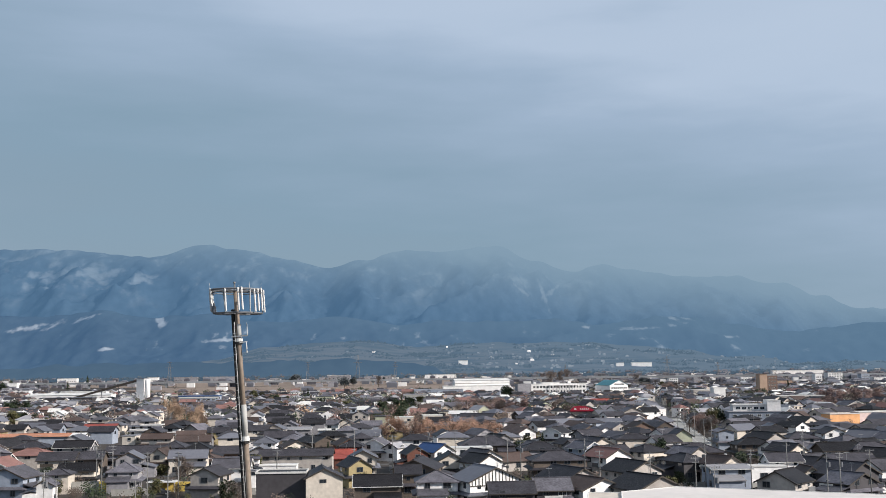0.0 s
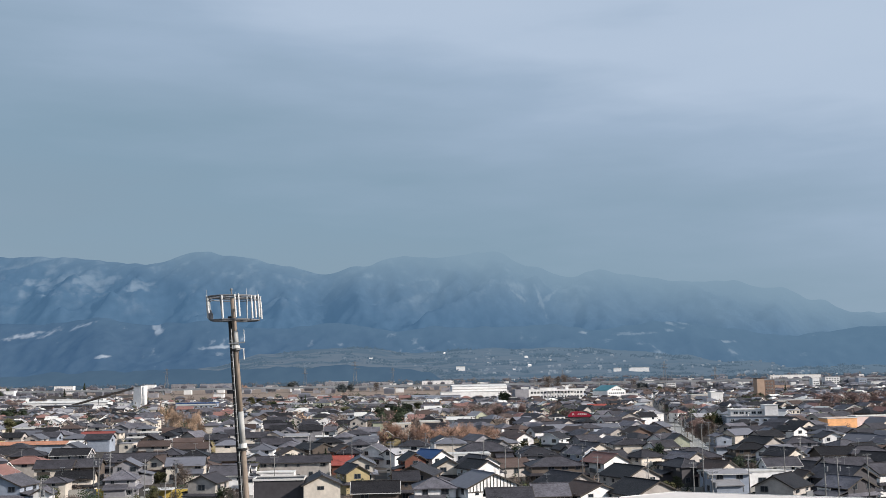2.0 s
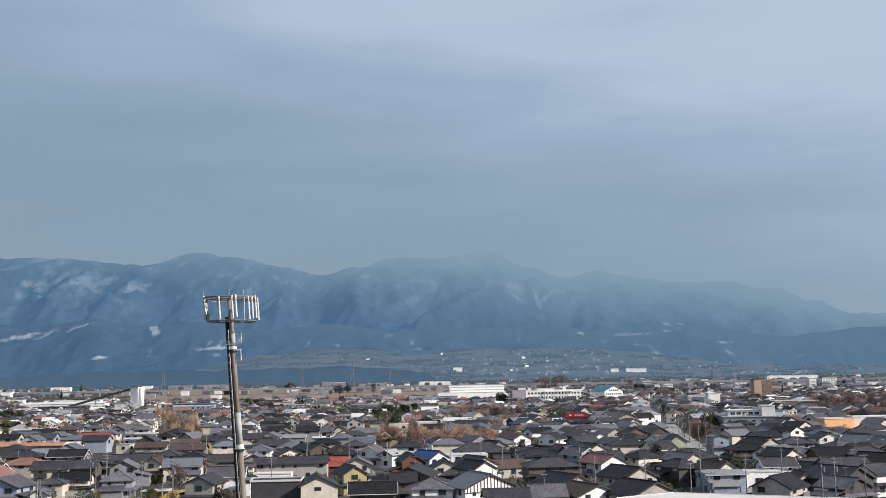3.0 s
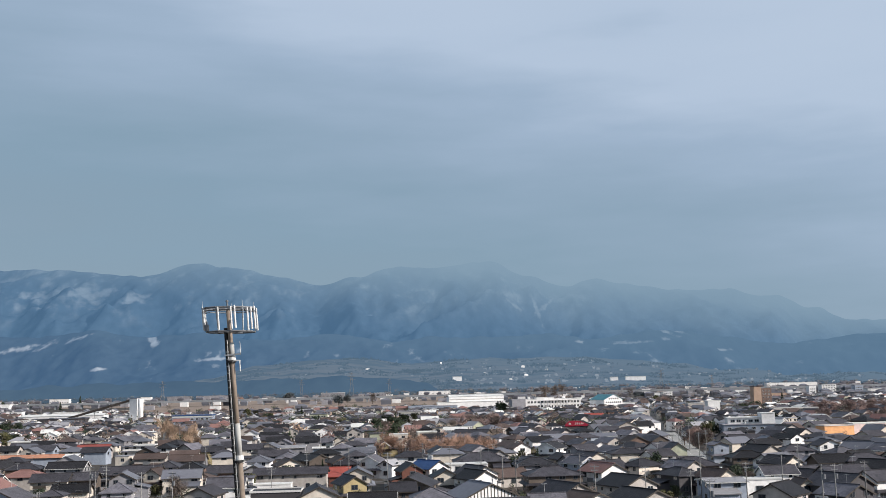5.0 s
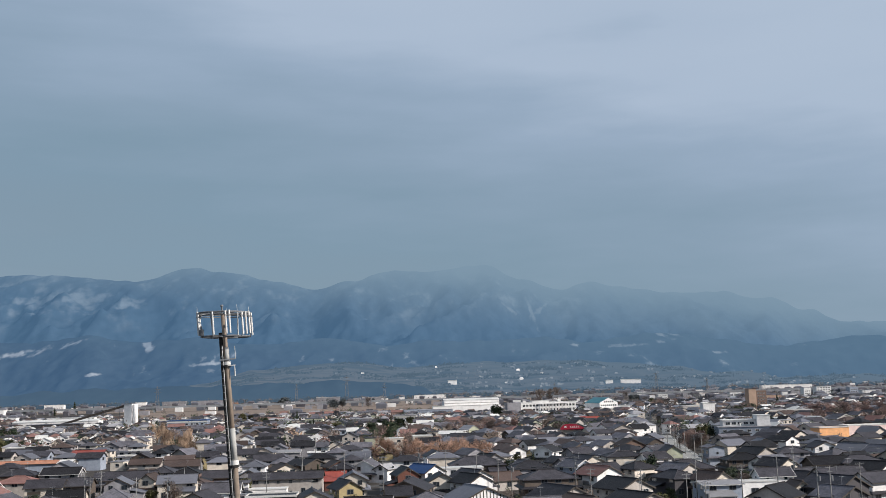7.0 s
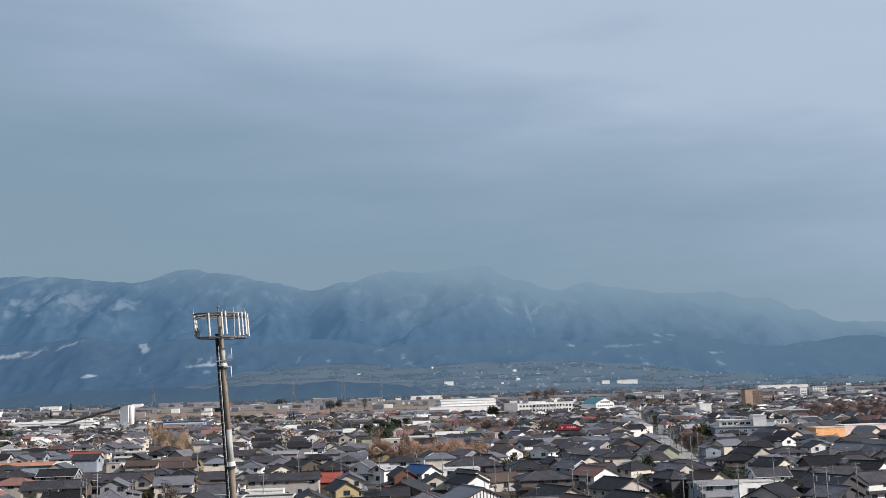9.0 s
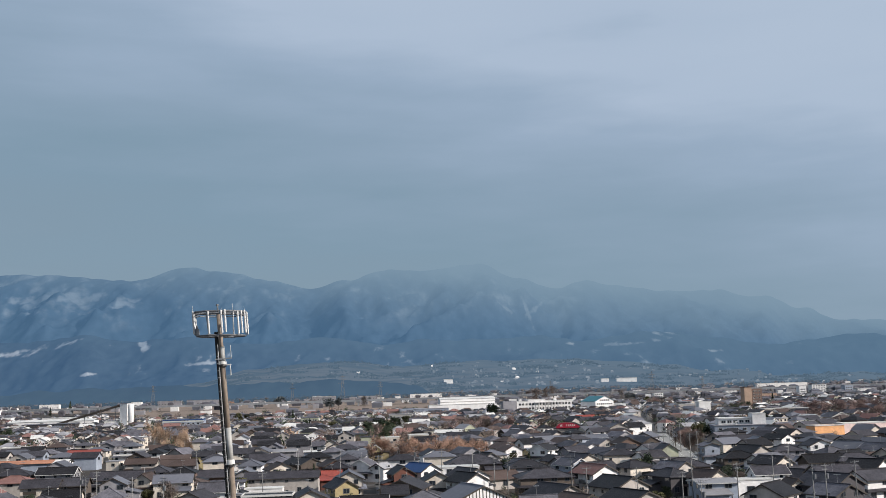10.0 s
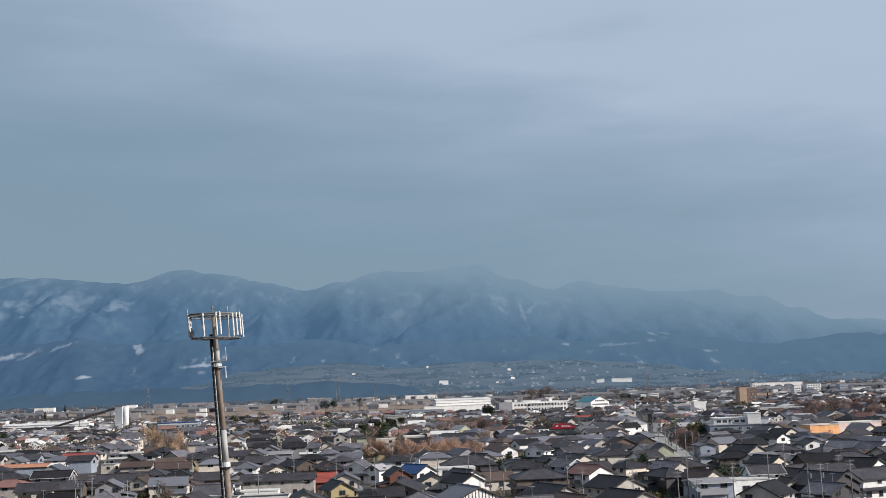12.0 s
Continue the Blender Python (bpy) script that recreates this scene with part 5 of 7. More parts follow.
far_block(510, 1300, 2, 23, 14, 8.2, 'grey', 'dark', 'grey hall with a dark roof', 8, 2)
far_block(2, 1140, 2, 34, 14, 8.4, 'bluegrey', 'lightgrey', 'long blue-grey factory shed with flat roof', 8, 1)
far_block(-26, 940, 2, 20, 14, 7.9, 'concrete', 'lightgrey', 'long concrete office block with flat roof', 8, 2)
far_block(-61, 910, 2, 17, 14, 6.7, 'grey', 'lightgrey', 'long grey shed with open front', 6, 1)
far_block(-608, 2250, 2, 21, 14, 8.3, 'white', 'white', 'long pale warehouse on the plain', 8, 1)
far_block(-539, 2250, 2, 48, 14, 8.3, 'grey', 'lightgrey', 'long pale warehouse on the plain', 8, 1)
far_block(-468, 2250, 2, 71, 14, 8.3, 'grey', 'lightgrey', 'long pale warehouse on the plain', 8, 1)
far_block(-170, 1090, 2, 40, 14, 5.8, 'pink', 'salmon', 'long pinkish hall with faded red roof', 10, 1)
far_block(-135, 970, 2, 26, 14, 6.1, 'white', 'lightgrey', 'white two-storey school wing', 10, 1)
far_block(-106, 955, 2, 15, 14, 7.1, 'green', 'slate', 'pale green hall with a grey roof', 6, 2)
far_block(-220, 2250, 2, 48, 14, 8.3, 'grey', 'white', 'pale hall standing on the plain', 6, 1)
far_block(-8, 2250, 2, 67, 14, 7.1, 'white', 'white', 'low white warehouse on the plain', 8, 1)
far_block(-126, 2250, 2, 48, 14, 5.9, 'grey', 'white', 'low pale warehouse on the plain', 8, 1)
far_block(-787, 2250, 2, 40, 14, 8.3, 'white', 'white', 'low white warehouse on the plain', 8, 1)
far_block(-524, 1350, 2, 13, 14, 7.8, 'white', 'lightgrey', 'white two-storey building on the plain', 4, 2)
far_block(-680, 1700, 2, 16, 14, 10.8, 'white', 'white', 'white two-storey building on the plain', 4, 2)
far_block(-418, 1040, 2, 33, 14, 3.8, 'white', 'white', 'low white shed with a flat roof', 6, 1)
far_block(106, 800, 2, 15, 14, 5.1, 'beige', 'grey', 'beige hall beside the school', 5, 1)
far_block(256, 1160, 2, 15, 14, 4.9, 'white', 'white', 'small white office building', 5, 1)
far_block(351, 1660, 2, 14, 14, 7, 'white', 'white', 'small white office building', 4, 2)
far_block(449, 1610, 2, 17, 14, 8.5, 'white', 'lightgrey', 'white building with flat roof', 4, 2)
far_block(-349, 1000, 2, 48, 14, 7.4, 'charcoal', 'slate', 'long dark shed with a blue-grey roof', 8, 1)
far_block(-419, 1255, 2, 53, 14, 8, 'white', 'white', 'white plant shed with low roof', 8, 1)
far_block(-301, 1030, 2, 13, 14, 7.6, 'white', 'white', 'white plant office with low roof', 4, 1)


# ---- cars, walls and sheds close by ----
def car(x, y, a, paint, label):
    ob = thing("car", pose(x, y, 0.013, 0, 0, a), label, "car", "parked cars")
    prof = [(-2.1, 0.35), (2.1, 0.35), (2.12, 0.75), (1.95, 0.95), (1.0, 1.02), (0.35, 1.48), (-1.3, 1.5), (-2.0, 1.05), (-2.12, 0.8)]
    n = len(prof)
    body = Geo().poly([(px, -0.85 if pz < 1.1 else -0.68, pz) for px, pz in prof] + [(px, 0.85 if pz < 1.1 else 0.68, pz) for px, pz in prof],
                      [tuple(range(n)), tuple(range(2 * n - 1, n - 1, -1))] + [((i + 1) % n, i, n + i, n + (i + 1) % n) for i in range(n)])
    part("body", body, paint, ob)
    for sy in (-1, 1):
        part("side_window", Geo().poly([(0.75, sy * 0.86, 1.05), (0.3, sy * 0.72, 1.4), (-1.25, sy * 0.72, 1.42), (-1.75, sy * 0.86, 1.08),
                                        (0.75, sy * 0.80, 1.05), (0.3, sy * 0.66, 1.4), (-1.25, sy * 0.66, 1.42), (-1.75, sy * 0.80, 1.08)],
                                       [(0, 1, 2, 3), (7, 6, 5, 4), (0, 4, 5, 1), (2, 6, 7, 3)]), GLASS, ob)
    part("windscreen", Geo().poly([(1.02, -0.6, 1.06), (1.02, 0.6, 1.06), (0.44, 0.55, 1.46), (0.44, -0.55, 1.46), (0.9, -0.6, 1.0), (0.9, 0.6, 1.0)], [(0, 1, 2, 3), (0, 4, 5, 1)]), GLASS, ob)
    for sx in (-1.3, 1.3):
        for sy in (-0.78, 0.78):
            w = part("wheel", Geo().tube((sx, sy - 0.1, 0.31), (sx, sy + 0.1, 0.31), 0.31, 0.31, 14), RUBBER, ob)
            part("rim", Geo().tube((sx, sy - 0.115, 0.31), (sx, sy + 0.115, 0.31), 0.19, 0.19, 10), STEEL, w)
    for sy in (-0.6, 0.6):
        part("headlight", Geo().box(2.03, sy - 0.16, 0.66, 2.13, sy + 0.16, 0.8), TRIM, ob)
        part("tail_light", Geo().box(-2.13, sy - 0.13, 0.72, -2.05, sy + 0.13, 0.95), LAMP_RED, ob)
    return ob


def garden_wall(x, y, a, length, h, mat, label):
    ob = thing("garden_wall", pose(x, y, 0, 0, 0, a), label, "wall", "garden walls")
    part("panel", Geo().box(-length / 2, -0.08, 0, length / 2, 0.08, h), mat, ob)
    part("coping", Geo().box(-length / 2 - 0.03, -0.12, h, length / 2 + 0.03, 0.12, h + 0.08), CONCRETE, ob)
    return ob


def carport(x, y, a, w, d, h):
    ob = thing("carport", pose(x, y, 0, 0, 0, a), "white flat carport on thin posts", "carport")
    part("roof", Geo().box(-w / 2, -d / 2, h, w / 2, d / 2, h + 0.16), ROOF["white"], ob)
    for sx in (-1, 1):
        for sy in (-1, 1):
            part("post", Geo().box(sx * (w / 2 - 0.2) - 0.06, sy * (d / 2 - 0.2) - 0.06, 0, sx * (w / 2 - 0.2) + 0.06, sy * (d / 2 - 0.2) + 0.06, h), TRIM, ob)
    return ob


car(-97.1, 291.1, 8, CAR_WHITE, 'white compact car parked in a yard')
car(-101.3, 298.9, 12, CAR_SILVER, 'silver car parked in a yard')
car(-93.7, 287.8, 5, CAR_WHITE, 'white car parked beside a house')
car(-94.9, 267.2, 10, CAR_WHITE, 'white car parked in a yard')
car(-98.1, 271.2, 12, CAR_DARK, 'dark car parked in a yard')
car(-68.5, 262.0, 4, CAR_DARK, 'dark car parked under a carport')
car(87.5, 394.1, 70, CAR_SILVER, 'silver car parked by the road')
car(66.6, 287.7, 30, CAR_WHITE, 'white car parked beside a shed')
garden_wall(-66.4, 269.0, 3, 9, 2.4, SIGN_YELLOW, 'bright yellow wall panel beside a carport')
garden_wall(-82.6, 265.9, 5, 4, 3, SIGN_YELLOW, 'yellow panel wall in a yard')
garden_wall(-89.2, 269.0, 4, 16, 2.6, CONCRETE, 'curved grey concrete yard wall')
garden_wall(-98.5, 260.5, 3, 10, 1.4, CONCRETE, 'low concrete block garden wall')
garden_wall(-75.5, 260.4, 3, 9, 1.6, CONCRETE, 'low concrete block garden wall')
garden_wall(-48.4, 259.9, 3, 6, 1.5, CONCRETE, 'low concrete block garden wall')
garden_wall(-13.4, 260.9, 2, 9, 1.4, CONCRETE, 'low concrete block garden wall')
garden_wall(68.6, 259.1, 2, 12, 1.4, CONCRETE, 'low concrete block garden wall')
garden_wall(59.4, 260.1, 3, 6, 1.6, CONCRETE, 'low concrete block garden wall')
garden_wall(76.3, 374.4, 20, 8, 1.4, CONCRETE, 'low concrete block garden wall')
carport(-69.4, 266.9, 3, 7, 5, 2.6)
carport(-100.6, 267.8, 3, 6, 5, 2.4)
carport(101.1, 253.2, 2, 8, 5, 2.8)


# ---- pylons of a power line over the plain ----
def pylon(x, y, height):
    ob = thing("pylon", pose(x, y, land(y) - 0.1), "tall grey lattice power pylon on the plain", "pylon", "power pylons")
    b, t = height * 0.09, height * 0.014
    corner = [(-1, -1), (1, -1), (1, 1), (-1, 1)]
    for sx, sy in corner:
        part("leg", Geo().tube((sx * b, sy * b, 0), (sx * t, sy * t, height), 0.22, 0.12, 5), DULL_STEEL, ob)
    for i in range(6):
        z0, z1 = height * i / 6, height * (i + 1) / 6
        r0, r1 = b + (t - b) * i / 6, b + (t - b) * (i + 1) / 6
        g = Geo()
        for k in range(4):
            (ax, ay), (bx, by) = corner[k], corner[(k + 1) % 4]
            g.tube((ax * r0, ay * r0, z0), (bx * r1, by * r1, z1), 0.09, 0.09, 4).tube((bx * r0, by * r0, z0), (ax * r1, ay * r1, z1), 0.09, 0.09, 4)
        part("bracing", g, DULL_STEEL, ob)
    for z, w in ((height * 0.72, 0.16), (height * 0.84, 0.13), (height * 0.95, 0.10)):
        part("crossarm", Geo().box(-w * height, -0.25, z, w * height, 0.25, z + 0.5), DULL_STEEL, ob)


pylon(-153, 1900, 50)
pylon(-98, 2150, 36)
pylon(-273, 2150, 38)
pylon(247, 2200, 26)
pylon(393, 1900, 41)
pylon(546, 2150, 28)
pylon(-511, 2000, 42)


# ---- trees ----
def crown_mesh(name, mat, seed, n, shape, leaf):
    """Many small leaf clumps or twigs in an uneven crown, 1 unit high."""
    rnd = random.Random(seed)
    g = Geo()
    lobes = [(rnd.uniform(-0.22, 0.22), rnd.uniform(-0.22, 0.22), rnd.uniform(0.35, 0.85), rnd.uniform(0.14, 0.27)) for _ in range(9)]
    for _ in range(n):
        if shape == "cone":
            z = rnd.random() ** 1.5
            r = 0.24 * (1 - z) * (0.55 + 0.45 * math.sin(z * 37 + seed)) + 0.015
            a = rnd.uniform(0, 2 * math.pi)
            q = rnd.random() ** 0.4
            c = Vector((r * q * math.cos(a), r * q * math.sin(a), 0.08 + 0.92 * z))
        else:
            lx, ly, lz, lr = rnd.choice(lobes)
            d = Vector((rnd.gauss(0, 1), rnd.gauss(0, 1), rnd.gauss(0, 1))).normalized() * lr * rnd.random() ** 0.45
            c = Vector((lx, ly, lz)) + d
            c.z = max(0.16, c.z)
        u = Vector((rnd.gauss(0, 1), rnd.gauss(0, 1), rnd.gauss(0, 1) + (1.2 if shape == "twig" else 0))).normalized()
        w = u.orthogonal().normalized()
        s = leaf * rnd.uniform(0.5, 1.3)
        k = 0.13 if shape == "twig" else 0.55
        t = 2.2 if shape == "twig" else 1.0
        g.poly([c - u * s * t, c + w * s * k, c + u * s * t, c - w * s * k], [(0, 1, 2, 3)])
    return g.mesh(name, mat)


def trunk_mesh(seed, top, mat, limbs=6):
    rnd = random.Random(seed)
    g = Geo()
    g.tube((0, 0, 0), (0.01, 0, 0.3), 0.028, 0.02, 7).tube((0.01, 0, 0.3), (0, 0.01, top), 0.02, 0.006, 7)
    for i in range(limbs):
        z = rnd.uniform(0.22, 0.6) * top / 0.9
        a = rnd.uniform(0, 6.28)
        r = rnd.uniform(0.18, 0.32)
        e = Vector((r * math.cos(a), r * math.sin(a), z + rnd.uniform(0.15, 0.32)))
        g.tube((0, 0, z), e, 0.011, 0.004, 5)
        for _ in range(3):
            f = e + Vector((rnd.uniform(-0.12, 0.12), rnd.uniform(-0.12, 0.12), rnd.uniform(0.02, 0.14)))
            g.tube(e * 0.8 + Vector((0, 0, z * 0.2)), f, 0.005, 0.002, 4)
    return g.mesh("trunk", mat)


TREES = {
    "bare": [(trunk_mesh(i, 0.8, BARK, 9), crown_mesh("crown", TWIG, 10 + i, 1400, "twig", 0.036)) for i in range(3)],
    "grey": [(trunk_mesh(i + 5, 0.8, BARK, 9), crown_mesh("crown", TWIG_GREY, 20 + i, 1300, "twig", 0.034)) for i in range(3)],
    "tan": [(trunk_mesh(i + 9, 0.85, BARK, 8), crown_mesh("crown", TWIG_TAN, 30 + i, 1800, "twig", 0.034)) for i in range(3)],
    "green": [(trunk_mesh(i + 12, 0.7, BARK, 5), crown_mesh("crown", LEAF, 40 + i, 1300, "ball", 0.045)) for i in range(3)],
    "olive": [(trunk_mesh(i + 15, 0.7, BARK, 5), crown_mesh("crown", LEAF_OLIVE, 50 + i, 1300, "ball", 0.045)) for i in range(3)],
    "russet": [(trunk_mesh(i + 22, 0.8, BARK, 9), crown_mesh("crown", TWIG_RUSSET, 70 + i, 1700, "twig", 0.036)) for i in range(3)],
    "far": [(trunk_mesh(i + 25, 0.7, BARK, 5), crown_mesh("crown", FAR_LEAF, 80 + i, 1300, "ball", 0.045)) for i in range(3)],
    "cedar": [(trunk_mesh(i + 18, 0.9, BARK, 2), crown_mesh("crown", LEAF, 60 + i, 1300, "cone", 0.04)) for i in range(3)],
}
TREE_LABEL = {"bare": "bare winter tree with reddish-brown twigs", "grey": "bare winter tree with grey-brown twigs", "russet": "bare winter tree with dull russet twigs", "far": "broad green tree on the plain, haze tinted into its leaves", "tan": "tall tree with dry tan leaves",
              "green": "dark evergreen tree in a garden", "olive": "leafy olive-green tree in a garden", "cedar": "dark pointed evergreen cedar tree"}


def tree(x, y, kind, height, spread=1.0, seed=0):
    rnd = random.Random(seed * 31 + 7)
    ob = thing("tree", Matrix.Translation((x, y, land(y) - (0.1 if y < 1100 else 0.9))) @ Euler((0, 0, rnd.uniform(0, 6.28))).to_matrix().to_4x4(), TREE_LABEL[kind], "tree", "trees of the town")
    ob.scale = (height * spread, height * spread, height)
    t, c = rnd.choice(TREES[kind])
    FOOTPRINTS.append((x, y, height * 0.28))
    part("trunk", t, None, ob)
    part("crown", c, None, ob)
    return ob


tree(-23.7, 465.1, 'bare', 9, 1.15, 1)
tree(-20.3, 470.4, 'bare', 8, 1.15, 2)
tree(-13.0, 473.4, 'bare', 9, 1.15, 3)
tree(-10.1, 452.2, 'bare', 8, 1.15, 4)
tree(-6.6, 455.0, 'bare', 9, 1.15, 5)
tree(-2.9, 443.6, 'bare', 9, 1.15, 6)
tree(3.0, 457.7, 'bare', 9, 1.15, 7)
tree(6.6, 463.2, 'bare', 8, 1.15, 8)
tree(10.5, 425.4, 'bare', 9, 1.15, 9)
tree(13.9, 427.1, 'bare', 8, 1.15, 10)
tree(19.8, 459.7, 'bare', 8, 1.15, 11)
tree(22.5, 443.7, 'bare', 8, 1.15, 12)
tree(2.1, 538.3, 'bare', 8, 1.15, 13)
tree(-24.9, 456.0, 'bare', 8, 1.15, 14)
tree(-22.6, 481.9, 'bare', 9.5, 1.15, 15)
tree(-16.0, 453.7, 'bare', 8, 1.15, 16)
tree(-8.8, 471.9, 'bare', 9.5, 1.15, 17)
tree(-1.3, 440.2, 'bare', 8, 1.15, 18)
tree(9.1, 467.1, 'bare', 9, 1.15, 19)
tree(13.0, 449.6, 'bare', 9, 1.15, 20)
tree(16.3, 445.3, 'bare', 8, 1.15, 21)
tree(-179.9, 705.3, 'tan', 11, 0.7, 22)
tree(-155.9, 627.0, 'tan', 11, 0.7, 23)
tree(-141.1, 583.2, 'tan', 11, 0.7, 24)
tree(-134.6, 568.7, 'tan', 12, 0.7, 25)
tree(-133.8, 580.6, 'tan', 11, 0.7, 26)
tree(-124.8, 555.9, 'tan', 10, 0.7, 27)
tree(-209.7, 805.5, 'tan', 11, 0.7, 28)
tree(-130.1, 532.5, 'tan', 9, 0.7, 29)
tree(-123.7, 534.8, 'tan', 8, 0.7, 30)
tree(-117.6, 528.7, 'tan', 9, 0.7, 31)
tree(-190.8, 757.3, 'tan', 12, 0.7, 32)
tree(-162.9, 663.1, 'tan', 12, 0.7, 33)
tree(-138.7, 608.8, 'tan', 12, 0.7, 34)
tree(-22.6, 694.8, 'green', 13, 1, 35)
tree(-31.1, 706.4, 'green', 11, 1, 36)
tree(-35.7, 623.8, 'green', 9, 1, 37)
tree(-16.8, 677.9, 'olive', 7, 1, 38)
tree(-134.1, 1057.2, 'cedar', 13, 1, 39)
tree(-148.9, 1141.2, 'cedar', 10, 1, 40)
tree(-90.0, 918.8, 'cedar', 10, 1, 41)
tree(-90.6, 779.1, 'green', 7, 1, 42)
tree(-186.6, 1056.5, 'olive', 12, 1, 43)
tree(-177.3, 1041.4, 'olive', 10, 1, 44)
tree(-172.6, 1056.0, 'green', 8, 1, 45)
tree(-310.1, 782.1, 'green', 12, 1, 46)
tree(-299.1, 769.6, 'green', 11, 1, 47)
tree(-306.9, 759.0, 'green', 11, 1, 48)
tree(-280.0, 714.0, 'green', 9, 1, 49)
tree(-615.4, 1856.5, 'cedar', 20, 1, 50)
tree(-596.7, 1706.1, 'cedar', 14, 1, 51)
tree(-634.7, 1707.6, 'green', 10, 1, 52)
tree(-814.4, 2024.0, 'green', 11.7, 1, 53)
tree(-640.3, 1561.0, 'green', 16.6, 1, 54)
tree(54.6, 946.8, 'green', 16, 1, 55)
tree(65.2, 1072.6, 'green', 12, 1, 56)
tree(290.5, 1590.1, 'far', 11.2, 1.35, 57)
tree(309.7, 1635.0, 'far', 9.3, 1.35, 58)
tree(297.7, 1678.4, 'grey', 14, 1, 59)
tree(261.1, 1334.4, 'grey', 14, 1, 60)
tree(266.5, 1320.1, 'olive', 12, 1, 61)
tree(213.3, 1259.6, 'grey', 10, 1, 62)
tree(-147.8, 1594.0, 'far', 16.5, 1.35, 63)
tree(-146.9, 1731.0, 'far', 14.4, 1.35, 64)
tree(-261.5, 1868.0, 'far', 17.2, 1.35, 65)
tree(-273.3, 2005.0, 'far', 15.1, 1.35, 66)
tree(152.5, 1542.0, 'grey', 23.5, 1, 67)
tree(179.3, 1679.0, 'grey', 22.5, 1, 68)
tree(208.2, 1816.0, 'grey', 22.6, 1, 69)
tree(177.6, 1953.0, 'grey', 13.4, 1, 70)
tree(-117.0, 2090.0, 'far', 7.9, 1.35, 71)
tree(-99.6, 1627.0, 'grey', 18, 1, 72)
tree(375.1, 1178.4, 'cedar', 14, 1, 73)
tree(-347.9, 1901.0, 'bare', 12.6, 1, 74)
tree(-364.4, 2038.0, 'bare', 6, 1, 75)
tree(134.4, 543.8, 'olive', 9, 1, 76)
tree(141.5, 558.4, 'green', 9, 1, 77)
tree(119.9, 501.8, 'grey', 8, 1, 78)
tree(28.1, 380.2, 'olive', 6, 1, 79)
tree(24.4, 368.3, 'green', 6, 1, 80)
tree(-52.9, 304.7, 'olive', 6, 1, 81)
tree(-76.7, 295.9, 'olive', 5, 1, 82)
tree(-32.1, 243.6, 'grey', 5.5, 1, 83)
tree(-30.6, 244.7, 'green', 6, 1, 84)
tree(-48.2, 241.8, 'green', 5.5, 1, 85)
tree(-44.8, 234.0, 'grey', 6, 1, 86)
tree(-29.4, 242.1, 'grey', 5, 1, 87)
tree(67.0, 340.9, 'green', 7, 1, 88)
tree(62.3, 330.5, 'olive', 6, 1, 89)
tree(55.2, 258.2, 'green', 5, 1, 90)
tree(51.6, 247.5, 'olive', 5, 1, 91)
tree(84.1, 293.1, 'green', 6, 1, 92)
tree(78.5, 278.8, 'grey', 6, 1, 93)
tree(82.5, 303.8, 'green', 6, 1, 94)
tree(-21.0, 271.7, 'green', 4, 1, 95)
tree(-38.3, 259.7, 'olive', 4, 1, 96)
tree(-68.2, 253.2, 'olive', 5, 1, 97)
tree(-71.9, 294.7, 'grey', 7, 1, 98)
tree(-68.4, 288.1, 'grey', 6, 1, 99)
tree(-92.2, 259.5, 'olive', 4, 1, 100)
tree(13.4, 232.8, 'olive', 4, 1, 101)
tree(19.4, 232.1, 'olive', 4, 1, 102)
tree(32.6, 753.5, 'grey', 9, 1, 103)
tree(40.0, 781.3, 'grey', 9, 1, 104)
tree(20.8, 752.5, 'grey', 8, 1, 105)
tree(49.4, 768.9, 'grey', 8, 1, 106)
tree(64.7, 715.7, 'olive', 7, 1, 107)
tree(-134.0, 365.7, 'green', 6, 1, 108)
tree(-143.6, 373.1, 'olive', 6, 1, 109)
tree(-261.0, 1270.5, 'grey', 9, 1, 110)
tree(-164.2, 534.8, 'olive', 6, 1, 111)
tree(-220.2, 595.4, 'olive', 6, 1, 112)
tree(-209.4, 578.5, 'green', 6, 1, 113)
tree(337.0, 985.4, 'russet', 9, 1.2, 114)
tree(307.3, 892.6, 'russet', 10, 1.2, 115)
tree(280.1, 808.1, 'russet', 11, 1.2, 116)
tree(290.2, 820.3, 'russet', 12, 1.2, 117)
tree(328.0, 921.1, 'russet', 9, 1.2, 118)
tree(338.8, 945.0, 'russet', 10, 1.2, 119)
tree(311.1, 851.0, 'russet', 11, 1.2, 120)
tree(282.4, 767.8, 'russet', 12, 1.2, 121)
tree(360.6, 974.0, 'russet', 9, 1.2, 122)
tree(332.2, 880.4, 'russet', 10, 1.2, 123)
tree(342.2, 901.2, 'russet', 11, 1.2, 124)
tree(309.8, 810.9, 'russet', 12, 1.2, 125)
tree(353.5, 908.7, 'russet', 9, 1.2, 126)
tree(364.6, 931.3, 'russet', 10, 1.2, 127)
tree(331.4, 841.5, 'russet', 11, 1.2, 128)
tree(343.5, 856.8, 'russet', 12, 1.2, 129)
tree(387.2, 960.1, 'russet', 9, 1.2, 130)
tree(353.2, 870.8, 'russet', 10, 1.2, 131)
tree(366.5, 888.0, 'russet', 11, 1.2, 132)
tree(331.9, 799.7, 'russet', 12, 1.2, 133)
tree(424.9, 1017.7, 'russet', 9, 1.2, 134)
tree(389.7, 918.0, 'russet', 10, 1.2, 135)
tree(354.2, 830.0, 'russet', 11, 1.2, 136)
tree(363.4, 846.6, 'russet', 12, 1.2, 137)
tree(413.0, 946.7, 'russet', 9, 1.2, 138)
tree(427.0, 973.4, 'russet', 10, 1.2, 139)


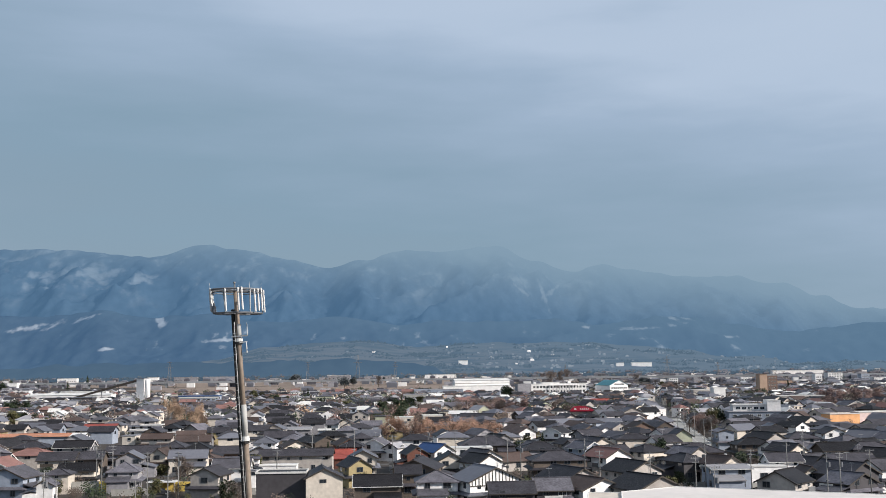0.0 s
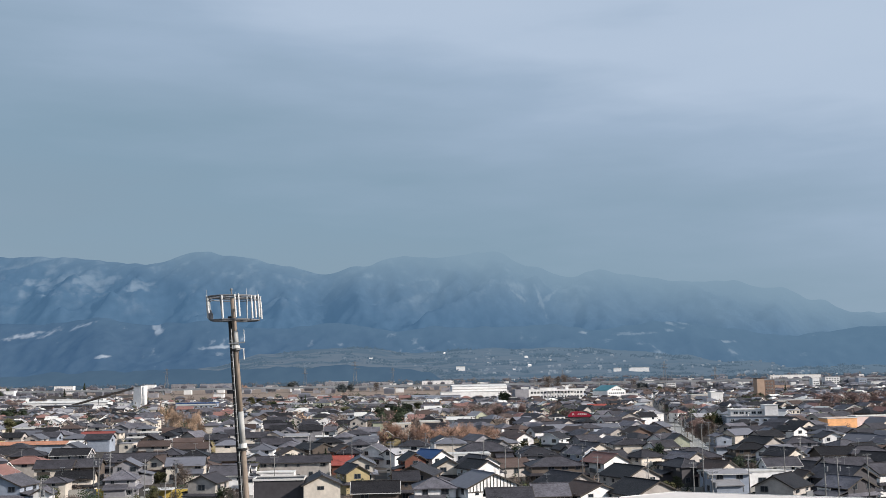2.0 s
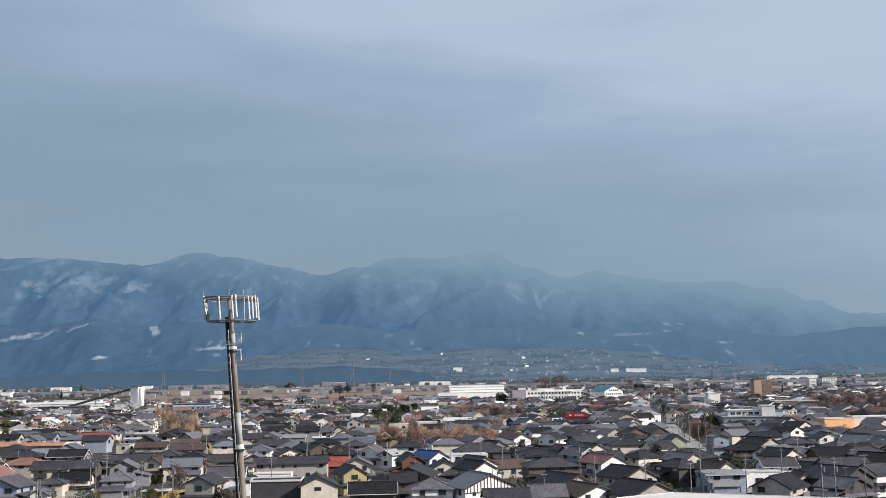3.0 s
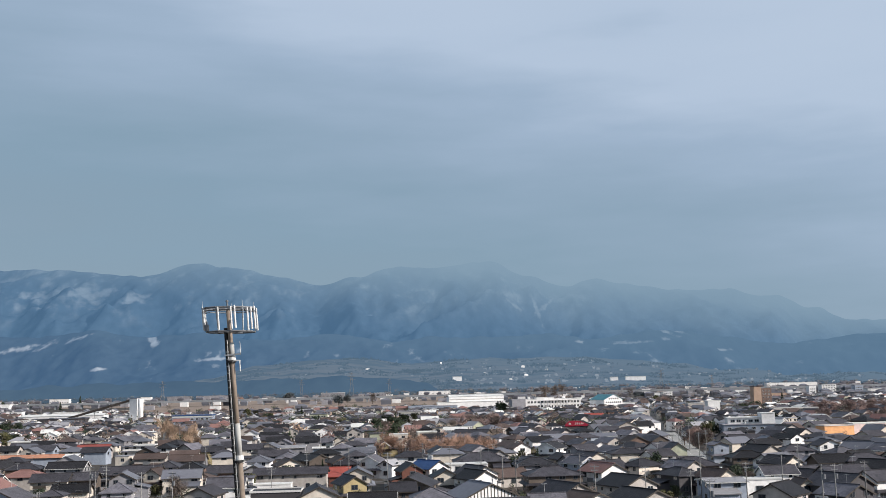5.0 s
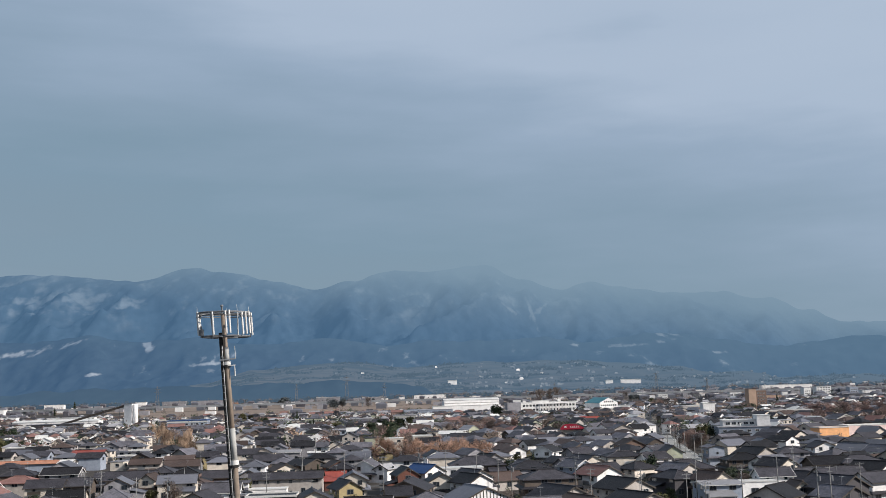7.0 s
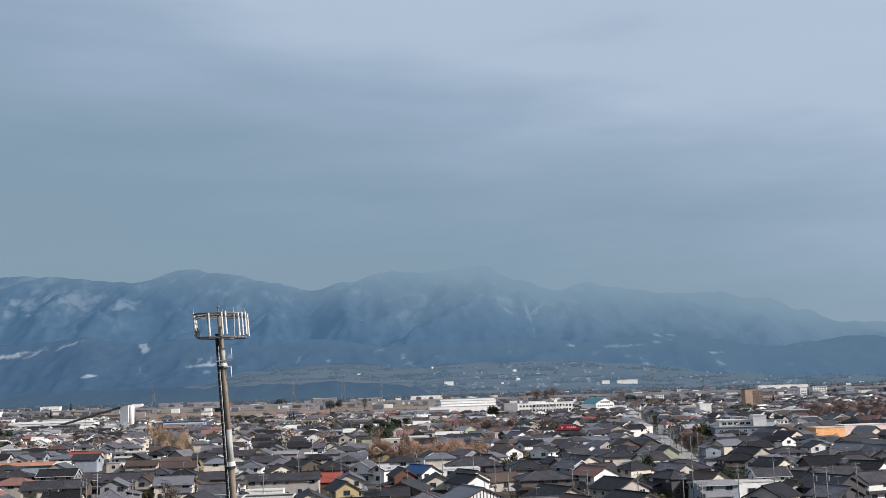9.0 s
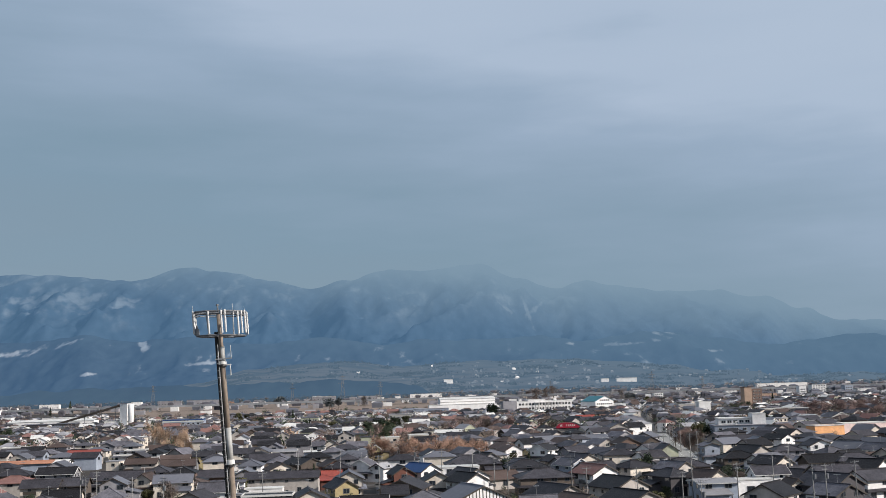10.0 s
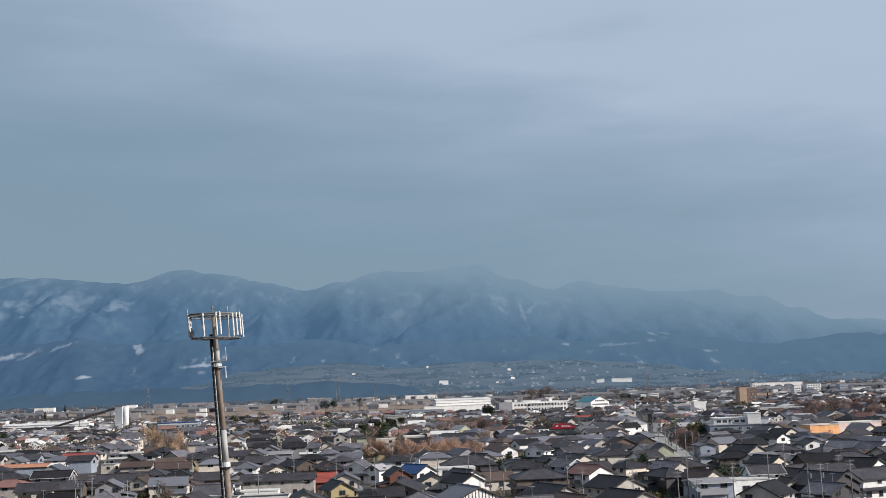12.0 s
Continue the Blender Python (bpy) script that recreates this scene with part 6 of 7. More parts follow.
def grove(u0, u1, y0, y1, kinds, n, low, high, seed):
    """Trees standing together between two bearings and two distances."""
    rnd = random.Random(seed)
    for i in range(n):
        y = rnd.uniform(y0, y1)
        tree(round(rnd.uniform(u0, u1) * y, 1), round(y, 1), rnd.choice(kinds), rnd.uniform(low, high), rnd.uniform(0.9, 1.2), seed * 100 + i)


grove(0.012, 0.075, 640, 740, ("russet", "russet", "grey"), 22, 8, 11, 31)
grove(0.100, 0.130, 700, 900, ("russet", "grey", "green"), 10, 7, 10, 32)
grove(0.215, 0.250, 430, 520, ("grey", "grey", "russet"), 9, 6, 9, 33)
grove(0.345, 0.420, 640, 800, ("russet", "russet", "grey"), 26, 8, 11, 34)
grove(0.190, 0.225, 1150, 1350, ("russet", "grey"), 14, 9, 12, 35)
grove(-0.19, -0.155, 900, 1000, ("olive", "green", "grey"), 8, 7, 10, 36)
grove(-0.06, -0.03, 620, 760, ("green", "green", "grey"), 8, 8, 11, 37)
grove(-0.40, -0.38, 560, 640, ("green", "olive"), 6, 7, 10, 38)
grove(-0.18, -0.02, 660, 980, ("green", "grey", "russet", "olive", "cedar"), 34, 6, 9.5, 40)
grove(0.10, 0.42, 620, 1000, ("green", "grey", "russet"), 26, 6, 9, 41)
grove(0.27, 0.30, 880, 960, ("green", "russet", "grey"), 8, 8, 11, 39)


# ---- the rest of the town ----
FOOTPRINTS.extend([(184, 503, 14), (-97, 287, 11), (148, 528, 16), (72, 590, 12), (68, 570, 11), (-205, 912, 15), (-196, 880, 14), (205, 524, 10)])     # the car yard, and gaps kept clear for the camera's view of buildings behind


def fill_town():
    """Houses of the near town, wall to wall along the lanes."""
    rnd = random.Random(23)
    roofs = ["dark"] * 9 + ["black"] * 5 + ["grey"] * 7 + ["brown"] * 4 + ["slate"] * 5
    walls = ["white"] * 9 + ["cream"] * 7 + ["beige"] * 7 + ["grey"] * 4 + ["wood"] * 4 + ["brown"] * 2 + ["charcoal"] + ["bluegrey"] * 2 + ["yellow"]
    dims = [(10.5, 7.5), (9, 7), (8, 6.5), (9.5, 6.5), (7, 5.5), (6, 4.5), (5, 4)]
    n = 0
    for tries in range(9000):
        y = 226 + 345 * rnd.random() ** 0.9
        x = rnd.uniform(-0.5, 0.5) * y
        L, S = dims[min(6, tries // 700)]
        if y < (300 if x < -60 else 288 if x < 60 else 252) or not clear_of(x, y, 0.5 * math.hypot(L, S) * 1.06):
            continue
        base = 117 if x > 0.02 * y else 4
        roof, wall = rnd.choice(roofs), rnd.choice(walls)
        h = rnd.choice((5.2, 5.2, 4.9, 3.0)) if L > 7 else 2.9
        house(round(x, 1), round(y, 1), base + rnd.choice((0, 90, 0, 90, 180)) + rnd.randint(-6, 6), L, S, h, round(0.255 * S, 1), roof, wall,
              rnd.choice(("gable", "gable", "hip")), 2 if y < 372 else 1, 300 + n)
        n += 1
        if n >= 265:
            break


fill_town()


def rest_of_town():
    """Roofs and walls of the crowded middle distance, joined."""
    rnd = random.Random(41)
    dims = [(10, 7.5), (12, 8.5), (9, 7), (13, 9), (8, 6.2), (7, 5.5)]
    roofs = ["dark"] * 10 + ["black"] * 6 + ["grey"] * 9 + ["brown"] * 5 + ["slate"] * 4 + ["lightgrey"] * 4 + ["salmon"] * 2 + ["white"] * 3
    walls = ["white"] * 9 + ["cream"] * 8 + ["beige"] * 6 + ["grey"] * 3 + ["wood"] * 3 + ["bluegrey"] * 2 + ["brown"] + ["green"]
    names = sorted(set(roofs)) + ["|"] + sorted(set(walls))
    mats = [ROOF[n] for n in sorted(set(roofs))] + [GLASS] + [WALL[n] for n in sorted(set(walls))]
    g = Geo()
    y = 565.0
    while y < 1420:
        step = 13.6 + (y - 400) * 0.003
        x = -0.5 * y - 20
        while x < 0.5 * y + 20:
            cx, cy = x + rnd.uniform(-3, 3), y + rnd.uniform(-3, 3)
            L, S = rnd.choice(dims)
            if not (-0.30 * cy < cx < 0.02 * cy and cy > 1300) and rnd.random() < (0.80 if y < 900 else 0.6) and clear_of(cx, cy, 0.5 * math.hypot(L, S)):
                base = 117 if cx > 0.02 * cy else 4
                m = pose(cx, cy, land(cy), 0, 0, base + rnd.choice((0, 90, 90, 180)) + rnd.uniform(-6, 6))
                h = rnd.choice((5.5, 5.5, 5.3, 3.1))
                rise = 1.9 if S < 7.2 else 2.2
                roof, wall = rnd.choice(roofs), rnd.choice(walls)
                shape = rnd.choice(("gable", "gable", "gable", "gable", "hip", "hip", "hip", "flat"))
                if shape == "flat":
                    roof, rise = rnd.choice(("white", "lightgrey", "grey", "dark")), 0.3
                a, b, o = L / 2, S / 2, 0.5
                wn = names.index("|") + 1 + sorted(set(walls)).index(wall)
                put = lambda vs, fs: g.poly([m @ Vector(v) for v in vs], fs)
                g.slot = wn
                put([(-a, -b, 0), (-a, b, 0), (-a, b, h), (-a, 0, h + (rise if shape == "gable" else 0)), (-a, -b, h), (a, -b, 0), (a, b, 0), (a, b, h), (a, 0, h + (rise if shape == "gable" else 0)), (a, -b, h)],
                    [(0, 4, 3, 2, 1), (5, 6, 7, 8, 9), (0, 5, 9, 4), (1, 2, 7, 6)])
                g.slot = sorted(set(roofs)).index(roof)
                if shape == "gable":
                    k, e = rise / b, b + o
                    prof = [(-e, h - o * k + 0.02), (0, h + rise + 0.02), (e, h - o * k + 0.02), (e, h - o * k + 0.22), (0, h + rise + 0.22), (-e, h - o * k + 0.22)]
                    put([(q, p, z) for q in (-a - 0.4, a + 0.4) for p, z in prof],
                        [(0, 1, 7, 6), (1, 2, 8, 7), (2, 3, 9, 8), (3, 4, 10, 9), (4, 5, 11, 10), (5, 0, 6, 11), (0, 5, 4, 1), (1, 4, 3, 2), (6, 7, 10, 11), (7, 8, 9, 10)])
                else:
                    r = max(0.15, a - b) if shape == "hip" else a
                    s = 0 if shape == "hip" else b
                    A, B = a + o, b + o
                    put([(-A, -B, h), (A, -B, h), (A, B, h), (-A, B, h), (-r, -s, h + rise), (r, -s, h + rise), (r, s, h + rise), (-r, s, h + rise)],
                        [(3, 2, 1, 0), (0, 1, 5, 4), (1, 2, 6, 5), (2, 3, 7, 6), (3, 0, 4, 7), (4, 5, 6, 7)])
                g.slot = names.index("|")
                for z in ((1.0, 3.7) if h > 4 else (1.0,)):
                    for side in range(4):
                        half, span = (b, L) if side % 2 == 0 else (a, S)
                        for p in (-0.25, 0.25):
                            if rnd.random() < 0.3:
                                continue
                            t = Euler((0, 0, side * math.pi / 2)).to_matrix().to_4x4()
                            w = rnd.uniform(0.5, 0.95)
                            put([t @ Vector(v) for v in ((p * span - w, -half - 0.03, z), (p * span + w, -half - 0.03, z), (p * span + w, -half - 0.03, z + 1.2), (p * span - w, -half - 0.03, z + 1.2),
                                                         (p * span - w, -half + 0.05, z), (p * span + w, -half + 0.05, z), (p * span + w, -half + 0.05, z + 1.2), (p * span - w, -half + 0.05, z + 1.2))],
                                [(0, 1, 2, 3), (3, 2, 6, 7), (0, 3, 7, 4), (1, 5, 6, 2)])
            x += step
        y += step * 0.9
    tagged(new("town_houses", g.mesh("town_houses", mats)), "crowded low houses with dark tiled roofs", "houses", kind="stuff")


rest_of_town()


def far_houses():
    """Houses of the far plain, too small to pick apart."""
    rnd = random.Random(77)
    for mat, n, lab in ((ROOF["grey"], 420, ""), (WALL["white"], 170, ""), (WALL["grey"], 400, ""), (ROOF["slate"], 260, "")):
        g = Geo()
        for _ in range(n):
            y = 1400 + (rnd.random() ** 1.2) * 1250
            x = rnd.uniform(-0.5, 0.5) * y
            if -0.37 * y < x < 120 and 1320 < y < 2300 and rnd.random() < (0.92 if y < 1745 else 0.45):
                continue
            L, S, b0 = rnd.uniform(8, 16), rnd.uniform(6, 10), land(y)
            h = b0 + rnd.choice((3, 5.5, 5.5, 6, 7))
            if mat in (ROOF["grey"], ROOF["slate"]):
                z = h
                g.poly([(x - L / 2, y - S / 2, z - 3), (x + L / 2, y - S / 2, z - 3), (x + L / 2, y + S / 2, z - 3), (x - L / 2, y + S / 2, z - 3), (x - L / 2, y - S / 2, z), (x + L / 2, y - S / 2, z),
                        (x + L / 2, y + S / 2, z), (x - L / 2, y + S / 2, z), (x - L / 4, y, z + 2), (x + L / 4, y, z + 2)],
                       [(0, 1, 5, 4), (1, 2, 6, 5), (2, 3, 7, 6), (3, 0, 4, 7), (4, 5, 9, 8), (5, 6, 9), (6, 7, 8, 9), (7, 4, 8)])
                g.box(x - L / 2 + 0.4, y - S / 2 + 0.4, b0 - 1, x + L / 2 - 0.4, y + S / 2 - 0.4, z - 3)
            else:
                g.box(x - L / 2, y - S / 2, b0 - 1, x + L / 2, y + S / 2, h)
        tagged(new("far_houses", g.mesh("far_houses", mat)), "many small distant houses on the plain", "houses", kind="stuff")


far_houses()


def railway():
    ob = thing("viaduct", pose(0, 1752, land(1752)), "long level concrete railway viaduct across the fields", "viaduct")
    part("deck", Geo().box(-1300, -5, 6.5, 1300, 5, 8.3), RAIL_CONCRETE, ob)
    part("parapet", Geo().box(-1300, -5.3, 8.3, 1300, -5.0, 9.6), RAIL_CONCRETE, ob)
    col = Geo().box(-1.2, -3, -0.5, 1.2, 3, 6.5).mesh("pier", RAIL_CONCRETE)
    for i in range(60):
        part("pier", col, None, ob).location = (-1250 + i * 42, 0, 0)


railway()


def garden_trees():
    rnd = random.Random(5)
    n = 0
    for i in range(2500):
        y = 225 + rnd.random() * 380
        x = rnd.uniform(-0.5, 0.5) * y
        if not clear_of(x, y, 1.0):
            continue
        kind = rnd.choice(("green", "green", "olive", "grey", "grey", "bare", "cedar"))
        tree(round(x, 1), round(y, 1), kind, rnd.uniform(3.0, 6.0) * (1.25 if y > 600 else 1), 1.0, 500 + i)
        n += 1
        if n > 66:
            break


garden_trees()


def shrubs_and_woods():
    """Hedges and garden trees between the far roofs, and groves over the plain."""
    rnd = random.Random(9)
    for mat, n, y0, y1, lab in ((LEAF, 620, 560, 1400, "dark evergreen hedges and garden trees between roofs"), (TWIG_GREY, 780, 560, 1400, "bare brown shrubs and garden trees between roofs"),
                                (TWIG_TAN, 50, 560, 1400, "dry tan shrubs between roofs"), (TWIG_RUSSET, 420, 560, 1400, "bare russet trees between roofs"),
                                (LEAF, 170, 225, 560, "dark evergreen shrubs in the gardens"), (TWIG_GREY, 190, 225, 560, "bare brown shrubs in the gardens"), (LEAF_OLIVE, 90, 225, 560, "olive shrubs in the gardens"),
                                (FAR_LEAF, 150, 1400, 2600, "green groves far over the plain, haze tinted into the leaves"), (FAR_TWIG, 220, 1400, 2600, "bare groves far over the plain"),
                                (FAR_LEAF, 90, 2260, 2320, "green tree belt below the foothills, haze tinted into the leaves"), (FAR_TWIG, 120, 2260, 2320, "bare tree belt below the foothills")):
        g = Geo()
        made = 0
        for _ in range(n * 12):
            y = rnd.uniform(y0, y1)
            x = rnd.uniform(-0.48, 0.48) * y
            h = rnd.uniform(1.4, 3.4) if y1 < 600 else rnd.uniform(3.0, 8.0) if y1 < 1500 else rnd.uniform(4, 11)
            if y1 < 1500 and not clear_of(x, y, 0.2 if y1 < 600 else 1.0):
                continue
            if y1 > 1500 and -0.37 * y < x < 120 and 1320 < y < 2300 and rnd.random() < (0.92 if y < 1745 else 0.4):
                continue
            made += 1
            if made > n:
                break
            for _ in range(150 if y1 < 600 else 85):
                c = Vector((x + rnd.gauss(0, h * 0.24), y + rnd.gauss(0, h * 0.24), abs(rnd.gauss(0.55, 0.24)) * h + land(y)))
                u = Vector((rnd.gauss(0, 1), rnd.gauss(0, 1), rnd.gauss(0, 1))).normalized() * h * (0.06 if y1 < 600 else 0.075)
                w = u.orthogonal()
                g.poly([c - u, c + w * 0.7, c + u, c - w * 0.7], [(0, 1, 2, 3)])
        tagged(new("far_woods" if y1 > 1500 else "shrubs", g.mesh("shrubs", mat)), lab, "woods", kind="stuff")


shrubs_and_woods()


# ---- poles and wires ----
def utility_pole(x, y, height=11.5, a=0, transformer=False):
    ob = thing("utility_pole", pose(x, y, 0, 0, 0, a), "tapered grey concrete utility pole with crossarms", "utility pole", "utility poles")
    part("pole", Geo().tube((0, 0, 0), (0, 0, height), 0.14, 0.09, 10), POLE, ob, smooth=True)
    for z, w in ((height - 0.4, 1.0), (height - 1.2, 0.8)):
        arm = part("crossarm", Geo().box(-w, -0.06, z, w, 0.06, z + 0.1), DULL_STEEL, ob)
        for s in (-0.9, -0.4, 0.4, 0.9):
            part("insulator", Geo().tube((s * w, 0, z + 0.1), (s * w, 0, z + 0.32), 0.05, 0.035, 6), POLE, arm)
    if transformer:
        part("transformer", Geo().tube((0.42, 0, height - 3.0), (0.42, 0, height - 2.0), 0.28, 0.28, 12), DULL_STEEL, ob)
    return ob


def wire(p, q, sag):
    cu = bpy.data.curves.new("power_line", "CURVE")
    cu.dimensions, cu.bevel_depth, cu.bevel_resolution = "3D", 0.018, 1
    sp = cu.splines.new("POLY")
    sp.points.add(12)
    for i in range(13):
        s = i / 12
        v = Vector(p).lerp(Vector(q), s)
        sp.points[i].co = (v.x, v.y, v.z - 4 * sag * s * (1 - s), 1)
    cu.materials.append(WIRE)
    return tagged(new("power_line", cu), "thin dark overhead power line", "cable", "power lines")


utility_pole(18.6, 269.0, 11.5, -30, True)
utility_pole(33.0, 232.8, 11.5, 7, False)
utility_pole(34.9, 272.5, 11.5, -16, True)
utility_pole(49.1, 213.7, 11.5, 21, False)
utility_pole(47.6, 192.8, 11.5, -2, True)
utility_pole(77.4, 220.9, 11.5, -25, True)
utility_pole(88.5, 226.8, 11.5, 12, False)
utility_pole(80.2, 255.4, 11.5, -11, False)
utility_pole(64.8, 230.8, 11.5, 26, False)
utility_pole(-86.5, 269.3, 11.5, 3, True)
utility_pole(-78.9, 249.4, 11.5, -20, False)
utility_pole(-73.9, 200.1, 11.5, 17, True)
utility_pole(-52.5, 205.6, 10, -6, False)
utility_pole(-59.7, 242.9, 11.5, -29, True)
utility_pole(-55.7, 195.5, 10, 8, False)
utility_pole(58.5, 716.9, 11.5, -15, False)
utility_pole(-47.9, 435.1, 11.5, 22, False)
utility_pole(-27.5, 327.5, 11.5, -1, False)
utility_pole(-5.4, 338.6, 11.5, -24, True)
utility_pole(-14.4, 296.5, 11.5, 13, False)
utility_pole(60.9, 254.9, 11.5, -10, False)
utility_pole(42.6, 226.5, 11.5, 27, False)
utility_pole(-66.9, 244.0, 11.5, 4, False)
utility_pole(2.9, 320.8, 11.5, -19, False)
utility_pole(79.9, 220.5, 11.5, 18, True)
utility_pole(97.0, 294.3, 11.5, -5, False)
utility_pole(87.0, 364.2, 11.5, -28, False)
utility_pole(93.3, 379.9, 11.5, 9, False)
utility_pole(96.2, 430.7, 11.5, -14, True)
utility_pole(102.9, 446.9, 11.5, 23, False)
utility_pole(87.3, 395.8, 11.5, 0, False)
utility_pole(90.3, 421.1, 11.5, -23, False)
utility_pole(-38.6, 315.0, 11.5, 14, False)
utility_pole(-76.5, 355.2, 11.5, -9, False)
utility_pole(-82.3, 268.6, 11.5, 28, False)
utility_pole(11.4, 304.5, 11.5, 5, False)
utility_pole(15.9, 278.4, 11.5, -18, False)
utility_pole(51.1, 541.1, 11.5, 19, False)
utility_pole(70.2, 492.8, 11.5, -4, False)
utility_pole(143.6, 672.9, 11.5, -27, False)
utility_pole(-38.5, 248.0, 11.5, 10, False)
utility_pole(-70.6, 197.3, 10, -13, False)
wire((17.8, 269.0, 11.40), (34.1, 272.5, 11.40), 0.5)
wire((19.4, 269.0, 11.40), (35.7, 272.5, 11.40), 0.5)
wire((32.2, 232.8, 11.40), (34.1, 272.5, 11.40), 0.5)
wire((33.8, 232.8, 11.40), (35.7, 272.5, 11.40), 0.5)
wire((48.3, 213.7, 11.40), (46.8, 192.8, 11.40), 0.5)
wire((49.9, 213.7, 11.40), (48.4, 192.8, 11.40), 0.5)
wire((76.6, 220.9, 11.40), (87.7, 226.8, 11.40), 0.5)
wire((78.2, 220.9, 11.40), (89.3, 226.8, 11.40), 0.5)
wire((79.4, 255.4, 11.40), (64.0, 230.8, 11.40), 0.5)
wire((81.0, 255.4, 11.40), (65.6, 230.8, 11.40), 0.5)
wire((-87.3, 269.3, 11.40), (-79.7, 249.4, 11.40), 0.5)
wire((-85.7, 269.3, 11.40), (-78.1, 249.4, 11.40), 0.5)
wire((-74.7, 200.1, 11.40), (-87.3, 269.3, 11.40), 0.5)
wire((-73.1, 200.1, 11.40), (-85.7, 269.3, 11.40), 0.5)
wire((-53.3, 205.6, 9.90), (-60.5, 242.9, 11.40), 0.5)
wire((-51.7, 205.6, 9.90), (-58.9, 242.9, 11.40), 0.5)
wire((-56.5, 195.5, 9.90), (-53.3, 205.6, 9.90), 0.5)
wire((-54.9, 195.5, 9.90), (-51.7, 205.6, 9.90), 0.5)
wire((-28.3, 327.5, 11.40), (-15.2, 296.5, 11.40), 0.5)
wire((-26.7, 327.5, 11.40), (-13.6, 296.5, 11.40), 0.5)
wire((-6.2, 338.6, 11.40), (-15.2, 296.5, 11.40), 0.5)
wire((-4.6, 338.6, 11.40), (-13.6, 296.5, 11.40), 0.5)
wire((60.1, 254.9, 11.40), (41.8, 226.5, 11.40), 0.5)
wire((61.7, 254.9, 11.40), (43.4, 226.5, 11.40), 0.5)
wire((86.2, 364.2, 11.40), (92.5, 379.9, 11.40), 0.5)
wire((87.8, 364.2, 11.40), (94.1, 379.9, 11.40), 0.5)
wire((95.4, 430.7, 11.40), (102.1, 446.9, 11.40), 0.5)
wire((97.0, 430.7, 11.40), (103.7, 446.9, 11.40), 0.5)
wire((86.5, 395.8, 11.40), (89.5, 421.1, 11.40), 0.5)
wire((88.1, 395.8, 11.40), (91.1, 421.1, 11.40), 0.5)
wire((76.6, 220.9, 11.40), (79.1, 220.5, 11.40), 0.5)
wire((78.2, 220.9, 11.40), (80.7, 220.5, 11.40), 0.5)
wire((-77.3, 355.2, 11.40), (-67.7, 244.0, 11.40), 0.5)
wire((-75.7, 355.2, 11.40), (-66.1, 244.0, 11.40), 0.5)
wire((46.8, 192.8, 11.40), (64.0, 230.8, 11.40), 0.5)
wire((48.4, 192.8, 11.40), (65.6, 230.8, 11.40), 0.5)


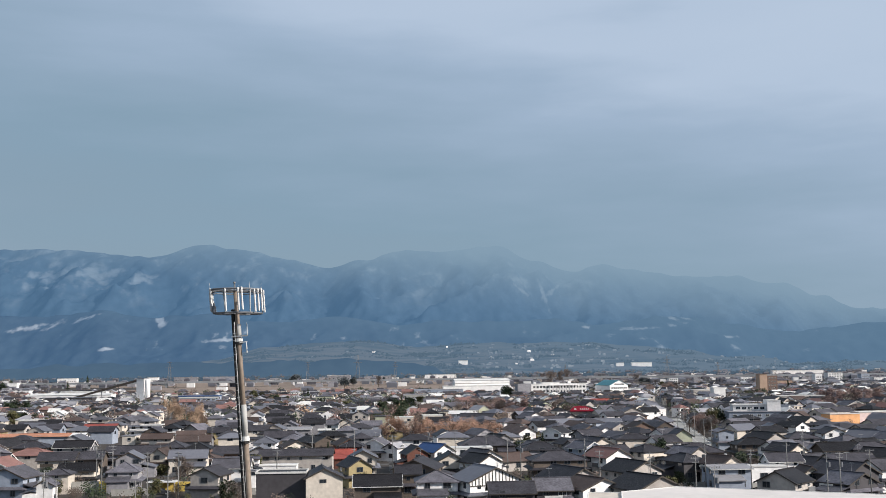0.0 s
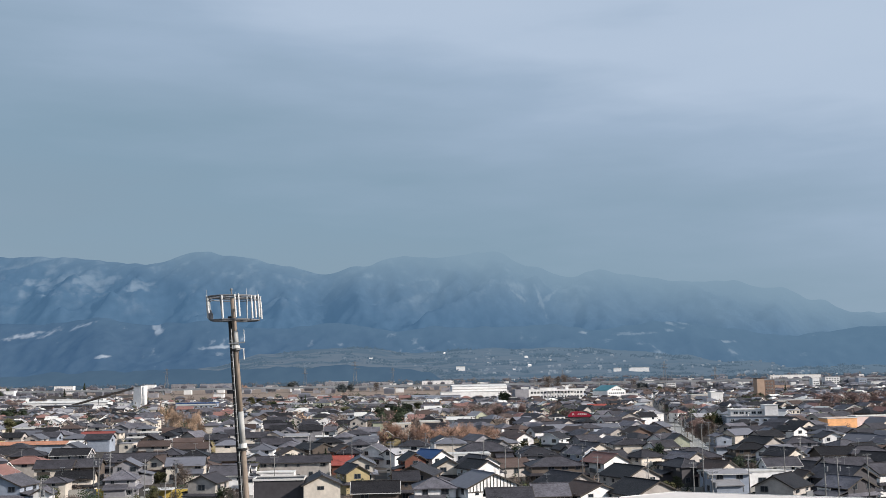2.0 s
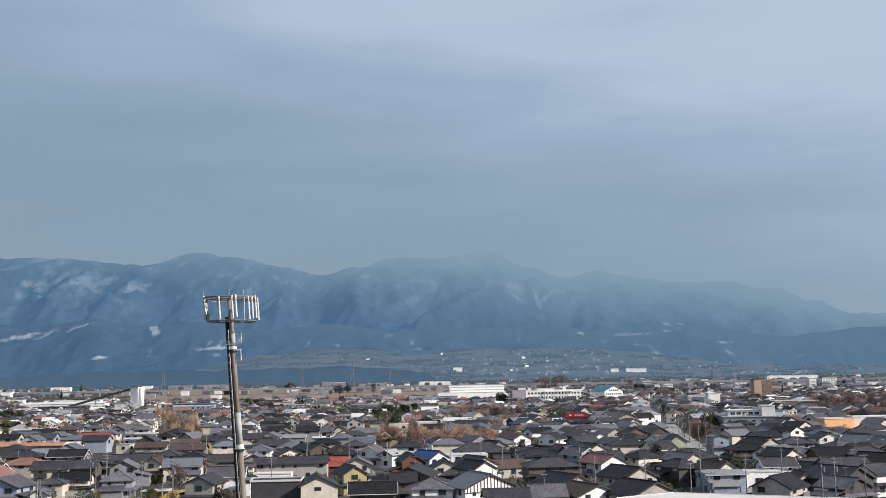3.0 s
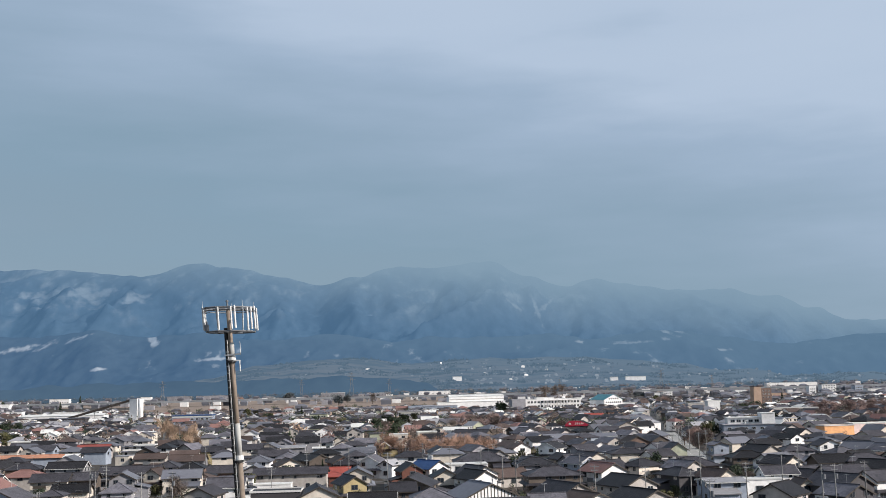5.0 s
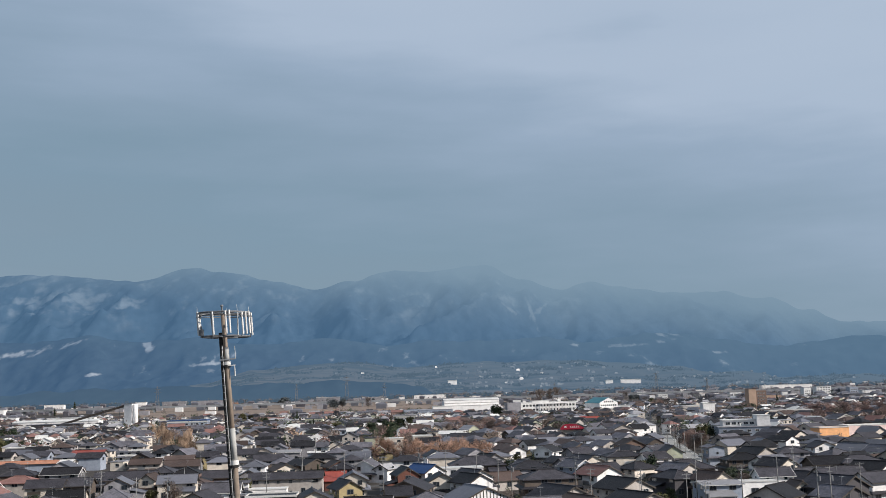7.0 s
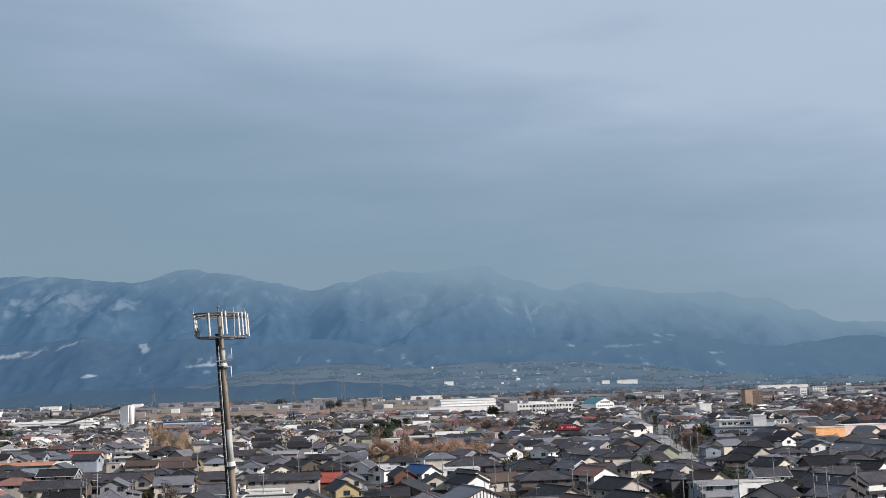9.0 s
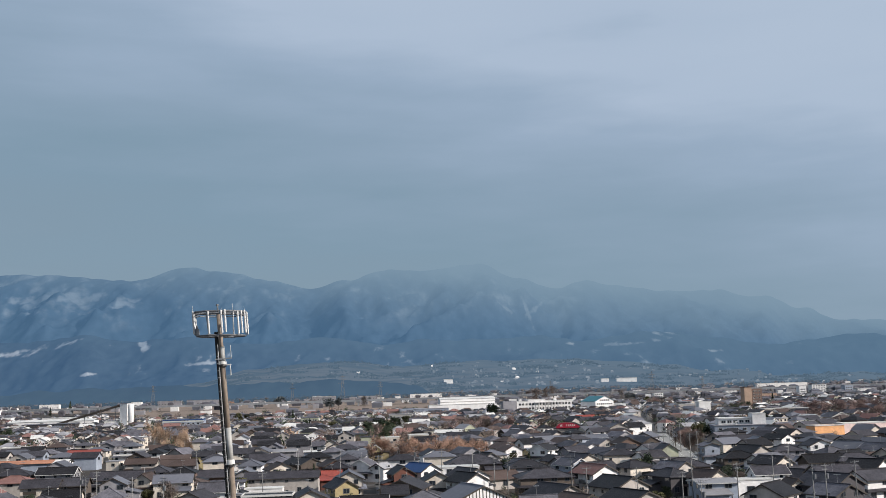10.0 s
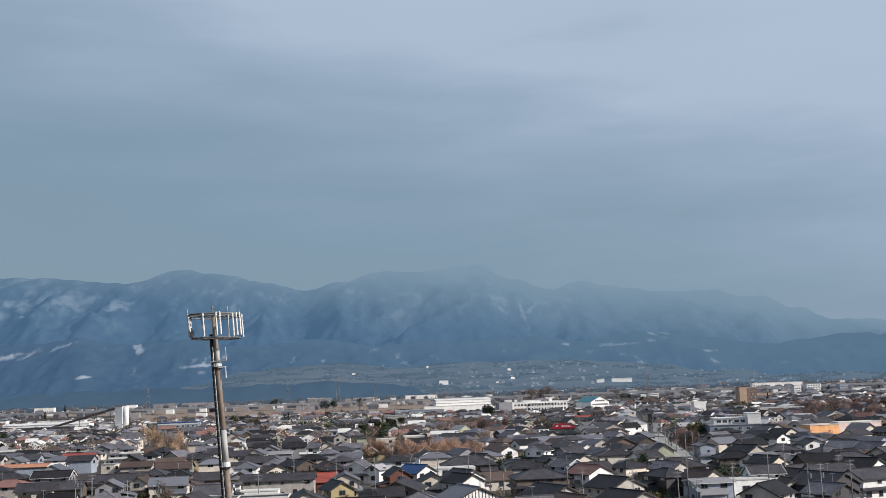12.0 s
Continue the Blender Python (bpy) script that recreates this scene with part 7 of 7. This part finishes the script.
def upland_village():
    """Small pale houses and halls scattered over the rising farmland, with hedgerow woods between them; haze is painted
    as glow into most walls and all woods.
    """
    rnd = random.Random(12)
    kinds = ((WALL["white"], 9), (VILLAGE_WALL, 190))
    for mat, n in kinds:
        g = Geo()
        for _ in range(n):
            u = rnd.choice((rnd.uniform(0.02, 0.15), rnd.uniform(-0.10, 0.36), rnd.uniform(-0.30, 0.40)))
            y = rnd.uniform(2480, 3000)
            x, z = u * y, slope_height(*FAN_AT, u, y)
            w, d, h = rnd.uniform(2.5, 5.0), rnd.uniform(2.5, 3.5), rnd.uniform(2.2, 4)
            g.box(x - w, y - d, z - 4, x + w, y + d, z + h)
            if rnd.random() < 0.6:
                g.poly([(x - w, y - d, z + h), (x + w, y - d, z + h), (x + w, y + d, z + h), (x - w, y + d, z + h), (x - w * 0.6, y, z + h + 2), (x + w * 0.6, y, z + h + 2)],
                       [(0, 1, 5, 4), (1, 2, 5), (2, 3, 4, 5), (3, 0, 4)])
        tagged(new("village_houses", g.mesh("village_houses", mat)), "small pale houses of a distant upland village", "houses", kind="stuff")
    for u, y, w, h in ((0.0175, 2600, 11, 9), (0.163, 2560, 9, 7), (0.183, 2560, 24, 8)):
        ob = thing("hall", pose(u * y, y, slope_height(*FAN_AT, u, y) - 3), "large white hall on the hazy upland fields", "hall")
        part("wall", Geo().box(-w, -6, 0, w, 6, h + 3), WALL["white"], ob)
        part("roof", Geo().box(-w - 0.5, -6.5, h + 3, w + 0.5, 6.5, h + 4), ROOF["white"], ob)
    g = Geo()
    for _ in range(230):
        u, y = rnd.uniform(-0.42, 0.44), rnd.uniform(2420, 3040)
        long_, tall = rnd.uniform(6, 46), rnd.uniform(5, 11)
        for _ in range(int(8 + long_ * 1.1)):
            x, yy = u * y + rnd.gauss(0, long_ * 0.5), y + rnd.gauss(0, 5)
            c = Vector((x, yy, slope_height(*FAN_AT, x / yy, yy) + tall * abs(rnd.gauss(0.25, 0.2))))
            a = Vector((rnd.gauss(0, 1), rnd.gauss(0, 1), rnd.gauss(0, 1))).normalized() * rnd.uniform(1.5, 3.2)
            w = a.orthogonal()
            g.poly([c - a, c + w * 0.8, c + a, c - w * 0.8], [(0, 1, 2, 3)])
    belt = Geo()
    for _ in range(240):
        y = rnd.uniform(2255, 2325)
        x0, long_, tall = rnd.uniform(-0.46, 0.46) * y, rnd.uniform(5, 40), rnd.uniform(5, 13)
        for _ in range(int(16 + long_ * 2)):
            c = Vector((x0 + rnd.gauss(0, long_ * 0.5), y + rnd.gauss(0, 5), land(y) + tall * abs(rnd.gauss(0.3, 0.2))))
            a = Vector((rnd.gauss(0, 1), rnd.gauss(0, 1), rnd.gauss(0, 1))).normalized() * rnd.uniform(1.5, 3.0)
            w = a.orthogonal()
            belt.poly([c - a, c + w * 0.8, c + a, c - w * 0.8], [(0, 1, 2, 3)])
    tagged(new("far_woods", belt.mesh("far_woods", FAR_BELT)), "dark tree belt at the foot of the hills with painted haze", "woods", kind="stuff")
    tagged(new("far_woods", g.mesh("far_woods", UPLAND_WOOD)), "hedgerows and small woods on the upland fields with painted haze", "woods", kind="stuff")


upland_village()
